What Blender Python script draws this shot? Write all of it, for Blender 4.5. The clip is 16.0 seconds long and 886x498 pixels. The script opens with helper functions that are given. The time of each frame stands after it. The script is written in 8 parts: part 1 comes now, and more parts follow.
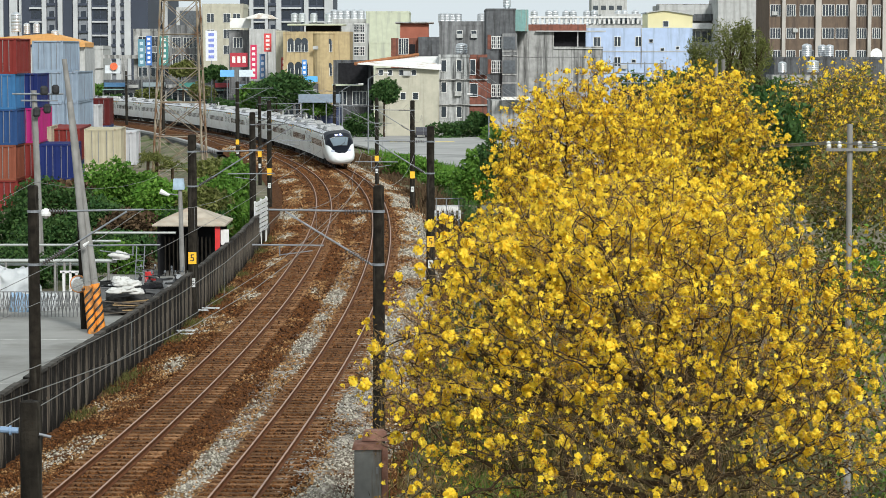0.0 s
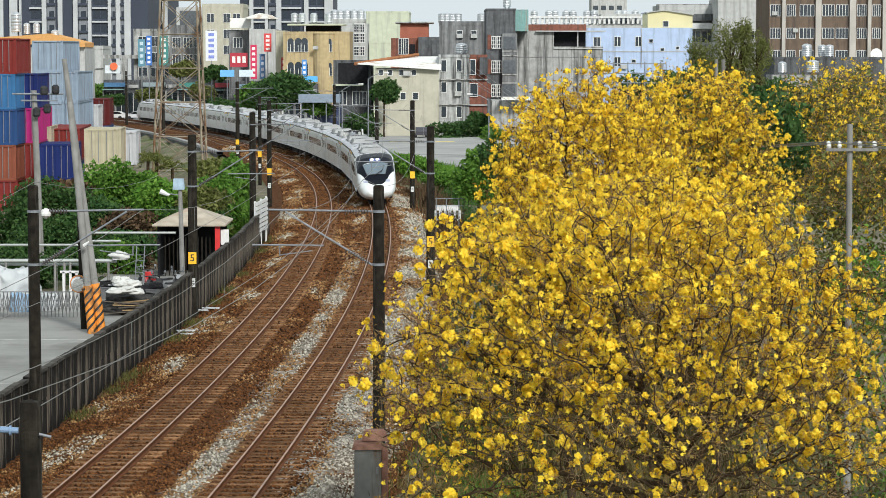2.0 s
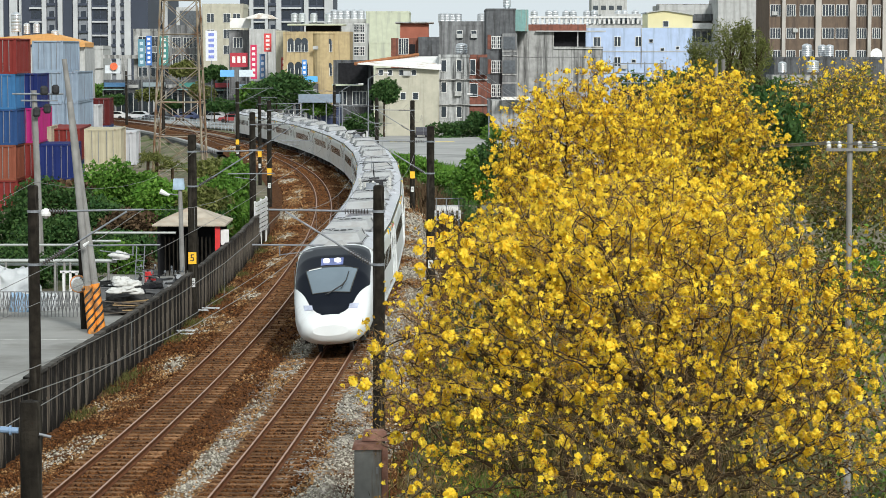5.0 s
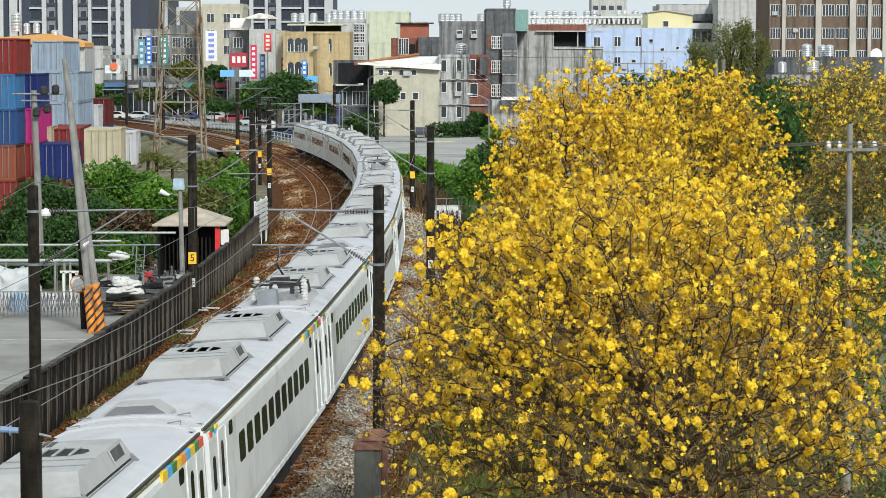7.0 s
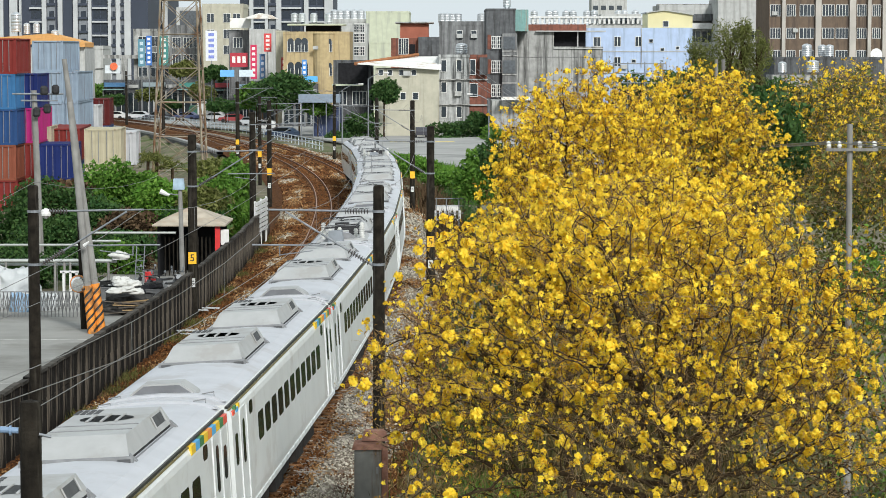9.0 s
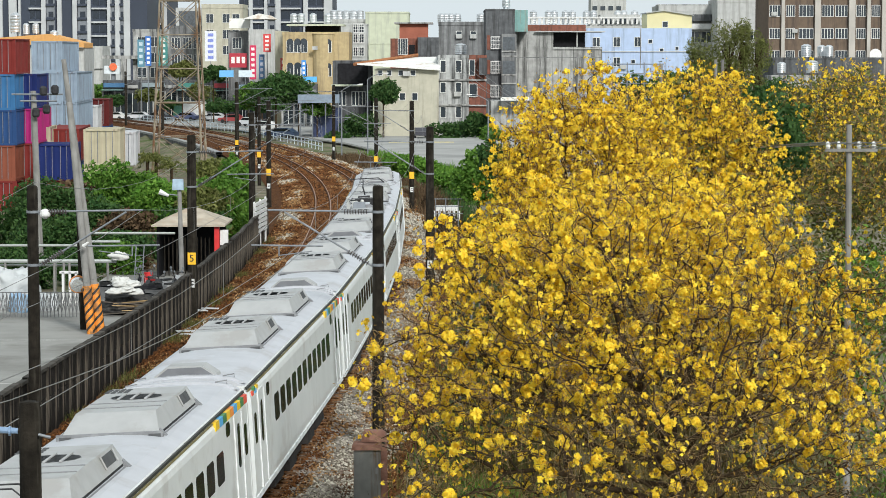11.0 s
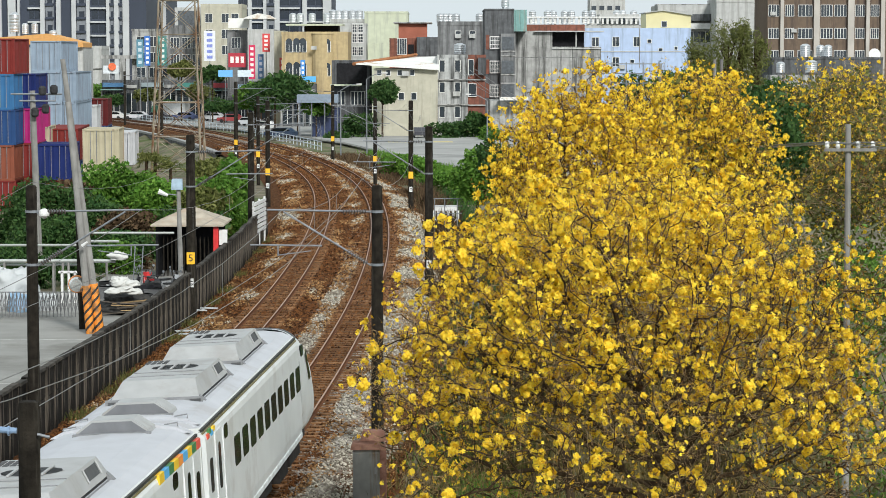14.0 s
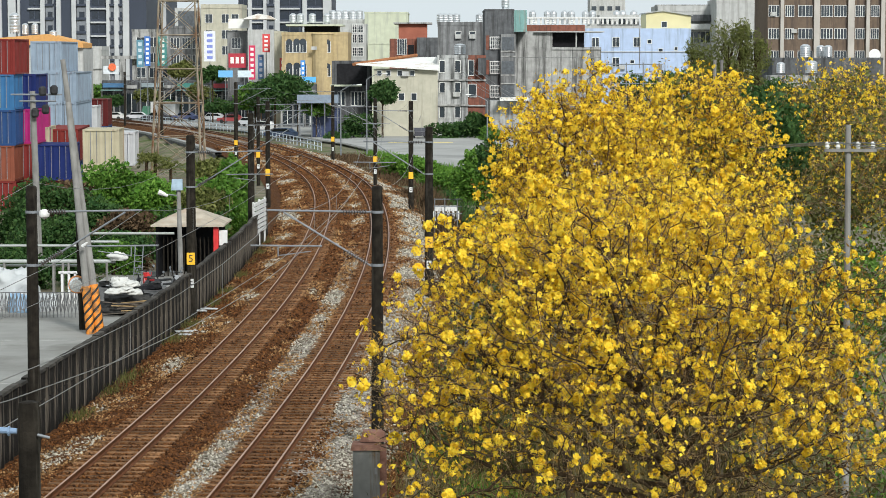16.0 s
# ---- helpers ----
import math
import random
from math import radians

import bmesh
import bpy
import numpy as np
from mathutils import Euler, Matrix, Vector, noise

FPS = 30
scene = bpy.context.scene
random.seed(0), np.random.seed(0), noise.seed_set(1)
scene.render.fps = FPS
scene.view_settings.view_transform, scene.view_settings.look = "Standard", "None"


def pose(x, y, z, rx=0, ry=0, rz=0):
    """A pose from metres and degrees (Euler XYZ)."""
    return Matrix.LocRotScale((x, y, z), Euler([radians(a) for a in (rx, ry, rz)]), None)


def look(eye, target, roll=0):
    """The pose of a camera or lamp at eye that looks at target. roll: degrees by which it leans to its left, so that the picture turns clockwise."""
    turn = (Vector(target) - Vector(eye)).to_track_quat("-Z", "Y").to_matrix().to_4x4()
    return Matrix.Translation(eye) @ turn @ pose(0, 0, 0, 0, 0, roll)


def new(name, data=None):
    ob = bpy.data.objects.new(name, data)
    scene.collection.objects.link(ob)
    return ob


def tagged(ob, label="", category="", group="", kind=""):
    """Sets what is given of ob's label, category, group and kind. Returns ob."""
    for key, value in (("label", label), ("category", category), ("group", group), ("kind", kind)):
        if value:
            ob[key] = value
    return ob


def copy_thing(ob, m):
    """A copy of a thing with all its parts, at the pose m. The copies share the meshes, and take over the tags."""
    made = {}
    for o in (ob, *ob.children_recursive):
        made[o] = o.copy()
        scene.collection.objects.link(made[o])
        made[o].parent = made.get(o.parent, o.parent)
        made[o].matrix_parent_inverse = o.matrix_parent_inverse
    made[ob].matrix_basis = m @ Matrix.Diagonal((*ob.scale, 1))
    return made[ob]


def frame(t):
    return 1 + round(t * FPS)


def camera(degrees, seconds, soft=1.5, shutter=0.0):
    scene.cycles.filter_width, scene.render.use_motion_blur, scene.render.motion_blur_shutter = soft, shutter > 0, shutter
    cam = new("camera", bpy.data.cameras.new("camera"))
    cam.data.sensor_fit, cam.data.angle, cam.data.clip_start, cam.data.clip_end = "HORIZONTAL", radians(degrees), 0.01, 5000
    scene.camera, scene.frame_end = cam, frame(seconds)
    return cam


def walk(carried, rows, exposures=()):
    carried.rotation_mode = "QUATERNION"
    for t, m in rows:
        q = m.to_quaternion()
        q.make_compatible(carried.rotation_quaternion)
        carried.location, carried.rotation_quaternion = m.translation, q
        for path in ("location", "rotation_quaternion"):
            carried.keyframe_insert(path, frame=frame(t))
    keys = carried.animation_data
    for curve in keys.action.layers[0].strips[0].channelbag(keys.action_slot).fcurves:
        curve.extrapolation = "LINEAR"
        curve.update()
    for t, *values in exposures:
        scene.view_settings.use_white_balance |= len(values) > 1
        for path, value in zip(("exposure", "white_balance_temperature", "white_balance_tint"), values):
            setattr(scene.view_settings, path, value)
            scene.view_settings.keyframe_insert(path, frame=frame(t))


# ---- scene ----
# A railway curve seen from a high footbridge: x to the right, y away, z up; rail head of the near track at z = 0.
EYE = (0.0, 0.0, 10.54)
PITCH = -4.633
cam = camera(20.66, 16.0, soft=0.55, shutter=0.0)
walk(cam, [(t, pose(*EYE, 90 + PITCH + dp, 0, dy)) for t, dy, dp in (
    (0, 0, 0), (9.2, 0, 0), (10.3, -0.008, 0.004), (11.5, -0.019, 0.012), (13.5, -0.022, 0.008),
    (14.0, -0.038, 0.004), (16.0, -0.036, 0.014))])

# ---- light: bright overcast ----
world = bpy.data.worlds.new("overcast_sky")
scene.world = world
world.use_nodes = True
wn = world.node_tree
wn.nodes.clear()
sky = wn.nodes.new("ShaderNodeTexSky")
sky.sky_type = "NISHITA"
sky.sun_disc = False
sky.sun_elevation, sky.sun_rotation = radians(33), radians(158)
sky.air_density, sky.dust_density, sky.ozone_density = 1.0, 4.0, 1.0
wmix = wn.nodes.new("ShaderNodeMixRGB")
wmix.inputs[0].default_value = 0.9
wmix.inputs[2].default_value = (10.9, 12.2, 12.8, 1)
wbg = wn.nodes.new("ShaderNodeBackground")
wbg.inputs[1].default_value = 0.077
wout = wn.nodes.new("ShaderNodeOutputWorld")
wn.links.new(sky.outputs[0], wmix.inputs[1])
wn.links.new(wmix.outputs[0], wbg.inputs[0])
wn.links.new(wbg.outputs[0], wout.inputs[0])
sun = new("sun", bpy.data.lights.new("sun", "SUN"))
sun.data.energy, sun.data.angle, sun.data.color = 3.6, radians(10), (1.0, 0.995, 0.97)
sun.matrix_world = look((26, -46, 46), (0, 20, 0))
scene.view_settings.exposure = -0.1

# ---- materials ----
MATS = {}


def mat(name, color, rough=0.7, metal=0.0, vary=0.25, scale=3.0, dirt=None, dirt_amt=0.0, bump=0.0, bump_scale=40.0,
        rand=0.0, streak=False, spec=0.5, emit=0.0, trans=0.0):
    """A weathered surface: base colour with variation at two scales, stains, fine relief."""
    if name in MATS:
        return MATS[name]
    m = bpy.data.materials.new(name)
    m.use_nodes = True
    nt = m.node_tree
    N, L = nt.nodes, nt.links
    b = N["Principled BSDF"]
    b.inputs["Roughness"].default_value = rough
    b.inputs["Metallic"].default_value = metal
    b.inputs["Specular IOR Level"].default_value = spec if rough < 0.65 else spec * 0.25
    tc = N.new("ShaderNodeTexCoord")
    src = tc.outputs["Object"]
    if streak:
        mp = N.new("ShaderNodeMapping")
        mp.inputs["Scale"].default_value = (2.6, 2.6, 0.17)
        L.new(src, mp.inputs[0])
        ssrc = mp.outputs[0]
    else:
        ssrc = src
    n1 = N.new("ShaderNodeTexNoise")
    n1.inputs["Scale"].default_value = scale
    n1.inputs["Detail"].default_value = 6
    L.new(src, n1.inputs["Vector"])
    r1 = N.new("ShaderNodeMapRange")
    r1.inputs[1].default_value, r1.inputs[2].default_value = 0.3, 0.7
    r1.inputs[3].default_value, r1.inputs[4].default_value = 1 - vary, 1 + vary
    L.new(n1.outputs[0], r1.inputs[0])
    out = r1.outputs[0]
    if rand:
        oi = N.new("ShaderNodeObjectInfo")
        r3 = N.new("ShaderNodeMapRange")
        r3.inputs[3].default_value, r3.inputs[4].default_value = 1 - rand, 1 + rand
        L.new(oi.outputs["Random"], r3.inputs[0])
        mu = N.new("ShaderNodeMath")
        mu.operation = "MULTIPLY"
        L.new(out, mu.inputs[0])
        L.new(r3.outputs[0], mu.inputs[1])
        out = mu.outputs[0]
    mx = N.new("ShaderNodeVectorMath")
    mx.operation = "SCALE"
    mx.inputs[0].default_value = color
    L.new(out, mx.inputs["Scale"])
    col = mx.outputs[0]
    if dirt:
        n2 = N.new("ShaderNodeTexNoise")
        n2.inputs["Scale"].default_value = scale * 0.45
        n2.inputs["Detail"].default_value = 8
        n2.inputs["Roughness"].default_value = 0.65
        L.new(ssrc, n2.inputs["Vector"])
        r2 = N.new("ShaderNodeMapRange")
        r2.inputs[1].default_value, r2.inputs[2].default_value = 0.60 - dirt_amt * 0.25, 0.64
        L.new(n2.outputs[0], r2.inputs[0])
        mm = N.new("ShaderNodeMixRGB")
        mm.inputs[2].default_value = (*dirt, 1)
        L.new(r2.outputs[0], mm.inputs[0])
        L.new(col, mm.inputs[1])
        col = mm.outputs[0]
    L.new(col, b.inputs["Base Color"])
    if bump:
        n3 = N.new("ShaderNodeTexNoise")
        n3.inputs["Scale"].default_value = bump_scale
        n3.inputs["Detail"].default_value = 4
        L.new(src, n3.inputs["Vector"])
        bp = N.new("ShaderNodeBump")
        bp.inputs["Strength"].default_value = bump
        bp.inputs["Distance"].default_value = 0.03
        L.new(n3.outputs[0], bp.inputs["Height"])
        L.new(bp.outputs[0], b.inputs["Normal"])
    if emit:
        b.inputs["Emission Color"].default_value = (*color, 1)
        b.inputs["Emission Strength"].default_value = emit
    if trans:
        b.inputs["Transmission Weight"].default_value = trans
    MATS[name] = m
    return m


def leaf_mat(name, a, bcol, rough=0.6, trans=0.25):
    """Leaves or petals: colour varies from piece to piece."""
    m = bpy.data.materials.new(name)
    m.use_nodes = True
    N, L = m.node_tree.nodes, m.node_tree.links
    b = N["Principled BSDF"]
    g = N.new("ShaderNodeNewGeometry")
    mx = N.new("ShaderNodeMixRGB")
    mx.inputs[1].default_value, mx.inputs[2].default_value = (*a, 1), (*bcol, 1)
    L.new(g.outputs["Random Per Island"], mx.inputs[0])
    L.new(mx.outputs[0], b.inputs["Base Color"])
    b.inputs["Roughness"].default_value = rough
    b.inputs["Specular IOR Level"].default_value = 0.12
    tr = N.new("ShaderNodeBsdfTranslucent")
    L.new(mx.outputs[0], tr.inputs[0])
    ms = N.new("ShaderNodeMixShader")
    ms.inputs[0].default_value = trans
    L.new(b.outputs[0], ms.inputs[1])
    L.new(tr.outputs[0], ms.inputs[2])
    L.new(ms.outputs[0], N["Material Output"].inputs[0])
    return m


def gravel_mat(name, dark, light, rust, mode):
    """Ballast: small stones in many tones; u across the track, v along it."""
    m = bpy.data.materials.new(name)
    m.use_nodes = True
    N, L = m.node_tree.nodes, m.node_tree.links
    b = N["Principled BSDF"]
    b.inputs["Roughness"].default_value = 0.95
    b.inputs["Specular IOR Level"].default_value = 0.06
    tc = N.new("ShaderNodeTexCoord")
    vo = N.new("ShaderNodeTexVoronoi")
    vo.inputs["Scale"].default_value = 11
    L.new(tc.outputs["Object"], vo.inputs["Vector"])
    vo2 = N.new("ShaderNodeTexVoronoi")
    vo2.inputs["Scale"].default_value = 5.0
    L.new(tc.outputs["Object"], vo2.inputs["Vector"])
    sep = N.new("ShaderNodeSeparateColor")
    L.new(vo.outputs["Color"], sep.inputs[0])
    sep2 = N.new("ShaderNodeSeparateColor")
    L.new(vo2.outputs["Color"], sep2.inputs[0])
    av = N.new("ShaderNodeMath")
    av.operation = "MULTIPLY_ADD"
    av.inputs[1].default_value = 0.45
    L.new(sep2.outputs[0], av.inputs[0])
    h = N.new("ShaderNodeMath")
    h.operation = "MULTIPLY"
    h.inputs[1].default_value = 0.6
    L.new(sep.outputs[0], h.inputs[0])
    L.new(h.outputs[0], av.inputs[2])
    stone = N.new("ShaderNodeValToRGB")
    e = stone.color_ramp.elements
    e[0].color, e[1].color = (*dark, 1), (*light, 1)
    e[0].position, e[1].position = 0.1, 0.95
    L.new(av.outputs[0], stone.inputs[0])
    rst = N.new("ShaderNodeValToRGB")
    e = rst.color_ramp.elements
    e[0].color = (rust[0] * 0.25, rust[1] * 0.25, rust[2] * 0.25, 1)
    e[1].color = (rust[0] * 1.7, rust[1] * 1.75, rust[2] * 1.9, 1)
    L.new(av.outputs[0], rst.inputs[0])
    uv = N.new("ShaderNodeUVMap")
    su = N.new("ShaderNodeSeparateXYZ")
    L.new(uv.outputs[0], su.inputs[0])
    ns = N.new("ShaderNodeTexNoise")
    ns.inputs["Scale"].default_value = 0.55
    ns.inputs["Detail"].default_value = 8
    ns.inputs["Roughness"].default_value = 0.7
    L.new(tc.outputs["Object"], ns.inputs["Vector"])
    wob = N.new("ShaderNodeMath")
    wob.operation = "MULTIPLY_ADD"
    wob.inputs[1].default_value, wob.inputs[2].default_value = 2.2, -1.1
    L.new(ns.outputs[0], wob.inputs[0])
    ramp = N.new("ShaderNodeValToRGB")
    ramp.color_ramp.elements[0].position = 0.0
    pts = mode
    ramp.color_ramp.elements[0].color = (pts[0][1],) * 3 + (1,)
    ramp.color_ramp.elements[1].position = pts[-1][0]
    ramp.color_ramp.elements[1].color = (pts[-1][1],) * 3 + (1,)
    for p, v in pts[1:-1]:
        el = ramp.color_ramp.elements.new(p)
        el.color = (v, v, v, 1)
    ma = N.new("ShaderNodeMapRange")
    ma.inputs[1].default_value, ma.inputs[2].default_value = -8.0, 4.0
    su2 = N.new("ShaderNodeMath")
    su2.operation = "MULTIPLY_ADD"
    su2.inputs[1].default_value = 0.35
    L.new(wob.outputs[0], su2.inputs[0])
    L.new(su.outputs[0], su2.inputs[2])
    L.new(su2.outputs[0], ma.inputs[0])
    L.new(ma.outputs[0], ramp.inputs[0])
    ad = N.new("ShaderNodeMath")
    ad.operation = "ADD"
    ad.use_clamp = True
    L.new(ramp.outputs[0], ad.inputs[0])
    hw = N.new("ShaderNodeMath")
    hw.operation = "MULTIPLY"
    hw.inputs[1].default_value = 0.45
    L.new(wob.outputs[0], hw.inputs[0])
    L.new(hw.outputs[0], ad.inputs[1])
    sh = N.new("ShaderNodeMapRange")
    sh.inputs[1].default_value, sh.inputs[2].default_value = 0.25, 0.75
    L.new(ad.outputs[0], sh.inputs[0])
    mx = N.new("ShaderNodeMixRGB")
    L.new(sh.outputs[0], mx.inputs[0])
    L.new(rst.outputs[0], mx.inputs[1])
    L.new(stone.outputs[0], mx.inputs[2])
    L.new(mx.outputs[0], b.inputs["Base Color"])
    bp = N.new("ShaderNodeBump")
    bp.inputs["Strength"].default_value = 1.0
    bp.inputs["Distance"].default_value = 0.05
    L.new(vo.outputs["Distance"], bp.inputs["Height"])
    bp.invert = True
    L.new(bp.outputs[0], b.inputs["Normal"])
    return m


def glass_mat(name, color=(0.02, 0.025, 0.03), rough=0.06):
    return mat(name, color, rough, vary=0.15, scale=0.6, spec=0.8)


# ---- mesh helpers ----
class Shape:
    """Collects boxes, rods and sheets into one mesh."""

    def __init__(self):
        self.v, self.f = [], []

    def box(self, x0, x1, y0, y1, z0, z1, taper=0.0):
        n = len(self.v)
        t = taper
        self.v += [(x0, y0, z0), (x1, y0, z0), (x1, y1, z0), (x0, y1, z0),
                   (x0 + t, y0 + t, z1), (x1 - t, y0 + t, z1), (x1 - t, y1 - t, z1), (x0 + t, y1 - t, z1)]
        self.f += [tuple(n + i for i in q) for q in
                   ((3, 2, 1, 0), (4, 5, 6, 7), (0, 1, 5, 4), (1, 2, 6, 5), (2, 3, 7, 6), (3, 0, 4, 7))]
        return self

    def rod(self, p, q, r0, r1=None, n=8):
        r1 = r0 if r1 is None else r1
        p, q = Vector(p), Vector(q)
        d = (q - p).normalized()
        a = d.cross(Vector((0, 0, 1)) if abs(d.z) < 0.95 else Vector((1, 0, 0))).normalized()
        b = d.cross(a)
        k = len(self.v)
        for c, r in ((p, r0), (q, r1)):
            for i in range(n):
                w = 2 * math.pi * i / n
                self.v.append(tuple(c + (a * math.cos(w) + b * math.sin(w)) * r))
        self.f += [(k + i, k + (i + 1) % n, k + n + (i + 1) % n, k + n + i) for i in range(n)]
        self.f += [tuple(k + n - 1 - i for i in range(n)), tuple(k + n + i for i in range(n))]
        return self

    def tube(self, pts, r, n=6):
        P = [Vector(p) for p in pts]
        k, m = len(self.v), len(P)
        for j, p in enumerate(P):
            d = (P[min(j + 1, m - 1)] - P[max(j - 1, 0)]).normalized()
            a = d.cross(Vector((0, 0, 1)) if abs(d.z) < 0.95 else Vector((1, 0, 0))).normalized()
            b = d.cross(a)
            self.v += [tuple(p + (a * math.cos(2 * math.pi * i / n) + b * math.sin(2 * math.pi * i / n)) * r) for i in range(n)]
        for j in range(m - 1):
            self.f += [(k + j * n + i, k + j * n + (i + 1) % n, k + (j + 1) * n + (i + 1) % n, k + (j + 1) * n + i) for i in range(n)]
        self.f += [tuple(k + n - 1 - i for i in range(n)), tuple(k + (m - 1) * n + i for i in range(n))]
        return self

    def lathe(self, profile, x, y, n=12):
        k = len(self.v)
        for r, z in profile:
            for i in range(n):
                w = 2 * math.pi * i / n
                self.v.append((x + r * math.cos(w), y + r * math.sin(w), z))
        for j in range(len(profile) - 1):
            self.f += [(k + j * n + i, k + j * n + (i + 1) % n, k + (j + 1) * n + (i + 1) % n, k + (j + 1) * n + i) for i in range(n)]
        self.f += [tuple(k + n - 1 - i for i in range(n)), tuple(k + (len(profile) - 1) * n + i for i in range(n))]
        return self

    def prism(self, poly, y0, y1):
        """An outline in x, z carried along y."""
        k, n = len(self.v), len(poly)
        self.v += [(x, y0, z) for x, z in poly] + [(x, y1, z) for x, z in poly]
        self.f += [tuple(k + n - 1 - i for i in range(n)), tuple(k + n + i for i in range(n))]
        self.f += [(k + i, k + (i + 1) % n, k + n + (i + 1) % n, k + n + i) for i in range(n)]
        return self

    def quad(self, *p):
        k = len(self.v)
        self.v += [tuple(q) for q in p]
        self.f.append(tuple(range(k, k + len(p))))
        return self

    def mesh(self, name, material, smooth=False):
        me = bpy.data.meshes.new(name)
        me.from_pydata(self.v, [], self.f)
        me.materials.append(material)
        bm = bmesh.new()
        bm.from_mesh(me)
        bmesh.ops.recalc_face_normals(bm, faces=bm.faces)
        bm.to_mesh(me)
        bm.free()
        if smooth:
            me.polygons.foreach_set("use_smooth", [True] * len(me.polygons))
        return me


def part(name, shape, material, parent, label="", smooth=False, kind=""):
    me = shape if isinstance(shape, bpy.types.Mesh) else shape.mesh(name, material, smooth)
    ob = new(name, me)
    if parent is not None:
        ob.parent = parent
    return tagged(ob, label=label, kind=kind)


def thing(name, label, category, group="", kind="", at=None):
    ob = new(name)
    ob.empty_display_size = 0.2
    if at is not None:
        ob.matrix_world = at
    return tagged(ob, label, category, group, kind)


def solid(name, shape, material, label, category, group="", kind="", smooth=False):
    ob = new(name, shape.mesh(name, material, smooth))
    return tagged(ob, label, category, group, kind)


def bulk_mesh(name, verts, faces, material):
    """A mesh from big arrays of vertices and equal-sided faces."""
    me = bpy.data.meshes.new(name)
    nv, nf, k = len(verts), len(faces), faces.shape[1]
    me.vertices.add(nv)
    me.vertices.foreach_set("co", np.ascontiguousarray(verts, dtype=np.float32).ravel())
    me.loops.add(nf * k)
    me.loops.foreach_set("vertex_index", np.ascontiguousarray(faces, dtype=np.int32).ravel())
    me.polygons.add(nf)
    me.polygons.foreach_set("loop_start", np.arange(0, nf * k, k, dtype=np.int32))
    me.polygons.foreach_set("loop_total", np.full(nf, k, dtype=np.int32))
    me.materials.append(material)
    me.update(calc_edges=True)
    me.validate()
    return me


# ---- the line of the railway ----
KNOTS = (-330, -40, 20, 80, 140, 200, 260, 320, 400)
BENDS = (0.0003, 0.00046, 0.0010, 0.00074, 0.00146, 0.0010, 0.00093, 0.00115, 0.00143)
S_LINE = np.arange(-350.0, 560.0, 1.0)
_h = np.concatenate([[0], np.cumsum(np.interp(S_LINE[:-1] + 0.5, KNOTS, BENDS))])
_h = _h - _h[350] - 0.04535
_m = (_h[1:] + _h[:-1]) / 2
_x = np.concatenate([[0], -np.cumsum(np.sin(_m))])
_y = np.concatenate([[0], np.cumsum(np.cos(_m))])
X_LINE, Y_LINE = _x - _x[350] - 4.465, _y - _y[350] + 68.0
GRADE = -0.00342
TRACK_GAP = 3.85


def line(s, lat=0.0, up=0.0):
    """A point beside the near track's centre line: s along it, lat to the right, up above the rails."""
    x, y, h = (float(np.interp(s, S_LINE, a)) for a in (X_LINE, Y_LINE, _h))
    return Vector((x + lat * math.cos(h), y + lat * math.sin(h), s * GRADE + up))


def line_pose(s, lat=0.0, up=0.0):
    """A pose at that place whose y axis runs along the line, away from the camera."""
    h = float(np.interp(s, S_LINE, _h))
    return Matrix.Translation(line(s, lat, up)) @ Matrix.Rotation(h, 4, "Z")


def ground_z(y):
    return (y - 68.0) * GRADE - 0.42


# ---- ground, ballast, rails ----
M_SOIL = mat("soil", (0.16, 0.14, 0.10), 0.95, vary=0.45, scale=0.5, dirt=(0.07, 0.10, 0.03), dirt_amt=0.6, bump=0.8, bump_scale=6)
M_CONC = mat("yard_concrete", (0.27, 0.268, 0.25), 0.9, vary=0.15, scale=0.5, dirt=(0.19, 0.186, 0.17), dirt_amt=0.4, bump=0.15, bump_scale=20)
M_ROAD = mat("road_surface", (0.33, 0.33, 0.315), 0.9, vary=0.14, scale=0.2, dirt=(0.24, 0.24, 0.23), dirt_amt=0.4, bump=0.1, bump_scale=8)
# right shoulder less pale: the train's shade is put into the stone colour
M_BALLAST = gravel_mat("ballast_stone", (0.05, 0.042, 0.034), (0.55, 0.53, 0.48), (0.090, 0.038, 0.014),
                       ((0.0, 0.05), (0.10, 0.20), (0.16, 0.0), (0.47, 0.0), (0.50, 0.30), (0.56, 0.62), (0.60, 0.25), (0.63, 0.05), (0.70, 0.05), (0.725, 0.66), (0.82, 0.55), (0.9, 0.12), (1.0, 0.0)))
M_RAIL = mat("rail_steel_rust", (0.115, 0.045, 0.018), 0.8, 0.0, vary=0.3, scale=4)
M_RAILTOP = mat("rail_head_polished", (0.34, 0.20, 0.13), 0.45, 0.2, vary=0.2, scale=1.5)
# tan raised so the colour holds the light on the sleepers' top edges
M_SLEEPER = mat("sleeper_wood", (0.21, 0.112, 0.054), 0.95, vary=0.55, scale=7, dirt=(0.05, 0.024, 0.011), dirt_amt=0.35, bump=0.6, bump_scale=30, rand=0.4)


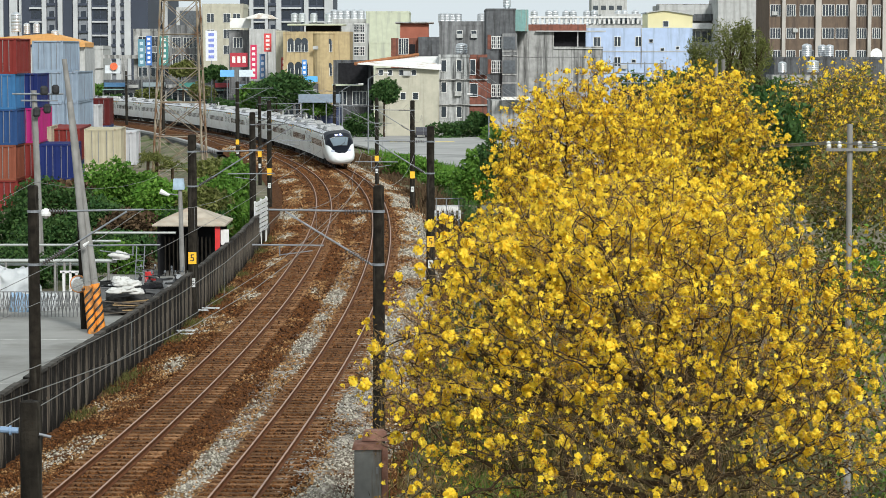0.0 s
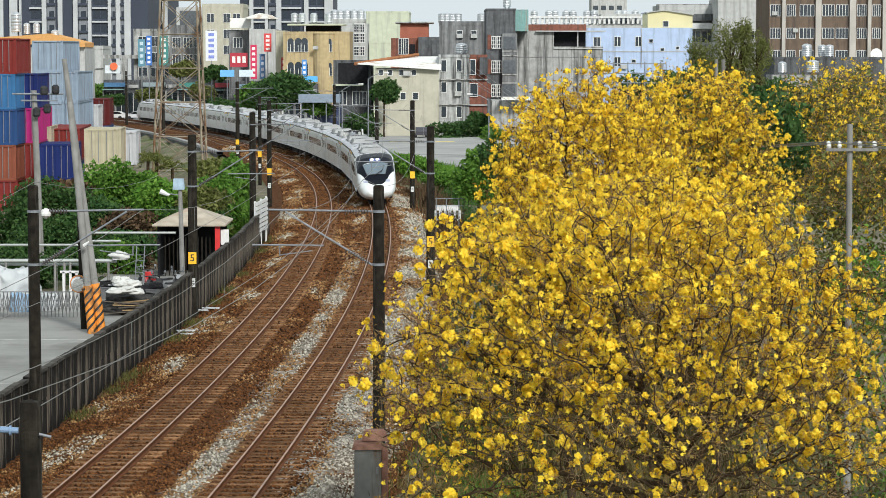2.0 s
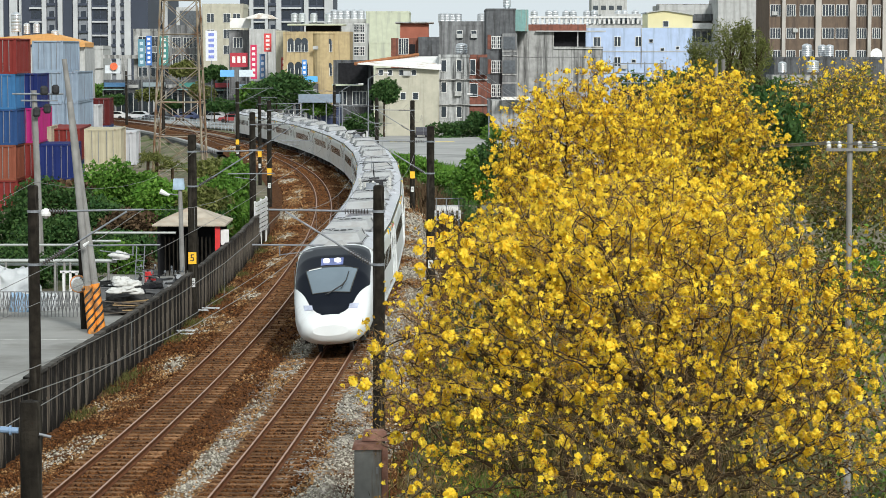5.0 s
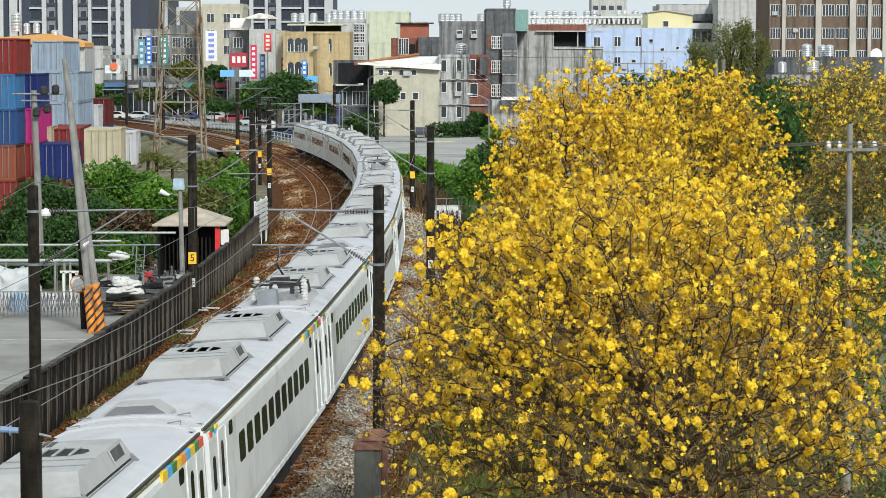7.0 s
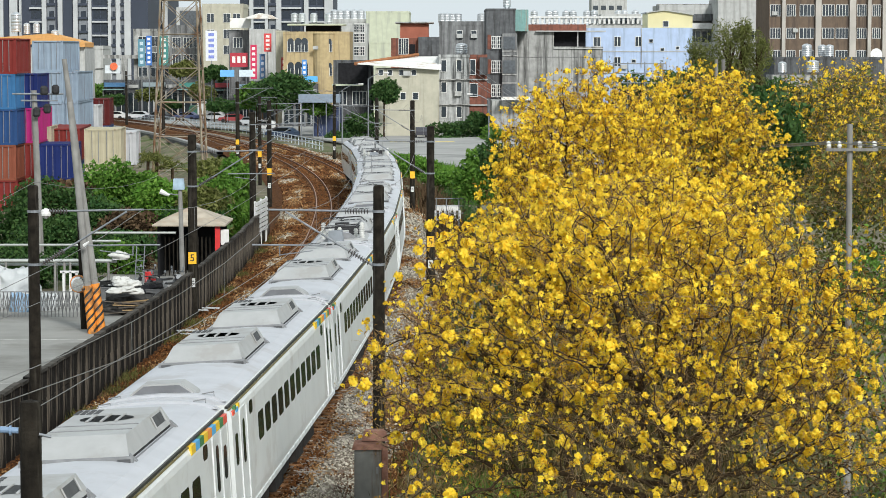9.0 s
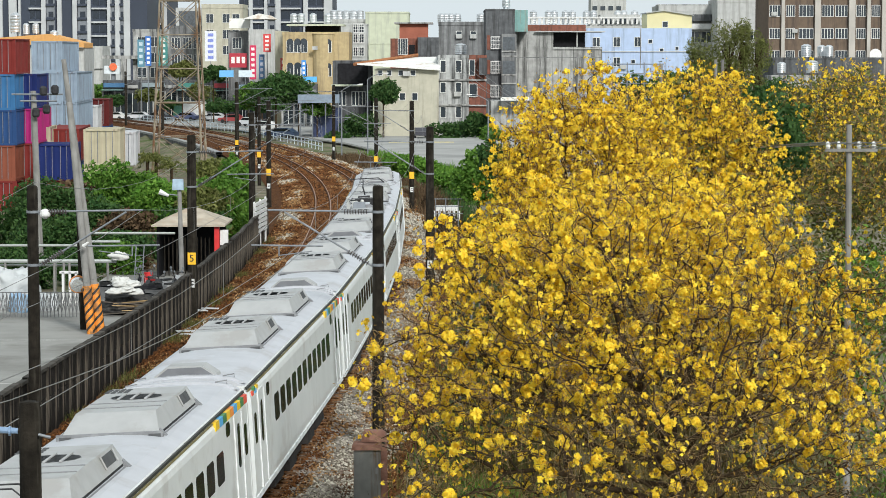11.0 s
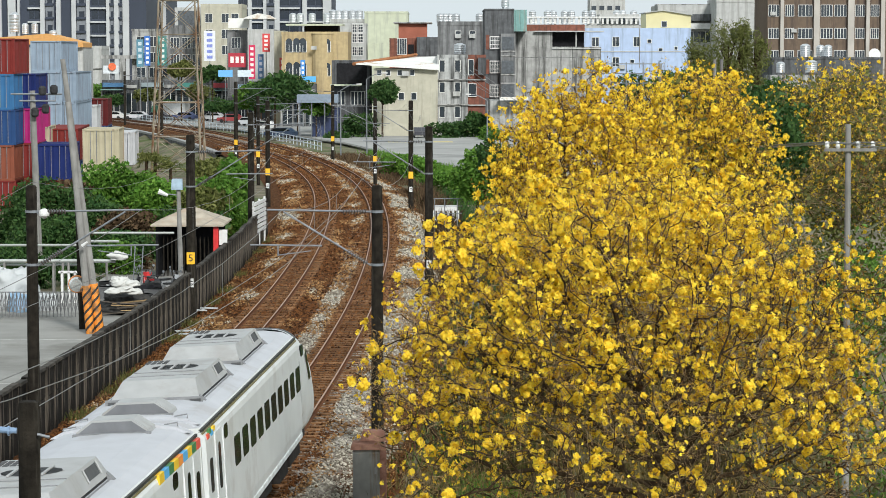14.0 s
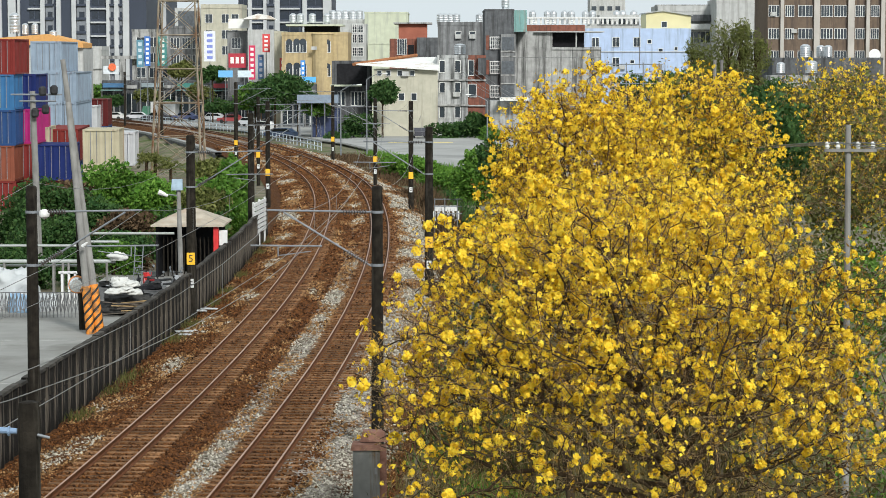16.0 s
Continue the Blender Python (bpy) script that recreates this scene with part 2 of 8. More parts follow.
def make_ground():
    g = Shape()
    xs = [-3000, -900, -400, -250, -160, -120] + list(range(-100, 13, 4)) + [20, 30, 60, 120, 200, 400, 900, 3000]
    ys = [-400, -150, -50, 0, 30] + list(range(50, 560, 10)) + [600, 900, 1800, 4500]
    for y in ys:
        edge = float(np.interp(y, Y_LINE, X_LINE)) - 10.5
        for x in xs:
            # low ground beside the viaduct
            low = max(0.0, min(1.0, (edge - x) / 5)) * max(0.0, min(1.0, (y - 235) / 30)) * max(0.0, min(1.0, (520 - y) / 40))
            g.v.append((x, y, ground_z(min(y, 560)) - 0.28 - 3.2 * low + 0.06 * noise.noise((x * 0.13, y * 0.11, 2.0))))
    n = len(xs)
    g.f = [(j * n + i, j * n + i + 1, (j + 1) * n + i + 1, (j + 1) * n + i) for j in range(len(ys) - 1) for i in range(n - 1)]
    return solid("ground", g, M_SOIL, "brown soil with thin grass beside the railway", "ground", kind="structure")


make_ground()

PROFILE = ((-8.0, -0.62), (-6.6, -0.42), (-5.6, -0.26), (-4.9, -0.20), (-3.85, -0.19), (-2.8, -0.20), (-2.2, -0.30), (-1.7, -0.26),
           (-1.1, -0.19), (0.0, -0.19), (1.1, -0.19), (1.8, -0.26), (2.6, -0.46), (3.6, -0.66), (4.0, -0.72))


def make_ballast():
    me = bpy.data.meshes.new("ballast")
    lats = []
    for (a, za), (b, zb) in zip(PROFILE, PROFILE[1:]):
        k = max(1, int((b - a) / 0.35))
        lats += [(a + (b - a) * i / k, za + (zb - za) * i / k) for i in range(k)]
    lats.append(PROFILE[-1])
    ss = list(np.arange(-60, 120, 0.5)) + list(np.arange(120, 540, 3.0))
    v, uv = [], []
    for s in ss:
        for lat, z in lats:
            j = 0.05 * noise.noise((lat * 1.7, s * 0.9, 0.0)) + 0.03 * noise.noise((lat * 6, s * 5, 3.0))
            v.append(line(s, lat, z + j))
            uv.append((lat, s))
    n = len(lats)
    f = [(j * n + i, j * n + i + 1, (j + 1) * n + i + 1, (j + 1) * n + i) for j in range(len(ss) - 1) for i in range(n - 1)]
    me.from_pydata(v, [], f)
    lay = me.uv_layers.new(name="UVMap")
    idx = np.zeros(len(me.loops), dtype=np.int32)
    me.loops.foreach_get("vertex_index", idx)
    lay.data.foreach_set("uv", np.array(uv, dtype=np.float32)[idx].ravel())
    me.materials.append(M_BALLAST)
    me.polygons.foreach_set("use_smooth", [True] * len(me.polygons))
    return tagged(new("ballast_bed", me), "rust-stained railway ballast with pale new stone along its shoulders", "ballast", kind="structure")


BED = make_ballast()


def sweep(name, outline, lat, s0, s1, step, material, parent=None, up=0.0):
    g = Shape()
    ss = np.arange(s0, s1, step)
    n = len(outline)
    for s in ss:
        for dx, dz in outline:
            g.v.append(tuple(line(s, lat + dx, dz + up)))
    for j in range(len(ss) - 1):
        g.f += [(j * n + i, j * n + (i + 1) % n, (j + 1) * n + (i + 1) % n, (j + 1) * n + i) for i in range(n)]
    return part(name, g, material, parent)


RAIL_FOOT = ((-0.065, -0.15), (0.065, -0.15), (0.06, -0.135), (0.012, -0.12), (0.012, -0.045), (0.034, -0.035), (0.034, -0.008),
             (-0.034, -0.008), (-0.034, -0.035), (-0.012, -0.045), (-0.012, -0.12), (-0.06, -0.135))
RAIL_HEAD = ((-0.026, -0.0075), (0.026, -0.0075), (0.022, 0.0), (-0.022, 0.0))
for name, lat in (("near", 0.0), ("inner", -TRACK_GAP)):
    for side in (-0.5335, 0.5335):
        rail = thing("rail", "rust-brown steel rail with a polished head on sleepers", "rail", "rails of the two tracks", "structure")
        sweep("rail_web", RAIL_FOOT, lat + side, -60, 540, 2.0, M_RAIL, rail)
        sweep("rail_head", RAIL_HEAD, lat + side, -60, 540, 2.0, M_RAILTOP, rail)


def make_sleepers():
    g = Shape().box(-1.05, 1.05, -0.11, 0.11, -0.26, -0.158)
    me = g.mesh("sleeper", M_SLEEPER)
    for lat, nm in ((0.0, "near"), (-TRACK_GAP, "inner")):
        tr = thing("sleeper_row", "dark rust-stained sleepers half buried in ballast", "sleepers", "sleepers of the two tracks", "structure")
        s, k = -14.0, 0
        far = Shape()
        while s < 330:
            m = line_pose(s + random.uniform(-0.03, 0.03), lat, random.uniform(-0.012, 0.012)) @ Matrix.Rotation(random.uniform(-0.015, 0.015), 4, "Z")
            if s < 140:
                o = new("sleeper", me)
                o.parent = tr
                o.matrix_local = m
            else:
                b = len(far.v)
                far.v += [tuple(m @ Vector(c)) for c in g.v]
                far.f += [tuple(b + i for i in q) for q in g.f]
            s += 0.61
        part("sleeper_far", far, M_SLEEPER, tr, kind="stuff")


make_sleepers()



def stone_mat(name, a, b):
    m = leaf_mat(name, a, b, 0.95, 0.0)
    return m


M_STONE_RUST = stone_mat("rusty_ballast_stones", (0.016, 0.006, 0.0025), (0.19, 0.078, 0.026))
M_STONE_PALE = stone_mat("pale_ballast_stones", (0.10, 0.085, 0.062), (0.56, 0.52, 0.43))
M_STONE_TAN = stone_mat("tan_ballast_stones", (0.05, 0.024, 0.010), (0.40, 0.23, 0.10))


def scatter_stones():
    """Loose angular stones over the ballast bed."""
    rng = np.random.default_rng(5)
    n = 125000
    s = -14 + 250 * rng.random(n) ** 2.1
    lat = rng.uniform(-6.9, 3.6, n)
    z = np.interp(lat, [p[0] for p in PROFILE], [p[1] for p in PROFILE])
    patch = np.array([noise.noise((la * 0.55, q * 0.16, 4.0)) + 0.5 * noise.noise((la * 1.7, q * 0.7, 9.0)) for la, q in zip(lat, s)])
    # how new the stone is, across the line: pale strips beside the tracks
    # the right strip is toned down to hold the train's shade as well
    pale = np.interp(lat, (-6.9, -6.3, -5.6, -5.1, -4.8, -2.9, -2.5, -2.0, -1.75, -1.0, -0.75, 0.8, 1.1, 1.6, 2.6, 3.3, 3.6),
                     (0.1, 0.2, 0.34, 0.16, -0.1, -0.1, 0.08, -0.05, 0.56, 0.6, -0.08, -0.08, 0.3, 0.62, 0.58, 0.2, 0.0))
    pale = np.where((lat > -1.9) & (lat < -0.8) & (s > 46), pale - 0.35 * np.clip((s - 46) / 12, 0, 1), pale)
    in_gauge = (np.abs(lat) < 0.95) | (np.abs(lat + TRACK_GAP) < 0.95)
    val = pale + patch * np.where(in_gauge, 0.3, 0.75) - 0.2 * in_gauge + rng.normal(size=n) * 0.10
    x0, y0, h = (np.interp(s, S_LINE, q) for q in (X_LINE, Y_LINE, _h))
    c = np.stack([x0 + lat * np.cos(h), y0 + lat * np.sin(h), s * GRADE + z + 0.012], 1)
    r = (0.028 + 0.032 * rng.random(n) ** 2) * (1 + np.clip(s, 0, 240) * 0.011)
    keep = (np.abs(np.abs(lat) - 0.5335) > 0.1) & (np.abs(np.abs(lat + TRACK_GAP) - 0.5335) > 0.1)
    on_sleeper = ((np.abs(lat) < 1.0) | (np.abs(lat + TRACK_GAP) < 1.0)) & (np.abs(((s + 14) / 0.61) % 1 - 0.5) > 0.32)
    keep &= ~(on_sleeper & (rng.random(n) < 0.93))
    octa = np.array([(1, 0, 0), (0, 1, 0), (-1, 0, 0), (0, -1, 0), (0, 0, 1), (0, 0, -0.6)], float)
    faces = np.array([(0, 1, 4), (1, 2, 4), (2, 3, 4), (3, 0, 4), (1, 0, 5), (2, 1, 5), (3, 2, 5), (0, 3, 5)])
    for nm, label, m, sel in (("pale_stones", "pale grey loose ballast stones", M_STONE_PALE, keep & (val > 0.54)),
                              ("tan_stones", "tan weathered loose ballast stones", M_STONE_TAN, keep & (val <= 0.54) & (val > 0.2)),
                              ("rusty_stones", "rust-brown loose ballast stones", M_STONE_RUST, keep & (val <= 0.2))):
        cc, rr = c[sel], r[sel]
        k = len(cc)
        a = rng.uniform(0, 6.28, k)
        o = octa[None] * rng.uniform(0.6, 1.35, (k, 6, 1))
        ox = o[..., 0] * np.cos(a)[:, None] - o[..., 1] * np.sin(a)[:, None]
        oy = o[..., 0] * np.sin(a)[:, None] + o[..., 1] * np.cos(a)[:, None]
        v = np.stack([ox, oy, o[..., 2] * 0.85], -1) * rr[:, None, None] + cc[:, None]
        f = (faces[None] + (np.arange(k) * 6)[:, None, None]).reshape(-1, 3)
        tagged(new("ballast_stones", bulk_mesh(nm, v.reshape(-1, 3), f, m)), label, "gravel", kind="stuff")


scatter_stones()

# concrete yard beyond the wall and the wide road beyond the railway
yard = Shape().box(-40, -13.2, 60, 111, -0.75, -0.42)
solid("yard_floor", yard, M_CONC, "pale grey concrete yard floor", "yard", kind="structure")
seam = Shape()
for y in (66, 80, 92.3, 104):
    seam.box(-39, -13.3, y, y + 0.09, -0.418, -0.412)
seam.box(-22.1, -22.03, 61, 110, -0.418, -0.412)
solid("yard_joints", seam, mat("yard_joint", (0.42, 0.42, 0.40), 0.9, vary=0.3, scale=2), "thin pale lines across the concrete yard", "joints", kind="structure")

M_WALL = mat("grimy_wall", (0.016, 0.014, 0.012), 0.95, vary=0.5, scale=2.5, dirt=(0.15, 0.13, 0.105), dirt_amt=0.30, bump=0.3, streak=True, rand=0.25)
M_WALLTOP = mat("grimy_wall_coping", (0.055, 0.05, 0.043), 0.95, vary=0.5, scale=2.0, dirt=(0.17, 0.155, 0.13), dirt_amt=0.3, rand=0.35)


def make_wall():
    """Precast wall beside the track: posts with panels between, coping on top."""
    w = thing("wall_trackside", "low grimy black-stained concrete panel wall beside the track", "wall", kind="structure")
    panel = Shape().box(-0.05, 0.05, 0.09, 1.11, -0.62, 0.52).box(-0.06, 0.06, 0.09, 1.11, 0.56, 1.36).mesh("panel", M_WALL)
    post = Shape().box(-0.09, 0.13, -0.09, 0.09, -0.65, 1.44, 0.01).box(-0.11, 0.16, -0.06, 0.06, -0.65, 0.1, 0.02).mesh("post", M_WALL)
    cap = Shape().box(-0.11, 0.11, 0.0, 1.2, 1.37, 1.45, 0.015).mesh("coping", M_WALLTOP)
    s = -20.0
    while s < 84:
        m = line_pose(s, -7.15 + 0.03 * math.sin(s), random.uniform(-0.03, 0.03))
        for me in (panel, post, cap):
            o = new(me.name, me)
            o.parent = w
            o.matrix_local = m
        s += 1.2
    return w


make_wall()

# ---- overhead line: poles, brackets, wires ----
M_POLE = mat("dark_timber_pole", (0.020, 0.017, 0.013), 0.95, vary=0.5, scale=5, bump=0.5, bump_scale=25, streak=True, dirt=(0.05, 0.045, 0.036), dirt_amt=0.25)
M_GALV = mat("galvanised_steel", (0.20, 0.215, 0.23), 0.55, 0.25, vary=0.2, scale=6)
M_INSUL = mat("brown_insulator", (0.06, 0.05, 0.045), 0.3, vary=0.2)
M_WIRE = mat("overhead_wire", (0.20, 0.20, 0.19), 0.6, 0.3, vary=0.1)
M_PLATE_Y = mat("yellow_plate", (0.85, 0.47, 0.02), 0.6, vary=0.12, scale=12)
M_PLATE_W = mat("white_plate", (0.62, 0.63, 0.62), 0.6, vary=0.12, scale=12)
M_BLACKP = mat("black_paint", (0.02, 0.02, 0.02), 0.6)


def text_mesh(body, size, material, depth=0.004):
    cu = bpy.data.curves.new("t", "FONT")
    cu.body, cu.size, cu.align_x, cu.align_y, cu.extrude = body, size, "CENTER", "CENTER", depth
    ob = bpy.data.objects.new("t", cu)
    scene.collection.objects.link(ob)
    bpy.context.view_layer.update()
    me = bpy.data.meshes.new_from_object(ob.evaluated_get(bpy.context.evaluated_depsgraph_get()))
    bpy.data.objects.remove(ob)
    me.materials.clear()
    me.materials.append(material)
    return me


DIGIT = text_mesh("5", 0.42, M_BLACKP)


def line_pole(x, y, height, side, r=0.16, plate=True, reach=2.9, bracket=True, digit=True):
    """A catenary mast; side is +1 when its bracket reaches to the right."""
    z0 = ground_z(y)
    p = thing("catenary_pole", "weathered dark catenary pole with a bracket beside the track", "utility pole", "catenary poles along the railway", at=pose(x, y, z0))
    g = Shape()
    g.lathe([(r * 1.12, -0.5), (r * 1.1, 0.0), (r * 1.06, height * 0.4), (r * 0.95, height - 0.06), (r * 0.85, height - 0.02), (r * 0.6, height)], 0, 0, 14)
    part("pole_shaft", g, M_POLE, p, smooth=False)
    for z in (height - 0.75, height - 2.2):
        part("band", Shape().lathe([(r * 1.12, z), (r * 1.12, z + 0.07)], 0, 0, 14), M_GALV, p)
    if plate:
        part("number_plate", Shape().box(-0.17, 0.17, -r * 1.2 - 0.02, -r * 1.2, 2.22, 2.72), M_PLATE_Y, p, "yellow number plate")
        if digit:
            d = part("digit", DIGIT, M_BLACKP, p, "black painted digit")
            d.matrix_local = pose(0, -r * 1.2 - 0.028, 2.47, 90)
        part("white_plate", Shape().box(-0.11, 0.11, -r * 1.2 - 0.02, -r * 1.2, 1.25, 1.62), M_PLATE_W, p, "small white plate with dark marks")
        for zm in (1.37, 1.48):
            part("plate_mark", Shape().box(-0.07, 0.07, -r * 1.2 - 0.024, -r * 1.2 - 0.02, zm, zm + 0.04), M_BLACKP, p)
    if bracket:
        zt, zb, zr = height - 0.72, height - 2.2, height - 1.65
        tube = Shape().rod((side * r, 0, zt), (side * reach, 0, zt + 0.05), 0.028, n=8)
        part("top_tube", tube, M_GALV, p)
        part("strut", Shape().rod((side * r, 0, zb), (side * (reach - 0.45), 0, zt), 0.028, n=8), M_GALV, p)
        part("registration_arm", Shape().rod((side * (reach - 1.5), 0, zr), (side * (reach + 0.45), 0, zr + 0.02), 0.026, n=6)
             .rod((side * (reach - 0.3), 0, zr), (side * (reach - 0.3), 0, zr - 0.28), 0.02, n=6)
             .rod((side * (reach - 0.3), 0, zr - 0.26), (side * (reach - 1.2), 0, zr - 0.14), 0.016, n=6), M_GALV, p)
        for (a, b) in (((side * r, 0, zt), (side * 1, 0, zt)), ((side * r, 0, zb), (side * (reach - 0.45), 0, zt))):
            a, b = Vector(a), Vector(b)
            d = (b - a).normalized()
            ins = Shape()
            for i in range(9):
                ins.rod(a + d * (0.14 + 0.075 * i), a + d * (0.17 + 0.075 * i), 0.085, 0.05, 10)
            part("insulator", ins, M_INSUL, p, "ribbed brown insulator")
    return p


POLES = [(-1.75, 66, 7.35, -1, 0.155), (-11.15, 66, 7.35, 1, 0.155), (-10.50, 101.7, 7.64, 1, 0.19), (-0.57, 111, 7.75, -1, 0.18),
         (-11.02, 140.6, 7.75, 1, 0.18), (-2.21, 175.9, 7.85, -1, 0.17), (-12.93, 181, 7.75, 1, 0.17),
         (-20.86, 247, 8.6, 1, 0.2), (-11.52, 258, 8.2, -1, 0.17), (-5.58, 205, 7.6, -1, 0.16), (-16.20, 215, 7.6, 1, 0.15),
         (-52.01, 400, 9.0, 1, 0.2), (-40.45, 352, 8.5, 1, 0.2)]
for i, (x, y, hgt, sd, r) in enumerate(POLES):
    line_pole(x, y, hgt, sd, r, plate=90 < y < 300 and i != 4, digit=y < 130, reach=3.0 if y < 190 else 3.6)

near_post = thing("timber_post", "thick dark timber post with an insulator near its top", "utility pole", at=pose(-4.11, 24, -0.4))
part("pole_shaft", Shape().lathe([(0.13, -0.5), (0.125, 0.0), (0.108, 7.03 + 0.36), (0.10, 7.07 + 0.4), (0.07, 7.08 + 0.4)], 0, 0, 16), M_POLE, near_post)
part("insulator", Shape().rod((-0.12, 0, 6.78 + 0.4), (-0.30, 0, 6.79 + 0.4), 0.03, 0.035, 10).rod((-0.19, 0, 6.78 + 0.4), (-0.21, 0, 6.78 + 0.4), 0.05, 0.05, 12), mat("blue_white_insulator", (0.18, 0.27, 0.40), 0.3), near_post)
part("clamp", Shape().rod((0.1, -0.1, 6.76 + 0.4), (0.22, -0.1, 6.73 + 0.4), 0.015), M_GALV, near_post)


def wire(name, pts, r, label, parent=None):
    return solid(name, Shape().tube(pts, r, 5), M_WIRE, label, "wire", "overhead wires")


def line_wires():
    for lat in (0.0, -TRACK_GAP):
        cw, mw, dr = [], [], Shape()
        spans = [-45, -2, 40, 78, 116, 155, 190, 230, 280, 330, 380, 430]
        for a, b in zip(spans, spans[1:]):
            for k in range(8):
                q = k / 8
                s = a + (b - a) * q
                stag = 0.22 * (1 if spans.index(a) % 2 else -1) * (1 - 2 * q)
                c = line(s, lat + stag, 4.95)
                w = line(s, lat + stag, 6.25 - 0.75 * 4 * q * (1 - q))
                cw.append(c)
                mw.append(w)
                if k in (2, 4, 6):
                    dr.rod(c, w, 0.006, n=4)
        wire("contact_wire", cw, 0.008, "thin grey contact wire above the track")
        wire("messenger_wire", mw, 0.008, "thin grey messenger wire sagging above the track")
        solid("dropper_wires", dr, M_WIRE, "thin wires that carry the contact wire", "wire", kind="stuff")
    for lat, z in ((-6.6, 7.0), (2.4, 7.1)):
        pts = []
        spans = [-48, -2, 35, 76, 112, 160, 205, 260, 330, 410]
        for a, b in zip(spans, spans[1:]):
            pts += [line(a + (b - a) * k / 8, lat, z - 0.9 * 4 * k / 8 * (1 - k / 8)) for k in range(8)]
        wire("feeder_wire", pts, 0.007, "thin grey feeder wire between the poles")


line_wires()


# ---- far side: road, viaduct, buildings ----
def road():
    left = [(5.5, 222), (1.5, 245), (-5.5, 277), (-12.5, 315), (-21.5, 347), (-31, 375), (-46, 410), (-64, 450)]
    right = [(42, 222), (44, 250), (46, 290), (46, 330), (30, 346), (-4, 380), (-30, 430), (-54, 465)]
    g = Shape()
    for (a, ya), (b, yb) in zip(left, right):
        g.v += [(a, ya, ground_z(ya) + 0.08), (b, yb, ground_z(yb) + 0.08)]
    g.f = [(2 * i, 2 * i + 1, 2 * i + 3, 2 * i + 2) for i in range(len(left) - 1)]
    solid("road", g, M_ROAD, "wide pale grey concrete road", "road", kind="structure")
    k = Shape()
    for (a, ya), (b, yb) in zip(left, left[1:]):
        k.rod((a - 0.1, ya, ground_z(ya) + 0.02), (b - 0.1, yb, ground_z(yb) + 0.02), 0.16, n=4)
    solid("kerb", k, M_CONC, "pale concrete kerb along the road", "kerb", kind="structure")
    yl = Shape().box(-7, 1.5, 318, 320.5, ground_z(319) + 0.03, ground_z(319) + 0.095)
    solid("road_island", yl, mat("faded_yellow_paint", (0.62, 0.52, 0.22), 0.8), "low traffic island with faded yellow edge", "traffic island", kind="structure")


road()
M_GIRDER = mat("viaduct_concrete", (0.13, 0.13, 0.13), 0.9, vary=0.25, scale=0.4, streak=True, dirt=(0.06, 0.06, 0.06), dirt_amt=0.5)
vi = thing("viaduct", "dark weathered concrete viaduct edge carrying the track", "viaduct", kind="structure")
sweep("girder", ((-0.35, -3.0), (0.0, -3.0), (0.1, -0.5), (-0.35, -0.5)), -8.4, 215, 470, 4.0, M_GIRDER, vi)
sweep("parapet", ((-0.5, -0.5), (0.25, -0.5), (0.25, -0.22), (-0.5, -0.22)), -8.4, 215, 470, 4.0, mat("viaduct_edge", (0.3, 0.3, 0.29), 0.9), vi)
rl = Shape()
for s in range(222, 440, 3):
    a = line(s, 4.4, -0.4)
    rl.rod(a, a + Vector((0, 0, 1.1)), 0.05, n=5)
fence = thing("road_railing", "pale metal railing between the railway and the road", "railing")
part("rail_post", rl, mat("pale_rail_paint", (0.55, 0.62, 0.66), 0.5), fence, kind="stuff")
for up in (0.1, 0.65):
    sweep("rail_bar", ((-0.03, -0.05), (0.03, -0.05), (0.03, 0.05), (-0.03, 0.05)), 4.4, 222, 440, 3.0, mat("pale_rail_paint", (0.55, 0.62, 0.66), 0.5), fence, up=up)

M_FRAME = mat("white_window_frame", (0.66, 0.66, 0.64), 0.6, vary=0.1)
M_PANE = glass_mat("house_window_glass", (0.035, 0.045, 0.055), 0.08)
M_TANK = mat("stainless_tank", (0.62, 0.64, 0.65), 0.3, 0.75, vary=0.15, scale=3)
M_RED_BRICK = mat("red_brick_tile", (0.21, 0.085, 0.06), 0.85, vary=0.25, scale=2.0, dirt=(0.11, 0.06, 0.05), dirt_amt=0.4, streak=True)
M_GREY1 = mat("stained_grey_render", (0.22, 0.225, 0.225), 0.92, vary=0.2, scale=1.6, dirt=(0.085, 0.085, 0.085), dirt_amt=0.75, streak=True)
M_STAIN = mat("stained_white_render", (0.42, 0.43, 0.42), 0.92, vary=0.2, scale=1.6, dirt=(0.07, 0.072, 0.07), dirt_amt=0.6, streak=True)
M_GREY2 = mat("bare_concrete_wall", (0.37, 0.37, 0.355), 0.92, vary=0.22, scale=1.3, dirt=(0.07, 0.07, 0.066), dirt_amt=0.55, streak=True)
M_GREY3 = mat("dark_grey_render", (0.11, 0.115, 0.12), 0.92, vary=0.25, scale=1.6, dirt=(0.05, 0.05, 0.05), dirt_amt=0.5, streak=True)
M_BEIGE = mat("beige_render", (0.46, 0.44, 0.35), 0.9, vary=0.1, scale=1.3, dirt=(0.33, 0.31, 0.25), dirt_amt=0.35, streak=True)
M_TAN = mat("tan_tile", (0.46, 0.36, 0.20), 0.85, vary=0.12, scale=1.6, dirt=(0.32, 0.25, 0.15), dirt_amt=0.35, streak=True)
M_OFFW = mat("offwhite_render", (0.46, 0.465, 0.45), 0.9, vary=0.12, scale=1.3, dirt=(0.33, 0.33, 0.31), dirt_amt=0.45, streak=True)
M_LIME = mat("pale_lime_cladding", (0.52, 0.55, 0.42), 0.8, vary=0.08, scale=1.0, dirt=(0.40, 0.42, 0.34), dirt_amt=0.3, streak=True)
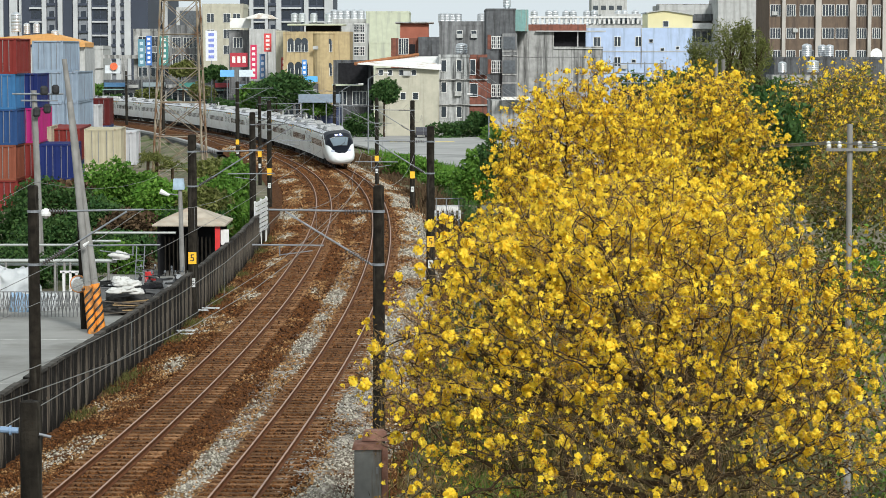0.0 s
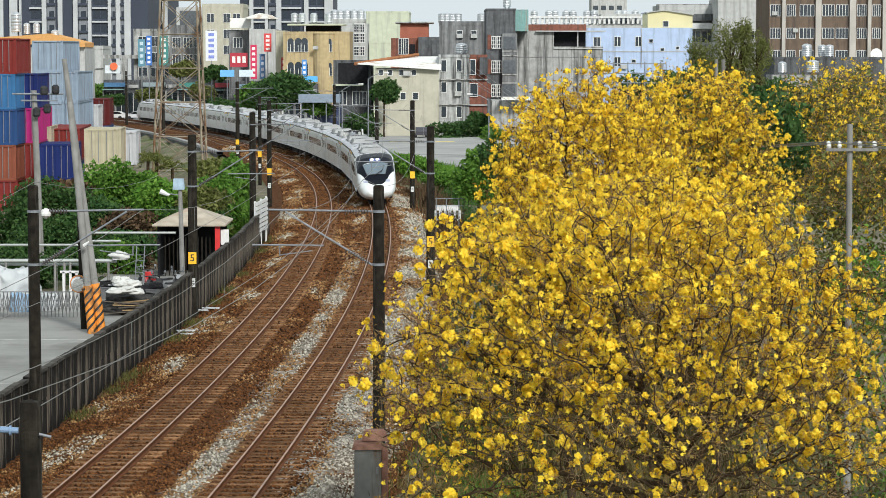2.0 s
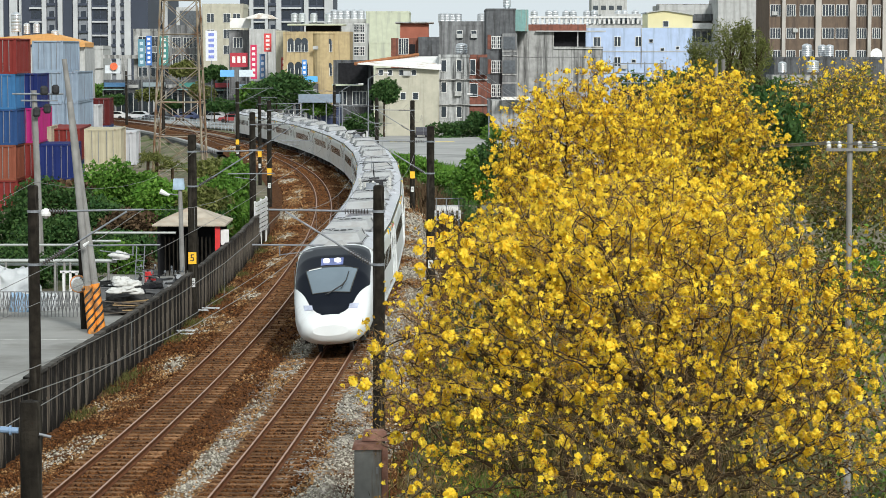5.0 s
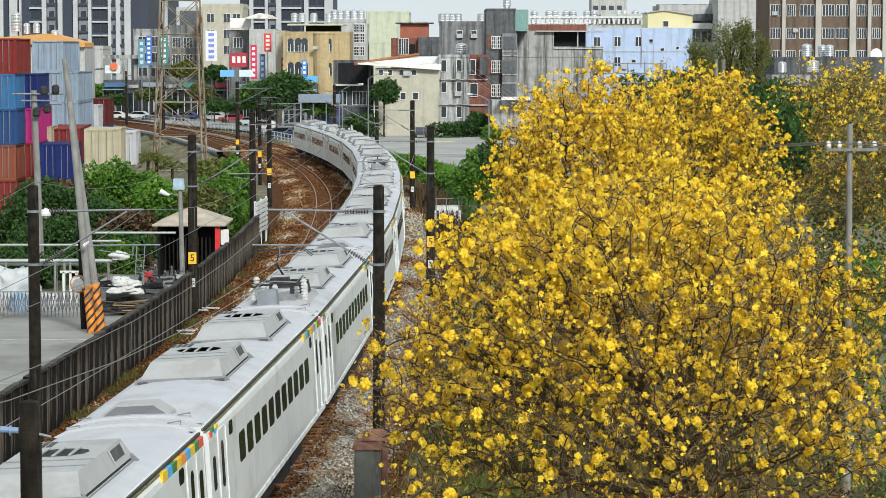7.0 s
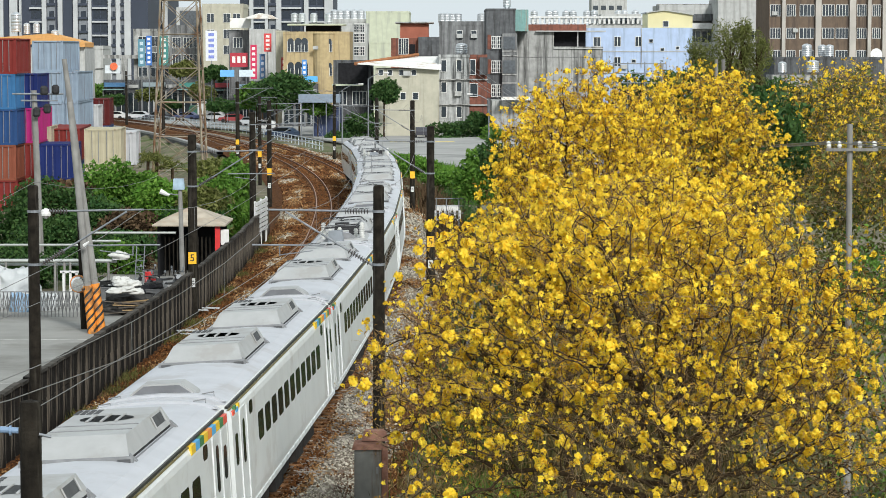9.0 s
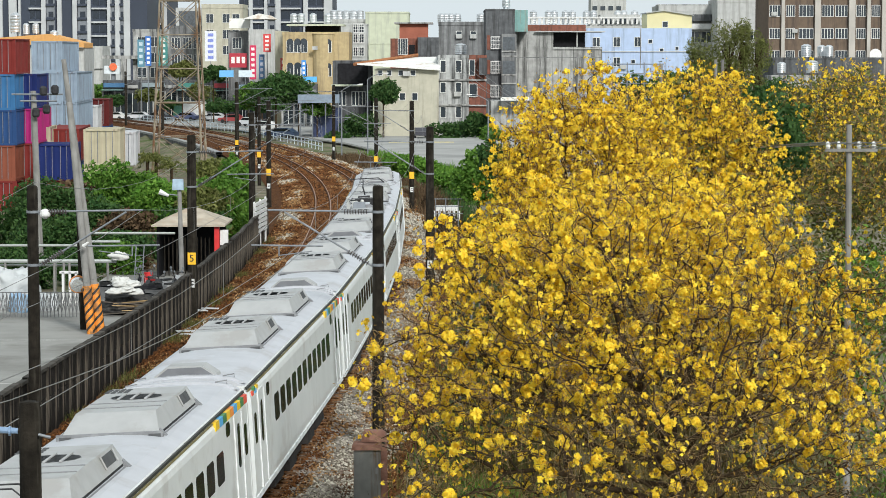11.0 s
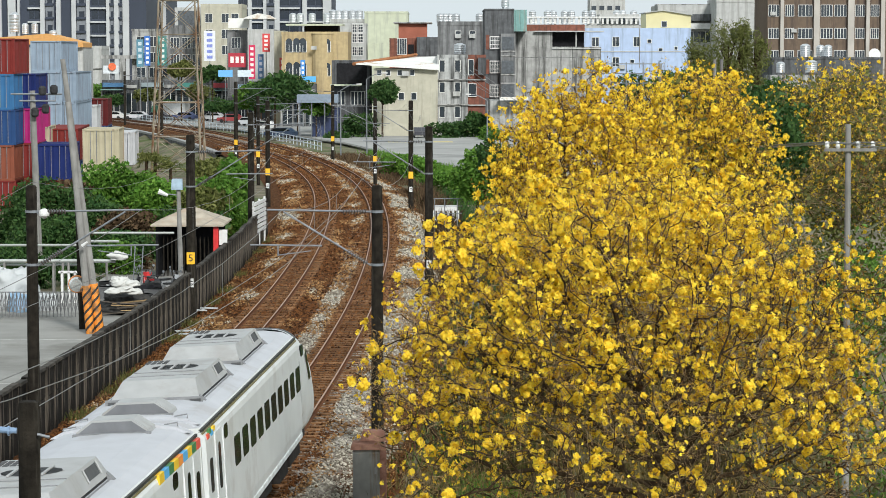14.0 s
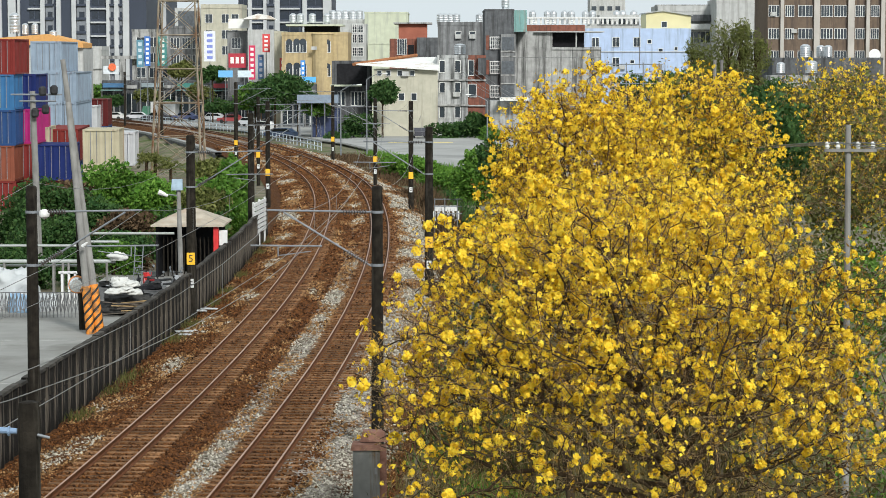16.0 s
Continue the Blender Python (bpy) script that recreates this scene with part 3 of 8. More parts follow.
M_BLUE = mat("pale_blue_paint", (0.42, 0.52, 0.70), 0.85, vary=0.07, scale=1.3, dirt=(0.31, 0.38, 0.50), dirt_amt=0.35, streak=True)
M_YEL = mat("cream_yellow_cladding", (0.68, 0.62, 0.36), 0.8, vary=0.07, scale=0.4)
M_TEAL = mat("teal_sheet_metal", (0.18, 0.34, 0.32), 0.6, vary=0.12, scale=2.1, dirt=(0.25, 0.24, 0.2), dirt_amt=0.3, streak=True)
M_BROWN = mat("brown_facade_tile", (0.155, 0.115, 0.085), 0.85, vary=0.15, scale=1.3, streak=True, dirt=(0.09, 0.07, 0.06), dirt_amt=0.4)
M_PILA = mat("pale_pilaster", (0.45, 0.42, 0.38), 0.85, vary=0.12, scale=0.5)
M_TOWER = mat("tower_slate", (0.032, 0.042, 0.065), 0.6, vary=0.12, scale=0.2)
M_TOWERW = mat("tower_pale_stone", (0.46, 0.475, 0.48), 0.8, vary=0.1, scale=0.3)
M_TOWERG = glass_mat("tower_glass", (0.015, 0.022, 0.035), 0.15)
M_WROOF = mat("white_sheet_roof", (0.74, 0.74, 0.70), 0.7, vary=0.1, scale=0.4, dirt=(0.45, 0.30, 0.18), dirt_amt=0.15)
# shade inside openings and beneath roofs is put into this near-black
M_DOPEN = mat("dark_opening", (0.018, 0.018, 0.02), 0.9)
M_RUST = mat("rusty_sheet", (0.30, 0.13, 0.06), 0.85, vary=0.3, scale=1.0)


def window(b, x, z, w, h, y, bars=1, frame_mat=None, recess=0.12):
    """A window in the front wall: dark recessed pane, pale frame, sill."""
    fm = frame_mat or M_FRAME
    t = 0.07
    win = part("window", Shape().box(x - w / 2, x + w / 2, y - 0.015, y + 0.05, z, z + h), M_PANE, b)
    g = Shape()
    g.box(x - w / 2 - t, x + w / 2 + t, y - 0.09, y + 0.02, z - t, z).box(x - w / 2 - t, x + w / 2 + t, y - 0.09, y + 0.02, z + h, z + h + t)
    g.box(x - w / 2 - t, x - w / 2, y - 0.09, y + 0.02, z, z + h).box(x + w / 2, x + w / 2 + t, y - 0.09, y + 0.02, z, z + h)
    for i in range(bars):
        c = x - w / 2 + w * (i + 1) / (bars + 1)
        g.box(c - t / 2, c + t / 2, y - 0.07, y + 0.0, z, z + h)
    part("window_frame", g, fm, win)
    return win


def grille(b, x, z, w, h, y):
    """A caged window: white bars standing out from the wall."""
    win = window(b, x, z, w, h, y)
    g = Shape()
    for i in range(6):
        c = x - w / 2 + w * i / 5
        g.box(c - 0.035, c + 0.035, y - 0.38, y - 0.32, z - 0.1, z + h + 0.1)
    for i in range(4):
        c = z - 0.08 + (h + 0.16) * i / 3
        g.box(x - w / 2, x + w / 2, y - 0.37, y - 0.33, c - 0.03, c + 0.03)
    part("window_grille", g, M_FRAME, win, "white steel window cage")


def cooler(b, x, z, y):
    part("air_conditioner", Shape().box(x - 0.42, x + 0.42, y - 0.42, y - 0.02, z, z + 0.58), M_OFFW, b, "boxy air conditioner on the wall")


def building(label, x0, x1, y, z1, material, depth=12.0, parapet=0.5, z0=None, ledges=(), category="building"):
    b = thing("building", label, category, "houses behind the railway")
    base = ground_z(min(y, 560)) - 4.5 if z0 is None else z0
    part("wall", Shape().box(x0, x1, y, y + depth, base, z1), material, b)
    if parapet:
        g = Shape()
        g.box(x0 - 0.06, x1 + 0.06, y - 0.06, y + 0.2, z1, z1 + parapet).box(x0 - 0.06, x0 + 0.2, y + 0.2, y + depth, z1, z1 + parapet).box(x1 - 0.2, x1 + 0.06, y + 0.2, y + depth, z1, z1 + parapet)
        part("parapet", g, material, b)
    for z in ledges:
        part("ledge", Shape().box(x0 - 0.1, x1 + 0.1, y - 0.3, y + 0.05, z, z + 0.16), M_GREY2, b)
    return b


def tank(x, y, z, r=0.75, h=1.7):
    g = thing("water_tank", "stainless steel water tank on a flat roof", "water tank", "rooftop water tanks", at=pose(x, y, z))
    prof = [(r * 0.97, 0.35)]
    for i in range(5):
        prof += [(r, 0.35 + h * (i + 0.2) / 5), (r * 0.96, 0.35 + h * (i + 0.5) / 5), (r, 0.35 + h * (i + 0.8) / 5)]
    prof += [(r * 0.95, 0.35 + h), (r * 0.45, 0.35 + h * 1.14), (r * 0.1, 0.35 + h * 1.16)]
    part("tank_shell", Shape().lathe(prof, 0, 0, 18), M_TANK, g)
    for a in (0.5, 2.07, 3.64, 5.2):
        part("leg", Shape().rod((r * 0.8 * math.cos(a), r * 0.8 * math.sin(a), 0), (r * 0.8 * math.cos(a), r * 0.8 * math.sin(a), 0.4), 0.04), M_GALV, g)


# slate and pale stone towers far behind
M_TOWERM = mat("tower_mid_grey", (0.20, 0.215, 0.235), 0.8, vary=0.1, scale=0.3)


def tower(label, x0, x1, y, z1, stripes, wins, step=3.35, bays=()):
    b = building(label, x0, x1, y, z1, M_TOWER, 25, 0, z0=-6)
    for a, c in stripes:
        part("pilaster", Shape().box(a, c, y - 0.9, y, -5, z1), M_TOWERW, b)
    for a, c in bays:
        part("grey_bay", Shape().box(a, c, y - 0.45, y, -5, z1), M_TOWERM, b)
        z = 2.3
        while z < z1 - 3:
            w = part("bay_window", Shape().box(a + (c - a) * 0.25, c - (c - a) * 0.15, y - 0.5, y - 0.3, z, z + 1.5), M_TOWERG, b)
            part("bay_rail", Shape().box(a - 0.1, c, y - 0.95, y - 0.4, z - 0.5, z + 0.1), M_TOWER, b)
            z += step
    for a, c in wins:
        z = 2.0
        while z < z1 - 3:
            w = part("window", Shape().box(a, c, y - 0.06, y + 0.3, z, z + 2.0), M_TOWERG, b)
            part("window_frame", Shape().box((a + c) / 2 - 0.1, (a + c) / 2 + 0.1, y - 0.14, y - 0.05, z, z + 2.0), M_TOWER, w)
            part("balcony_slab", Shape().box(a - 0.3, c + 0.3, y - 0.7, y, z + 2.35, z + 2.75), M_TOWERW, b)
            z += step
    return b


tower("slate residential tower with pale vertical pilasters", -117.45, -72.51, 600, 34,
      [(-108.79, -107.96), (-106.42, -104.47), (-104.05, -103.49), (-98.46, -97.35), (-94.56, -93.44), (-90.79, -89.67), (-87.16, -86.32), (-82.27, -81.44), (-80.32, -79.20), (-78.23, -76.69)],
      [(-114.65, -111.17), (-101.26, -98.74), (-85.90, -82.55)], bays=[(-110.9, -108.9), (-97.2, -95.2), (-89.5, -87.3), (-81.4, -80.4), (-79.2, -78.3)])
tower("slate residential tower with pale vertical pilasters behind shops", -77.34, -71.98, 640, 30, [(-73.47, -72.13)], [(-76.74, -74.06)])
tower("dark glazed tower with pale stone corner strips", -49.90, -27.01, 600, 34,
      [(-47.52, -46.55), (-43.75, -42.92), (-40.96, -39.71), (-34.12, -33.01), (-29.10, -27.01)],
      [(-49.62, -47.66), (-46.27, -44.03), (-39.57, -35.10), (-32.73, -29.24)], bays=[(-42.8, -41.0)])
tw = building("pale distant apartment tower", 54.75, 67.73, 900, 38.30, M_OFFW, 15, 0, z0=-6)
for cx in (56.21, 59.14, 62.07, 65.00):
    for z in (22, 26, 30):
        part("window", Shape().box(cx - 0.9, cx + 0.9, 899.9, 900.1, z, z + 1.6), M_PANE, tw)

# brown office block
ob_ = building("brown tiled office block with pale pilasters and ribbon windows", 50.78, 75.89, 380, 21.38, M_BROWN, 16, 0)
for a, b in ((52.73, 53.26), (57.94, 58.83), (63.24, 64.22), (66.07, 66.60), (68.37, 68.99)):
    part("pilaster", Shape().box(a, b, 379.4, 380, -2, 21.38), M_PILA, ob_)
for zt, zb in ((17.84, 16.16), (14.22, 12.71), (10.77, 9.53), (20.93, 19.61)):
    for a, b in ((50.87, 52.64), (53.43, 54.94), (55.47, 57.85), (59.00, 60.95), (61.12, 63.16), (64.39, 65.99), (66.78, 68.19)):
        window(ob_, (a + b) / 2, zb, b - a - 0.2, zt - zb, 380, bars=3)
cooler(ob_, 51.58, 16.25, 380)
cooler(ob_, 54.85, 13.60, 380)

# roof shed with water tanks before the office block
lo = building("dark low building with tanks on its flat roof", 46.83, 62.48, 345, 9.54, M_GREY3, 12, 0.3)
for x, y, z, r, h in ((51.93, 348, 9.54, 0.75, 1.6), (54.27, 349, 9.63, 0.62, 1.4), (55.01, 347, 9.63, 0.62, 1.4),
                      (51.30, 338, 7.38, 0.85, 1.5), (47.06, 338, 7.38, 0.6, 1.3)):
    tank(x, y, z, r, h)
building("grey shed wall under the water tanks", 45.37, 52.25, 336, 7.38, M_GREY2, 6, 0)
dish = thing("satellite_dish", "white satellite dish on a roof", "satellite dish", at=pose(61.63, 347, 10.19))
part("bowl", Shape().rod((0, 0, 0), (0, -0.25, 0.05), 0.25, 0.85, 20), M_FRAME, dish)
part("mast", Shape().rod((0, 0.1, 0), (0, 0.1, -1.5), 0.05), M_GALV, dish)

# concrete blocks behind
b = building("pale grey concrete apartment block", 47.33, 56.22, 420, 19.10, M_OFFW, 14, 0.6)
for x in (50.66, 53.59):
    window(b, x, 12.75, 1.6, 1.4, 420)
b = building("grey apartment block with dark awning", 38.16, 48.66, 430, 17.80, M_OFFW, 14, 1.0)
part("awning", Shape().box(42.36, 48.26, 428.4, 430, 16.00, 17.20), M_GREY3, b)
for x in (44.46, 46.56):
    window(b, x, 12.30, 2.2, 1.9, 430)
part("balcony", Shape().box(42.36, 48.06, 428.6, 430, 14.60, 15.60), M_FRAME, b)
part("roof_shed", Shape().box(38.06, 48.06, 431, 436, 17.80, 19.00), M_GREY2, b)

# pale blue house with a cream sheet-metal top floor
b = building("pale blue painted house with small windows", 19.89, 34.76, 340, 13.91, M_BLUE, 14, 0)
for px_, zb, w, h, k in ((21.47, 11.38, 0.9, 1.2, 1), (24.32, 11.38, 0.85, 1.25, 1), (27.25, 11.38, 0.85, 1.25, 1), (28.99, 11.85, 0.5, 0.45, 0),
                         (30.57, 10.67, 0.5, 0.4, 0), (24.32, 8.61, 0.85, 1.2, 1), (26.61, 9.08, 0.5, 0.4, 0), (32.70, 10.90, 0.4, 0.4, 0)):
    window(b, px_, zb, w, h, 340, k)
part("floor_line", Shape().box(19.89, 34.76, 339.9, 340, 10.59, 10.71), M_OFFW, b)
part("drain_pipe", Shape().rod((27.64, 339.9, 8.37), (27.64, 339.9, 13.91), 0.06), M_GREY2, b)
cooler(b, 25.19, 8.21, 340)
c = thing("rooftop_house", "cream yellow sheet-metal rooftop room with a low gable", "rooftop room")
xa, xb = 28.60, 34.86
part("wall", Shape().prism([(xa, 13.92), (xb, 13.92), (xb, 15.66), ((xa + xb) / 2 - 0.8, 16.30), (xa, 15.98)], 341, 350), M_YEL, c)
part("roof", Shape().prism([(xa - 0.2, 15.98), ((xa + xb) / 2 - 0.8, 16.30), (xb + 0.2, 15.66), (xb + 0.2, 15.78), ((xa + xb) / 2 - 0.8, 16.43), (xa - 0.2, 16.10)], 340.7, 350.3), M_OFFW, c)
window(c, 31.13, 14.08, 0.7, 0.75, 341, 0)
# white balustrade row and roof rooms behind the blue house
b = building("pale terrace house with white roof balustrade", 14.00, 33.36, 400, 14.97, M_OFFW, 12, 0)
for i in range(24):
    x = 14.56 + i * 0.78
    part("baluster", Shape().box(x, x + 0.35, 399.6, 399.8, 15.16, 16.09), M_FRAME, b)
part("coping", Shape().box(14.00, 33.36, 399.4, 400, 16.09, 16.36), M_FRAME, b)
part("roof_room", Shape().box(25.98, 32.51, 401, 408, 14.98, 16.75), M_OFFW, b)
for x in (26.63, 27.84, 29.06, 30.27, 31.48):
    window(b, x, 15.17, 0.9, 1.0, 401, 1)
for x in (17.53, 18.51, 20.35, 21.53, 23.82, 25.01, 28.99, 30.01, 15.08, 31.81):
    tank(x, 404, 14.97, 0.6, 1.9)

# bare concrete house with a loggia, grey tall house with caged windows
b = building("bare weathered concrete house with a dark loggia", 9.12, 20.30, 310, 11.23, M_GREY2, 14, 0)
part("upper_wall", Shape().box(9.12, 14.10, 310.02, 318, 11.23, 13.25), M_GREY2, b)
part("loggia", Shape().box(14.10, 18.21, 311.5, 318, 11.23, 13.18), M_DOPEN, b)
part("loggia_roof", Shape().box(11.79, 20.66, 309.4, 318, 13.11, 13.25), M_OFFW, b)
part("loggia_sill", Shape().box(14.10, 20.37, 309.8, 311, 10.94, 11.05), M_OFFW, b)
part("column", Shape().box(17.05, 17.20, 310, 310.2, 11.23, 13.18), M_OFFW, b)
part("pour_line", Shape().box(9.12, 20.30, 309.97, 310, 9.86, 9.93), M_GREY1, b)
part("parapet", Shape().box(10.78, 18.33, 312, 318, 13.27, 14.07), M_RED_BRICK, b)
k = building("tall narrow grey house with white caged windows", 5.43, 9.05, 305, 15.76, M_GREY3, 16, 0.2)
part("side_bay", Shape().box(7.39, 9.23, 304, 306, -4, 12.85), M_GREY1, k)
for z in (11.08, 8.03, 5.05):
    grille(k, 6.70, z, 1.2, 1.35, 305)
    part("brick_pier", Shape().box(5.57, 5.99, 304.95, 305, z - 0.2, z + 1.6), M_RED_BRICK, k)
for z in (10.58, 10.02, 7.68, 6.62, 4.50):
    part("slab_edge", Shape().box(7.39, 9.23, 303.9, 304, z, z + 0.14), M_GREY2, k)
for z in (10.87, 7.90, 4.93):
    part("bay_window", Shape().box(7.53, 9.02, 303.95, 304, z, z + 1.6), mat("dusty_grey_glass", (0.09, 0.10, 0.11), 0.3, vary=0.3), k)
t = thing("rooftop_shed", "teal corrugated metal shed on a roof", "rooftop shed")
part("wall", Shape().box(7.37, 10.71, 306, 312, 13.15, 15.85), M_TEAL, t)
for i in range(11):
    x = 7.44 + i * 0.31
    part("rib", Shape().box(x, x + 0.05, 305.96, 306, 13.15, 15.78), M_TEAL, t)
tank(10.20, 311.2, 13.25, 0.52, 1.5)
tank(8.06, 308, 15.88, 0.5, 1.0)

# row houses with balconies
b = building("three-storey grey row house with stained walls", -0.52, 3.24, 300, 9.88, M_STAIN, 12, 0.35, ledges=(7.09, 4.02))
for x in (0.10, 1.99):
    for z, h in ((8.14, 1.4), (5.63, 1.2), (2.56, 1.3)):
        window(b, x, z, 0.6, h, 300, 0)
cooler(b, 1.85, 5.14, 300)
b = building("red brick-tiled row house with a grey balcony", 3.24, 5.41, 300.1, 9.88, M_RED_BRICK, 12, 0.35, ledges=(7.09, 3.95))
part("balcony_panel", Shape().box(4.50, 5.48, 298.9, 300, 7.79, 9.88), M_GREY3, b)
window(b, 3.66, 7.79, 0.6, 1.8, 300, 0)
window(b, 3.80, 5.14, 0.9, 1.5, 300, 0)
b = building("stained grey house with cages and coolers on the roof side", -0.50, 6.03, 330, 14.19, M_GREY1, 12, 0.5)
for x in (2.26, 4.18):
    window(b, x, 12.58, 0.7, 0.8, 330, 0)
    cooler(b, x, 12.43, 330)
tank(2.43, 322, 9.99, 0.8, 1.2)
for x in (-0.12, 0.50, 1.19, 2.04, 5.27):
    tank(x, 336, 14.19, 0.55, 1.2)
(building("low dark terrace between houses", -0.41, 6.30, 317, 9.99, M_GREY3, 10, 0))

b = building("red-tiled house with a dark roof terrace", -7.45, -0.45, 350, 12.54, M_RED_BRICK, 12, 0)
part("upper_floor", Shape().box(-6.15, -2.08, 350.05, 360, 12.54, 14.66), mat("red_orange_tile", (0.34, 0.12, 0.08), 0.8, vary=0.15, scale=0.8), b)
part("roof_slab", Shape().box(-6.88, -1.34, 349.3, 361, 14.66, 14.86), M_GREY2, b)
window(b, -5.66, 10.26, 1.3, 2.2, 350, 3)
part("arch_door", Shape().box(-4.84, -3.95, 349.96, 350, 9.61, 11.65), M_DOPEN, b)
part("stair_block", Shape().box(-3.53, -0.12, 349, 352, 9.94, 12.70), M_GREY3, b)

building("pale lime metal-clad factory hall", -13.24, -5.81, 420, 17.24, M_LIME, 20, 0.3)
building("pale lime metal-clad annex beside the hall", -12.05, -8.14, 400, 11.90, M_LIME, 10, 0.2)
b = building("small pale house with tanks behind the shops", -20.11, -13.46, 440, 15.92, M_OFFW, 12, 0.6)
for x in (-15.95, -14.75):
    window(b, x, 14.08, 0.8, 1.6, 440, 1)
for x in (-18.79, -17.55, -16.20, -14.96, -19.82):
    tank(x, 445, 16.19, 0.7, 1.5)

# tan house with arched windows
b = building("tan tiled house with arched windows", -26.19, -15.31, 400, 13.39, M_TAN, 14, 0.5)
part("bay", Shape().lathe([(1.9, -4), (1.9, 13.39), (2.0, 13.57), (1.9, 13.76)], -19.49, 400.6, 20), M_TAN, b)
for x, w in ((-24.98, 1.0), (-23.74, 1.1), (-22.72, 1.1), (-19.89, 1.0), (-18.60, 0.8)):
    for z in (10.60, 6.69):
        window(b, x, z, w, 1.7, 399.0 if x > -19 else 400, 1)
        part("arch", Shape().rod((x, 398.98 if x > -19 else 399.98, z + 1.7), (x, 398.9 if x > -19 else 399.9, z + 1.7), w * 0.5, n=16), M_PANE, b)
cooler(b, -20.82, 10.97, 398.7)
part("roof_canopy", Shape().box(-25.58, -16.22, 401, 410, 14.90, 15.18), M_LIME, b)
part("roof_room", Shape().box(-22.70, -17.06, 404, 410, 13.60, 14.92), M_DOPEN, b)
for x in (-24.64, -23.41, -21.43, -18.98):
    tank(x, 405, 15.18, 0.6, 1.3)
building("grey shop house with a dark roof edge", -28.09, -26.47, 410, 13.84, M_BEIGE, 10, 0.3)
b = building("narrow tiled house with white caged balconies", -15.30, -12.27, 395, 14.91, M_OFFW, 10, 0.3)
for z in (10.04, 12.16, 13.81):
    grille(b, -13.55, z, 1.7, 1.3, 395)

# shops on the main street with signs
b = building("white-roofed shop house on the street", -34.16, -29.56, 430, 14.60, M_OFFW, 10, 0)
xa, xb = -35.08, -29.39
part("hip_roof", Shape().prism([(xa, 16.39), (xb, 16.39), (xb - 1.2, 17.09), ((xa + xb) / 2, 17.39), (xa + 1.2, 16.89)], 429, 438), M_WROOF, b)
b = building("grey shop house with stacked balconies", -38.20, -29.50, 435, 14.04, M_GREY1, 10, 0.4)
for x in (-36.58, -33.54, -32.23):
    for z in (11.31, 8.27):
        window(b, x, z, 1.5, 1.8, 435, 2)
part("white_panel", Shape().box(-37.91, -34.17, 434, 434.4, 14.84, 16.56), M_WROOF, b)
b = building("beige apartment house with roof rooms", -46.30, -38.43, 470, 19.02, M_BEIGE, 12, 0.8)
for x in (-44.77, -41.60, -39.74):
    for z in (16.29, 13.23, 10.17):
        window(b, x, z, 1.3, 1.6, 470, 1)
b = building("grey apartment house with enclosed balconies", -53.76, -46.84, 480, 15.30, M_GREY1, 12, 0.5)
for x in (-52.42, -50.19, -48.18):
    for z in (11.39, 8.04):
        window(b, x, z, 1.6, 2.0, 480, 2)
part("roof_room", Shape().box(-52.64, -47.26, 482, 488, 15.32, 19.35), M_OFFW, b)
part("glazing", Shape().box(-51.97, -47.93, 481.9, 482, 15.76, 18.68), mat("dusty_grey_glass", (0.09, 0.10, 0.11), 0.3, vary=0.3), b)
b = building("grey street-side apartment house", -63.44, -56.00, 500, 14.80, M_GREY2, 12, 0.5)
for x in (-61.58, -59.03, -57.16):
    for z in (11.77, 8.52, 5.49):
        window(b, x, z, 1.7, 1.9, 500, 1)
part("arcade", Shape().box(-69.68, -61.57, 498, 500, 9.22, 9.91), M_GREY2, b)
part("arcade_pier", Shape().box(-65.74, -64.58, 498, 499, -6, 9.22), M_GREY2, b)
b = building("dark shop house under the beige hall", -13.50, -8.83, 300, 9.54, M_GREY3, 10, 0)
part("dark_front", Shape().box(-12.88, -9.18, 299.9, 300, 6.53, 9.19), M_DOPEN, b)
for x in (-12.32, -10.71, -9.87):
    window(b, x, 4.09, 0.8, 1.6, 300, 1)
part("awning", Shape().box(-13.60, -9.84, 298.2, 300, 6.41, 6.62), M_LIME, b)
b = thing("factory_hall", "beige factory hall with a white sheet-metal roof", "factory", "houses behind the railway")
xa, xb = -8.20, -0.45
part("wall", Shape().box(xa, xb, 295, 310, -4, 8.52), M_BEIGE, b)
part("roof", Shape().quad((xa - 2.2, 294.2, 9.21), (xb + 0.2, 294.2, 8.52), (xb + 0.2, 310.5, 10.01), (xa + 1.4, 310.5, 9.93)).quad((xa - 2.2, 294.2, 9.21 - 0.15), (xb + 0.2, 294.2, 8.52 - 0.15), (xb + 0.2, 294.2, 8.52), (xa - 2.2, 294.2, 9.21)), M_WROOF, b)
part("rusty_eave", Shape().rod((xa - 2.4, 294.0, 9.14), (-3.18, 309, 10.22), 0.22, n=5), M_RUST, b)
for x in (-7.51, -6.42, -5.04, -3.53):
    window(b, x, 7.77, 0.5, 0.6, 295, 0)
for x in (-4.84, -3.33):
    window(b, x, 4.82, 0.6, 0.8, 295, 0)
cooler(b, -4.36, 7.70, 295)
lw = building("low grey shed with a pale awning", 5.73, 10.18, 285, 4.88, M_GREY2, 8, 0)
part("awning", Shape().box(6.81, 10.10, 282.5, 286, 4.98, 5.31), M_WROOF, lw)
building("navy blue corrugated site hut", -15.59, -12.33, 292, 3.79, mat("navy_sheet", (0.03, 0.045, 0.11), 0.5, vary=0.2), 6, 0.1)
cp = thing("canopy", "blue-grey steel canopy roof on slim posts", "canopy")
part("canopy_roof", Shape().box(-17.10, -12.24, 288, 292, 4.58, 5.52), mat("blue_grey_sheet", (0.20, 0.25, 0.31), 0.6, vary=0.15), cp)
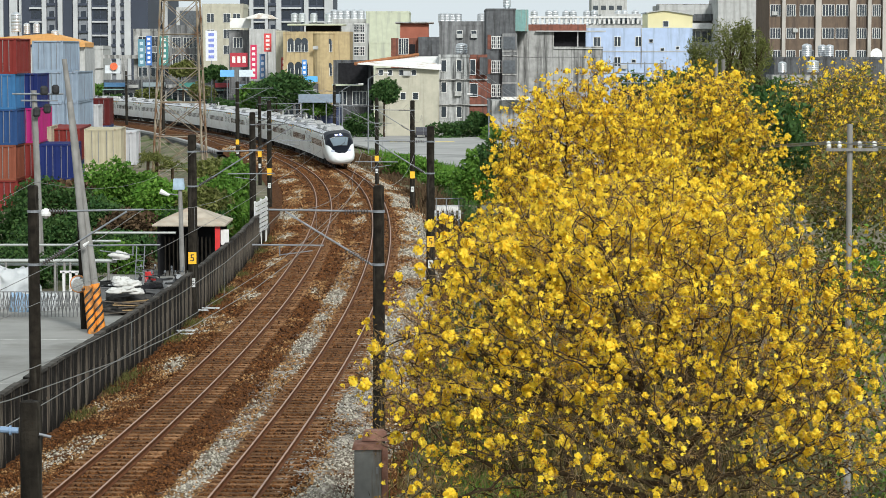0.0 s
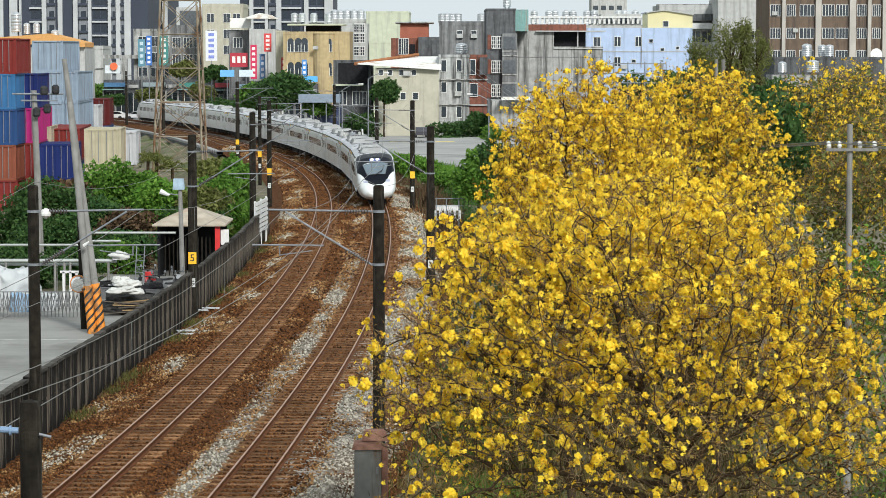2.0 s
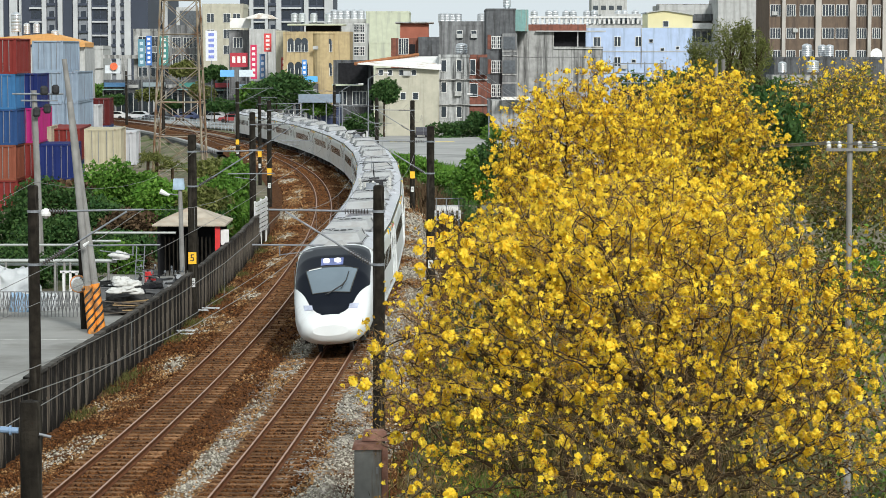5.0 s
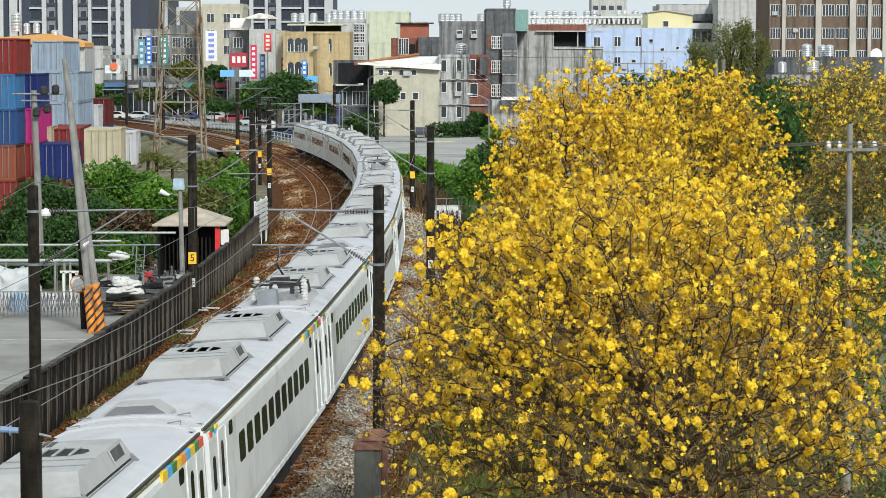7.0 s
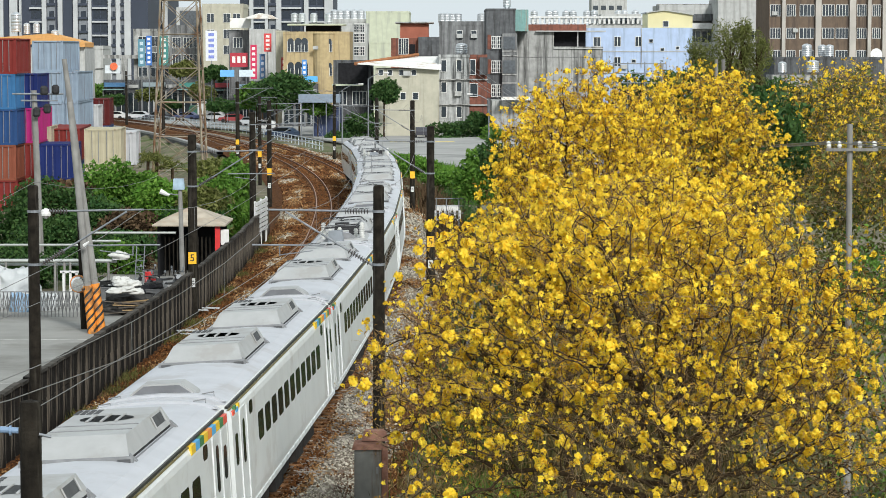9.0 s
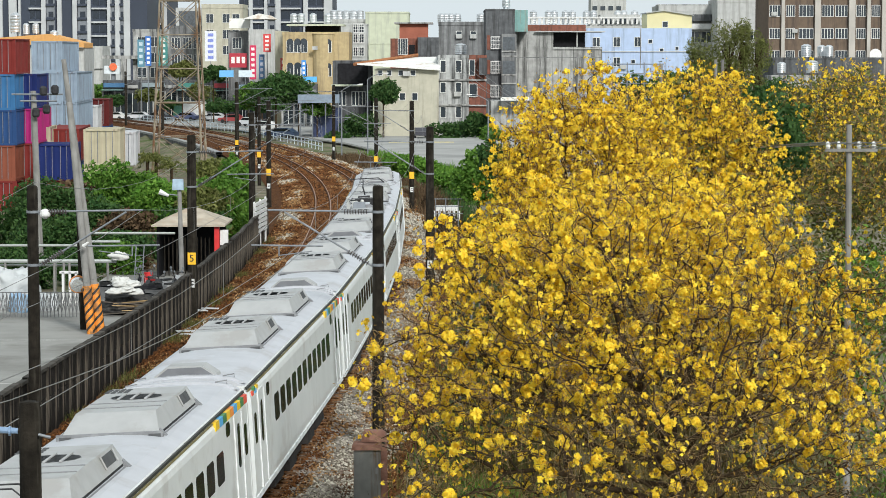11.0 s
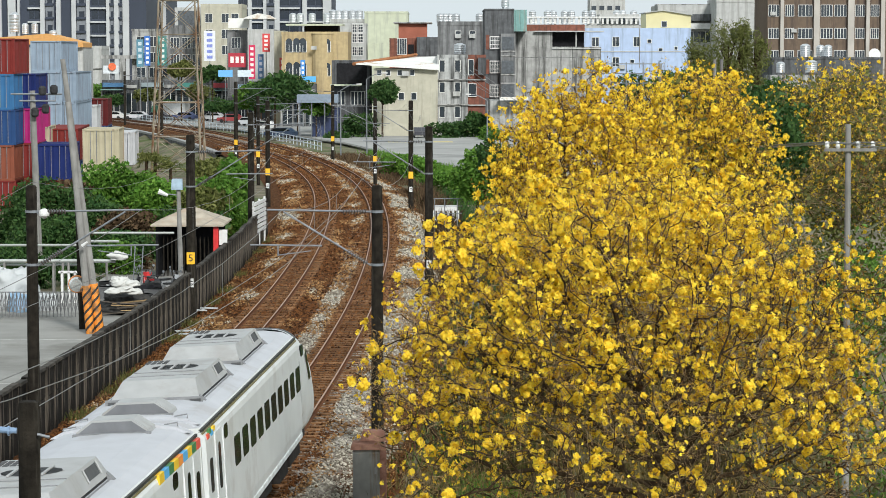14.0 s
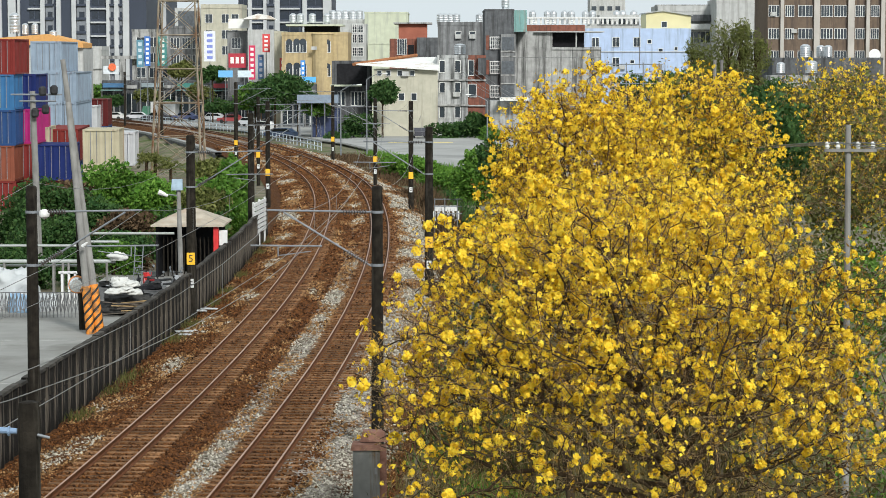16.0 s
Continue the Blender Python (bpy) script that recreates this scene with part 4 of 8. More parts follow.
for px_ in (-16.78, -15.37, -13.83, -12.29):
    part("post", Shape().rod((px_, 288.3, -2), (px_, 288.3, 4.68), 0.07, n=6), M_GALV, cp)
# white guard wall and low houses left of the viaduct
b = building("white three-storey house with blue glazing", -81.71, -72.51, 520, 11.10, M_OFFW, 12, 0.8, ledges=(6.98, 3.60))
part("glazing", Shape().box(-80.98, -74.45, 519.9, 520, 8.07, 9.89), mat("blue_tinted_glass", (0.06, 0.16, 0.30), 0.15), b)
for x in (-78.56, -75.66):
    window(b, x, 4.81, 1.8, 1.6, 520, 1)
b = building("beige hall with an orange roof edge", -82.17, -63.16, 430, 11.40, M_OFFW, 12, 0)
part("orange_fascia", Shape().prism([(-81.98, 12.40), (-63.02, 11.40), (-63.02, 12.20), (-69.50, 13.79), (-81.98, 12.80)], 429, 440), mat("orange_fascia", (0.62, 0.33, 0.12), 0.8, vary=0.1), b)
for x, z, r, h in ((-75.92, 13.82, 0.9, 3.0), (-74.01, 13.42, 0.6, 1.7), (-72.30, 13.56, 0.6, 1.6), (-69.04, 12.29, 0.7, 1.6)):
    tank(x, 434, z, r, h)


SET_BACK = 1.17
BACK = Matrix.Translation(EYE) @ Matrix.Scale(SET_BACK, 4) @ Matrix.Translation(-Vector(EYE))


def set_back(kinds):
    """Moves the houses beyond the road to their distance, with all that stands on them."""
    for o in list(scene.objects):
        if o.parent is None and o.name.split(".")[0] in kinds:
            kid = o.children[0]
            p = o.matrix_world @ Vector(kid.data.vertices[0].co)
            if 280 < p.y < 460 and p.x > -20.6 and not (404 < p.y < 406 and p.x < -15):
                o.matrix_world = BACK @ o.matrix_world


set_back(("building", "factory_hall", "rooftop_house", "rooftop_shed", "water_tank", "satellite_dish", "canopy"))


def sign(x0, x1, y, zt, zb, color, name, label, bars=0, bar_color=(0.8, 0.8, 0.78), vertical=True):
    s = thing("shop_sign", label, "sign", "shop signs on the street")
    part("board", Shape().box(x0, x1, y, y + 0.3, zb, zt), mat("sign_" + name, color, 0.5, vary=0.1), s)
    part("post", Shape().rod(((x0 + x1) / 2, y + 0.15, -6), ((x0 + x1) / 2, y + 0.15, zb), 0.08, n=6), M_GALV, s)
    bm_ = mat("sign_bar_%d" % round(bar_color[0] * 10), bar_color, 0.5)
    for i in range(bars):
        if vertical:
            z = zt - (zt - zb) * (i + 0.7) / (bars + 0.4)
            part("lettering_bar", Shape().box(x0 + (x1 - x0) * 0.25, x1 - (x1 - x0) * 0.25, y - 0.04, y, z - (zt - zb) * 0.25 / bars, z + (zt - zb) * 0.25 / bars), bm_, s)
        else:
            x = x0 + (x1 - x0) * (i + 0.7) / (bars + 0.4)
            part("lettering_bar", Shape().box(x - (x1 - x0) * 0.28 / bars, x + (x1 - x0) * 0.28 / bars, y - 0.04, y, zb + (zt - zb) * 0.3, zt - (zt - zb) * 0.25), bm_, s)
    return s


sign(-41.37, -39.40, 425, 14.26, 9.02, (0.72, 0.74, 0.78), "white", "tall white shop sign with small blue marks", 5, (0.2, 0.25, 0.6))
sign(-36.69, -33.66, 420, 10.40, 7.96, (0.42, 0.03, 0.05), "crimson", "crimson shop sign with large white characters", 3, (0.85, 0.8, 0.75), False)
sign(-33.01, -31.94, 418, 11.77, 5.93, (0.60, 0.03, 0.10), "red", "tall red shop sign with pale characters", 6, (0.8, 0.6, 0.5))
sign(-30.68, -29.41, 418, 13.71, 10.60, (0.62, 0.06, 0.06), "red_b", "red vertical shop sign with pale characters", 4, (0.85, 0.8, 0.75))
sign(-52.36, -51.36, 430, 13.40, 8.20, (0.04, 0.16, 0.50), "blue", "blue vertical shop sign with white characters", 6, (0.8, 0.8, 0.78))
sign(-50.64, -49.02, 435, 13.43, 8.17, (0.05, 0.22, 0.20), "green", "dark green vertical shop sign", 5, (0.7, 0.75, 0.7))
sign(-55.01, -53.78, 440, 12.85, 7.94, (0.10, 0.25, 0.32), "teal", "teal vertical shop sign", 4, (0.5, 0.6, 0.65))
sign(-31.61, -30.63, 420, 10.21, 5.91, (0.10, 0.22, 0.42), "navy", "dark blue vertical shop sign", 4, (0.6, 0.65, 0.75))
sign(-22.54, -21.82, 390, 9.32, 6.78, (0.05, 0.25, 0.65), "cobalt", "bright blue vertical sign", 3, (0.75, 0.8, 0.85))
sign(-37.99, -35.57, 415, 7.51, 6.35, (0.16, 0.45, 0.80), "sky", "sky blue shop awning sign", 0)
sign(-34.70, -32.39, 415, 7.51, 6.35, (0.62, 0.72, 0.78), "pale", "pale blue shop awning sign", 0)
sign(-22.27, -20.09, 390, 6.69, 5.79, (0.10, 0.42, 0.80), "sky_b", "bright blue shop awning sign", 0)
sign(-26.90, -25.95, 405, 9.65, 5.13, (0.45, 0.06, 0.06), "dark_red", "dark red vertical shop sign", 4, (0.75, 0.6, 0.5))
front = sign(-66.60, -63.59, 480, 7.93, 6.36, (0.65, 0.70, 0.72), "shopfront", "pale shop front sign with an orange disc", 0)
part("disc", Shape().rod((-64.79, 479.6, 7.71), (-64.79, 479.9, 7.71), 0.75, n=20), mat("orange_disc", (0.8, 0.16, 0.06), 0.5), front)


M_SHOPGLASS = glass_mat("shop_front_glass", (0.02, 0.028, 0.034), 0.12)


def shop_front(x0, x1, y, color, label, n=3):
    """A ground floor: dark glazed bays between piers, awning and signboard above."""
    b = thing("shop_building", label, "shop", "shop fronts on the street")
    zg = ground_z(min(y, 560))
    part("wall", Shape().box(x0, x1, y, y + 3, zg - 3, 5.4), M_GREY3, b)
    w = (x1 - x0) / n
    for i in range(n):
        a = x0 + i * w
        bay = part("shop_window", Shape().box(a + 0.2, a + w - 0.2, y - 0.06, y, zg + 0.4, 3.0), M_SHOPGLASS, b)
        part("window_frame", Shape().box(a + w / 2 - 0.05, a + w / 2 + 0.05, y - 0.1, y - 0.06, zg + 0.4, 3.0), M_FRAME, bay)
        part("pier", Shape().box(a - 0.15, a + 0.15, y - 0.4, y - 0.1, zg - 3, 3.4), M_GREY2, b)
    part("signboard", Shape().box(x0 + 0.2, x1 - (x1 - x0) * 0.35, y - 0.5, y - 0.1, 4.1, 4.9), mat("board_" + label.split()[0], color, 0.5, vary=0.12, scale=2), b)
    part("roller_box", Shape().box(x1 - (x1 - x0) * 0.33, x1 - 0.1, y - 0.4, y - 0.1, 3.9, 4.5), M_GREY2, b)
    part("awning", Shape().prism([(x0, 3.7), (x0 + (x1 - x0) * 0.6, 3.7), (x0 + (x1 - x0) * 0.6, 3.55), (x0, 3.55)], y - 1.9, y - 0.1), M_TEAL, b)


for x0, x1, y, col, lab in ((-63.0, -56.4, 452, (0.06, 0.16, 0.30), "blue shop board over dark glazed bays"), (-56.2, -49.5, 455, (0.25, 0.30, 0.32), "grey shop board over dark glazed bays"),
                            (-49.2, -42.0, 452, (0.05, 0.20, 0.17), "green shop board over dark glazed bays"), (-41.8, -36.5, 445, (0.40, 0.05, 0.06), "red shop board over dark glazed bays"),
                            (-36.2, -29.8, 428, (0.30, 0.42, 0.55), "pale shop board over dark glazed bays"), (-26.0, -20.4, 396, (0.08, 0.30, 0.50), "bright shop board over dark glazed bays")):
    shop_front(x0, x1, y, col, lab)

# ---- plants ----
RNG = np.random.default_rng(11)
M_BARK = mat("grey_brown_bark", (0.055, 0.038, 0.022), 0.95, vary=0.6, scale=8, bump=0.4, bump_scale=40)
M_PETAL = leaf_mat("yellow_petals", (0.99, 0.80, 0.09), (0.98, 0.66, 0.036), 0.55, 0.3)
# older petals' amber; the crown's inner shading is put into this colour too
M_PETAL2 = leaf_mat("deep_yellow_petals", (0.80, 0.50, 0.03), (0.28, 0.14, 0.012), 0.6, 0.2)
M_DRY = leaf_mat("brown_seed_pods", (0.08, 0.045, 0.012), (0.40, 0.24, 0.06), 0.8, 0.2)
M_LEAF = leaf_mat("fresh_green_leaves", (0.055, 0.15, 0.02), (0.16, 0.29, 0.05), 0.55, 0.3)
M_LEAFD = leaf_mat("dark_green_leaves", (0.022, 0.065, 0.018), (0.075, 0.14, 0.04), 0.6, 0.2)
M_LEAFO = leaf_mat("olive_leaves", (0.09, 0.11, 0.025), (0.20, 0.21, 0.07), 0.65, 0.25)
M_LEAFB = leaf_mat("dry_brown_weeds", (0.055, 0.034, 0.02), (0.15, 0.10, 0.055), 0.8, 0.15)
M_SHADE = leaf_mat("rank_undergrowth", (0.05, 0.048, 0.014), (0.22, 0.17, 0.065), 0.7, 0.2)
M_TUFT = leaf_mat("olive_grass_tufts", (0.05, 0.065, 0.014), (0.19, 0.18, 0.06), 0.7, 0.2)
M_TWIG = leaf_mat("tan_twigs", (0.07, 0.045, 0.022), (0.46, 0.33, 0.17), 0.8, 0.0)
M_GRASS = leaf_mat("bright_grass", (0.07, 0.19, 0.022), (0.17, 0.31, 0.05), 0.6, 0.3)


def rand_dirs(n):
    v = RNG.normal(size=(n, 3))
    return v / np.linalg.norm(v, axis=1)[:, None]


def leaf_cloud(name, centers, size, material, flat=0.0, aspect=0.5):
    """Many small folded leaves at the given places."""
    n = len(centers)
    a = rand_dirs(n)
    a[:, 2] *= 1 - flat
    b = np.cross(a, rand_dirs(n))
    b /= np.linalg.norm(b, axis=1)[:, None] + 1e-9
    s = size * RNG.uniform(0.6, 1.4, n)[:, None]
    nrm = np.cross(a, b)
    p0, p2 = centers - a * s * 0.5, centers + a * s * 0.5
    p1 = centers + b * s * aspect * 0.5 + nrm * s * 0.12
    p3 = centers - b * s * aspect * 0.5 + nrm * s * 0.12
    v = np.stack([p0, p1, p2, p3], 1).reshape(-1, 3)
    f = np.arange(n * 4).reshape(-1, 4)
    return bulk_mesh(name, v, f, material)


def clump_points(lumps, n, hollow=0.55):
    """Points in the outer shells of several lumpy balls (x, y, z, rx, ry, rz)."""
    lumps = np.array(lumps, float)
    w = lumps[:, 3] * lumps[:, 5]
    k = RNG.choice(len(lumps), n, p=w / w.sum())
    d = rand_dirs(n)
    r = RNG.uniform(hollow, 1.0, n) ** 0.7
    wob = 1 + 0.28 * np.sin(d[:, 0] * 5 + k * 2.1) * np.cos(d[:, 2] * 6 + k) + 0.12 * np.sin(d[:, 1] * 13 + k)
    return lumps[k, :3] + d * lumps[k, 3:] * (r * wob)[:, None]


def sub_lumps(x, y, z, rx, ry, rz, n=9):
    out = []
    for i in range(n):
        d = rand_dirs(1)[0] * RNG.uniform(0.35, 0.8)
        q = RNG.uniform(0.30, 0.56)
        out.append((x + d[0] * rx, y + d[1] * ry, z + abs(d[2]) * rz * 0.9 - 0.15 * rz, rx * q, ry * q, rz * q))
    return out


def shrub(label, x, y, z, rx, ry, rz, n, size, material, category="shrub", lumps=10, stem=True, aspect=0.5):
    if "before the houses" in label or "by the factory" in label:
        x, y, z = BACK @ Vector((x, y, z))
        rx, ry, rz = rx * SET_BACK, ry * SET_BACK, rz * SET_BACK
    s = thing("tree" if category == "tree" else "shrub", label, category, "bushes and trees beside the railway")
    zg = ground_z(min(y, 560)) - 0.4
    L = sub_lumps(x, y, z, rx, ry, rz, lumps)
    if category != "tree":
        # foliage down to the ground
        zl = z - rz * 0.5
        while zl > zg - 0.5:
            L += [(x + RNG.uniform(-0.75, 0.75) * rx, y + RNG.uniform(-0.4, 0.4), zl + RNG.uniform(-0.3, 0.3), rx * 0.45, ry * 0.4, 0.7 + 0.15 * rz) for _ in range(3)]
            zl -= 0.8 + 0.1 * rz
    part("crown", leaf_cloud("crown", clump_points(L, n), size, material, aspect=aspect), material, s)
    if stem:
        g = Shape()
        top = Vector((x, y, z - rz * 0.3))
        g.rod((x, y, zg - 3), top, 0.05 * rz + 0.05, 0.03 * rz + 0.03, 7)
        for l in L:
            g.rod(top - Vector((0, 0, rz * 0.3 * RNG.random())), l[:3], 0.025 * rz + 0.015, 0.012, 5)
        part("trunk", g, M_BARK, s)
    return s


def branches(name, P, parent, radius, material):
    """Tapered twigs from a node tree."""
    idx = np.array([i for i in range(len(P)) if parent[i] >= 0])
    a, b = P[parent[idx]], P[idx]
    ra, rb = radius[parent[idx]], radius[idx]
    ra = np.minimum(ra, rb * 1.35)
    d = b - a
    d /= np.linalg.norm(d, axis=1)[:, None] + 1e-9
    up = np.where(np.abs(d[:, 2:3]) < 0.9, np.array([[0, 0, 1.0]]), np.array([[1.0, 0, 0]]))
    u = np.cross(d, up)
    u /= np.linalg.norm(u, axis=1)[:, None]
    w = np.cross(d, u)
    n = 5
    rings = []
    for c, r in ((a, ra), (b, rb)):
        for i in range(n):
            t = 2 * math.pi * i / n
            rings.append(c + (u * math.cos(t) + w * math.sin(t)) * r[:, None])
    v = np.stack(rings, 1).reshape(-1, 3)
    base = np.arange(len(idx))[:, None] * (2 * n)
    quads = [np.concatenate([base + i, base + (i + 1) % n, base + n + (i + 1) % n, base + n + i], 1) for i in range(n)]
    return bulk_mesh(name, v, np.stack(quads, 1).reshape(-1, 4), material)


def grow(base, trunk_top, lumps, n, step=0.22, reach=1.8, kill=0.3, iters=140):
    """Branches that grow towards points scattered in the crown."""
    A = clump_points(lumps, n, 0.15)
    P = [np.array(base, float)]
    par = [-1]
    m = int(np.linalg.norm(np.array(trunk_top) - np.array(base)) / step) + 1
    for i in range(1, m + 1):
        q = i / m
        p = np.array(base) * (1 - q) + np.array(trunk_top) * q
        p[0] += 0.12 * math.sin(q * 5)
        P.append(p)
        par.append(len(P) - 2)
    near = np.full(len(A), 1e9)
    who = np.zeros(len(A), int)
    new_from = 0
    alive = np.ones(len(A), bool)
    for it in range(iters):
        for j in range(new_from, len(P)):
            dd = np.linalg.norm(A - P[j], axis=1)
            m2 = dd < near
            near[m2], who[m2] = dd[m2], j
        new_from = len(P)
        alive &= near > kill
        act = alive & (near < reach * (3 if it < 12 else 1))
        if not act.any():
            break
        made = 0
        for j in np.unique(who[act]):
            sel = act & (who == j)
            v = A[sel] - P[j]
            v = (v / np.linalg.norm(v, axis=1)[:, None]).sum(0)
            v = v / (np.linalg.norm(v) + 1e-9) + RNG.normal(size=3) * 0.22 + np.array([0, 0, 0.06])
            v /= np.linalg.norm(v)
            P.append(P[j] + v * step)
            par.append(j)
            made += 1
        if not made or len(P) > 14000:
            break
    P, par = np.array(P), np.array(par)
    acc = np.zeros(len(P))
    kids = np.zeros(len(P), int)
    for i in range(len(P) - 1, 0, -1):
        if kids[i] == 0:
            acc[i] = 1.0
        acc[par[i]] += acc[i]
        kids[par[i]] += 1
    return P, par, acc, kids


def blossom_templates(k=6, per=9):
    """Clusters of trumpet blossoms: five rounded petals each, flaring outwards."""
    out = []
    for t in range(k):
        V = []
        for j in range(per):
            d = rand_dirs(1)[0]
            d[2] = d[2] * 0.8 + 0.2
            d /= np.linalg.norm(d)
            u = np.cross(d, rand_dirs(1)[0])
            u /= np.linalg.norm(u)
            w = np.cross(d, u)
            c = d * (RNG.uniform(0.35, 0.6) if per > 4 else RNG.uniform(0.1, 0.45))
            rim = RNG.uniform(0.40, 0.55)
            for i in range(5):
                a0, a1, am = (2 * math.pi * (i + o) / 5 for o in (0.0, 1.0, 0.5))
                e = c + d * 0.24
                V += [c, e + (u * math.cos(a0) + w * math.sin(a0)) * rim * 0.85, e - d * 0.2 + (u * math.cos(am) + w * math.sin(am)) * rim * 1.1,
                      e + (u * math.cos(a1) + w * math.sin(a1)) * rim * 0.85]
        V = np.array(V)
        out.append(V + RNG.normal(size=V.shape) * 0.085)
    return out


BALLS = blossom_templates(5, 12)
PAIRS = blossom_templates(8, 2)
SINGLES = blossom_templates(8, 1)


def flower_mesh(name, centers, sizes, material, templates):
    allv = []
    for k, T in enumerate(templates):
        sel = np.arange(len(centers)) % len(templates) == k
        c, s = centers[sel], sizes[sel]
        if not len(c):
            continue
        ang = RNG.uniform(0, 2 * math.pi, len(c))
        ca, sa = np.cos(ang)[:, None], np.sin(ang)[:, None]
        x = T[None, :, 0] * ca - T[None, :, 1] * sa
        y = T[None, :, 0] * sa + T[None, :, 1] * ca
        z = np.broadcast_to(T[None, :, 2], x.shape)
        allv.append((np.stack([x, y, z], -1) * s[:, None, None] + c[:, None, :]).reshape(-1, 3))
    v = np.concatenate(allv)
    return bulk_mesh(name, v, np.arange(len(v)).reshape(-1, 4), material)


def twig_mesh(name, roots, length, radius, material):
    """Fine crooked twigs of three joints each; returns the mesh and the tips."""
    n = len(roots)
    d = rand_dirs(n)
    d[:, 2] = d[:, 2] * 0.7 + 0.25
    pts = [roots]
    for k in range(3):
        d = d + RNG.normal(size=(n, 3)) * 0.38
        d /= np.linalg.norm(d, axis=1)[:, None]
        pts.append(pts[-1] + d * (length * RNG.uniform(0.2, 0.46, n))[:, None])
    side = np.cross(d, rand_dirs(n))
    side /= np.linalg.norm(side, axis=1)[:, None] + 1e-9
    other = np.cross(d, side)
    rings = []
    for k, p in enumerate(pts):
        r = radius * (1.15 - 0.25 * k)
        rings += [p + side * r, p - side * r * 0.5 + other * r * 0.87, p - side * r * 0.5 - other * r * 0.87]
    v = np.stack(rings, 1).reshape(-1, 3)
    base = np.arange(n)[:, None] * 12
    quads = [np.concatenate([base + 3 * k + i, base + 3 * k + (i + 1) % 3, base + 3 * k + 3 + (i + 1) % 3, base + 3 * k + 3 + i], 1) for k in range(3) for i in range(3)]
    return bulk_mesh(name, v, np.stack(quads, 1).reshape(-1, 4), material), pts[-1], pts[2]


def flower_tree(label, base, fork, lumps, n, flowers, size, twigs, balls=0.02, low=None, leaves=0, step=0.22, reach=1.8, kill=0.3, thick=0.0042, twig=0.5, fine=0.0028):
    """low: heights between which the blossom thickens upwards."""
    t = thing("flowering_tree", label, "tree", "yellow flowering trees beside the railway")
    P, par, acc, kids = grow(base, fork, lumps, n, step, reach, kill)
    rad = thick * np.power(acc, 0.50) + 0.0025
    part("limbwork", branches("limbwork", P, par, rad, M_BARK), M_BARK, t, "bare grey-brown twigs and limbs")
    thin = P[(acc < 6)]
    roots = thin[RNG.integers(0, len(thin), twigs)] + RNG.normal(size=(twigs, 3)) * 0.04
    me, tips, mids = twig_mesh("twigs", roots, twig, fine, M_TWIG)
    part("twig_mass", me, M_TWIG, t, "fine tan leafless twigs", kind="stuff")
    pool = np.concatenate([tips, tips, mids, P[kids == 0]])
    C = pool[RNG.integers(0, len(pool), flowers * 3)]
    share = RNG.random(len(C))
    if low:
        C = C[share < np.clip((C[:, 2] - low[0]) / (low[1] - low[0]), 0.0, 1.0) * 0.72 + 0.28]
    C = C[:flowers]
    # blossom comes in loose bunches
    bunch = np.array([noise.noise((p[0] * 2.3, p[1] * 2.3, p[2] * 2.3)) for p in C])
    C = C[(bunch > -0.08) | (RNG.random(len(C)) < 0.3)]
    C = C + RNG.normal(size=C.shape) * 0.025
    m = len(C)
    S = size * np.clip(np.exp(RNG.normal(size=m) * 0.3), 0.55, 1.7)
    a, b = int(m * 0.40), int(m * 0.74)
    k = int(m * balls)
    part("blossom_mass", flower_mesh("blossom_balls", C[:k], S[:k] * 1.5, M_PETAL, BALLS), M_PETAL, t, "large round bright yellow blossom clusters", kind="stuff")
    part("blossoms", flower_mesh("blossoms", C[k:a], S[k:a] * 1.15, M_PETAL, PAIRS), M_PETAL, t, "bright yellow trumpet blossoms", kind="stuff")
    part("small_blossoms", flower_mesh("small_blossoms", C[a:b], S[a:b], M_PETAL, SINGLES), M_PETAL, t, kind="stuff")
    part("older_blossoms", flower_mesh("older_blossoms", C[b:], S[b:] * 0.9, M_PETAL2, SINGLES), M_PETAL2, t, "older amber blossoms, crown shading in their colour", kind="stuff")
    q = int(m * 0.5)
    D = pool[RNG.integers(0, len(pool), q)] + RNG.normal(size=(q, 3)) * 0.05
    part("pod_mass", leaf_cloud("pod_mass", D, size * 1.5, M_DRY, aspect=0.3), M_DRY, t, "thin brown pods and withered leaves", kind="stuff")
    if leaves:
        D = thin[RNG.integers(0, len(thin), leaves)] + RNG.normal(size=(leaves, 3)) * 0.15
        part("leaves", leaf_cloud("leaves", D, size * 2.6, M_LEAFO), M_LEAFO, t, kind="stuff")
    return t


def dome(x, y, z, rx, ry, rz, n=46):
    """Lumps that fill a dome evenly, wide below."""
    out = [(x, y, z + rz * 0.2, rx * 0.55, ry * 0.55, rz * 0.55)]
    for i in range(n):
        q = (i + 0.5) / n
        a = 2.39996 * i
        rr = math.sqrt(max(0.0, 1 - (q * 0.95) ** 2)) * 0.74
        out.append((x + rx * rr * math.cos(a), y + ry * rr * math.sin(a), z + rz * (q * 0.95 - 0.2) * 0.82, rx * 0.29, ry * 0.29, rz * 0.24))
    return out


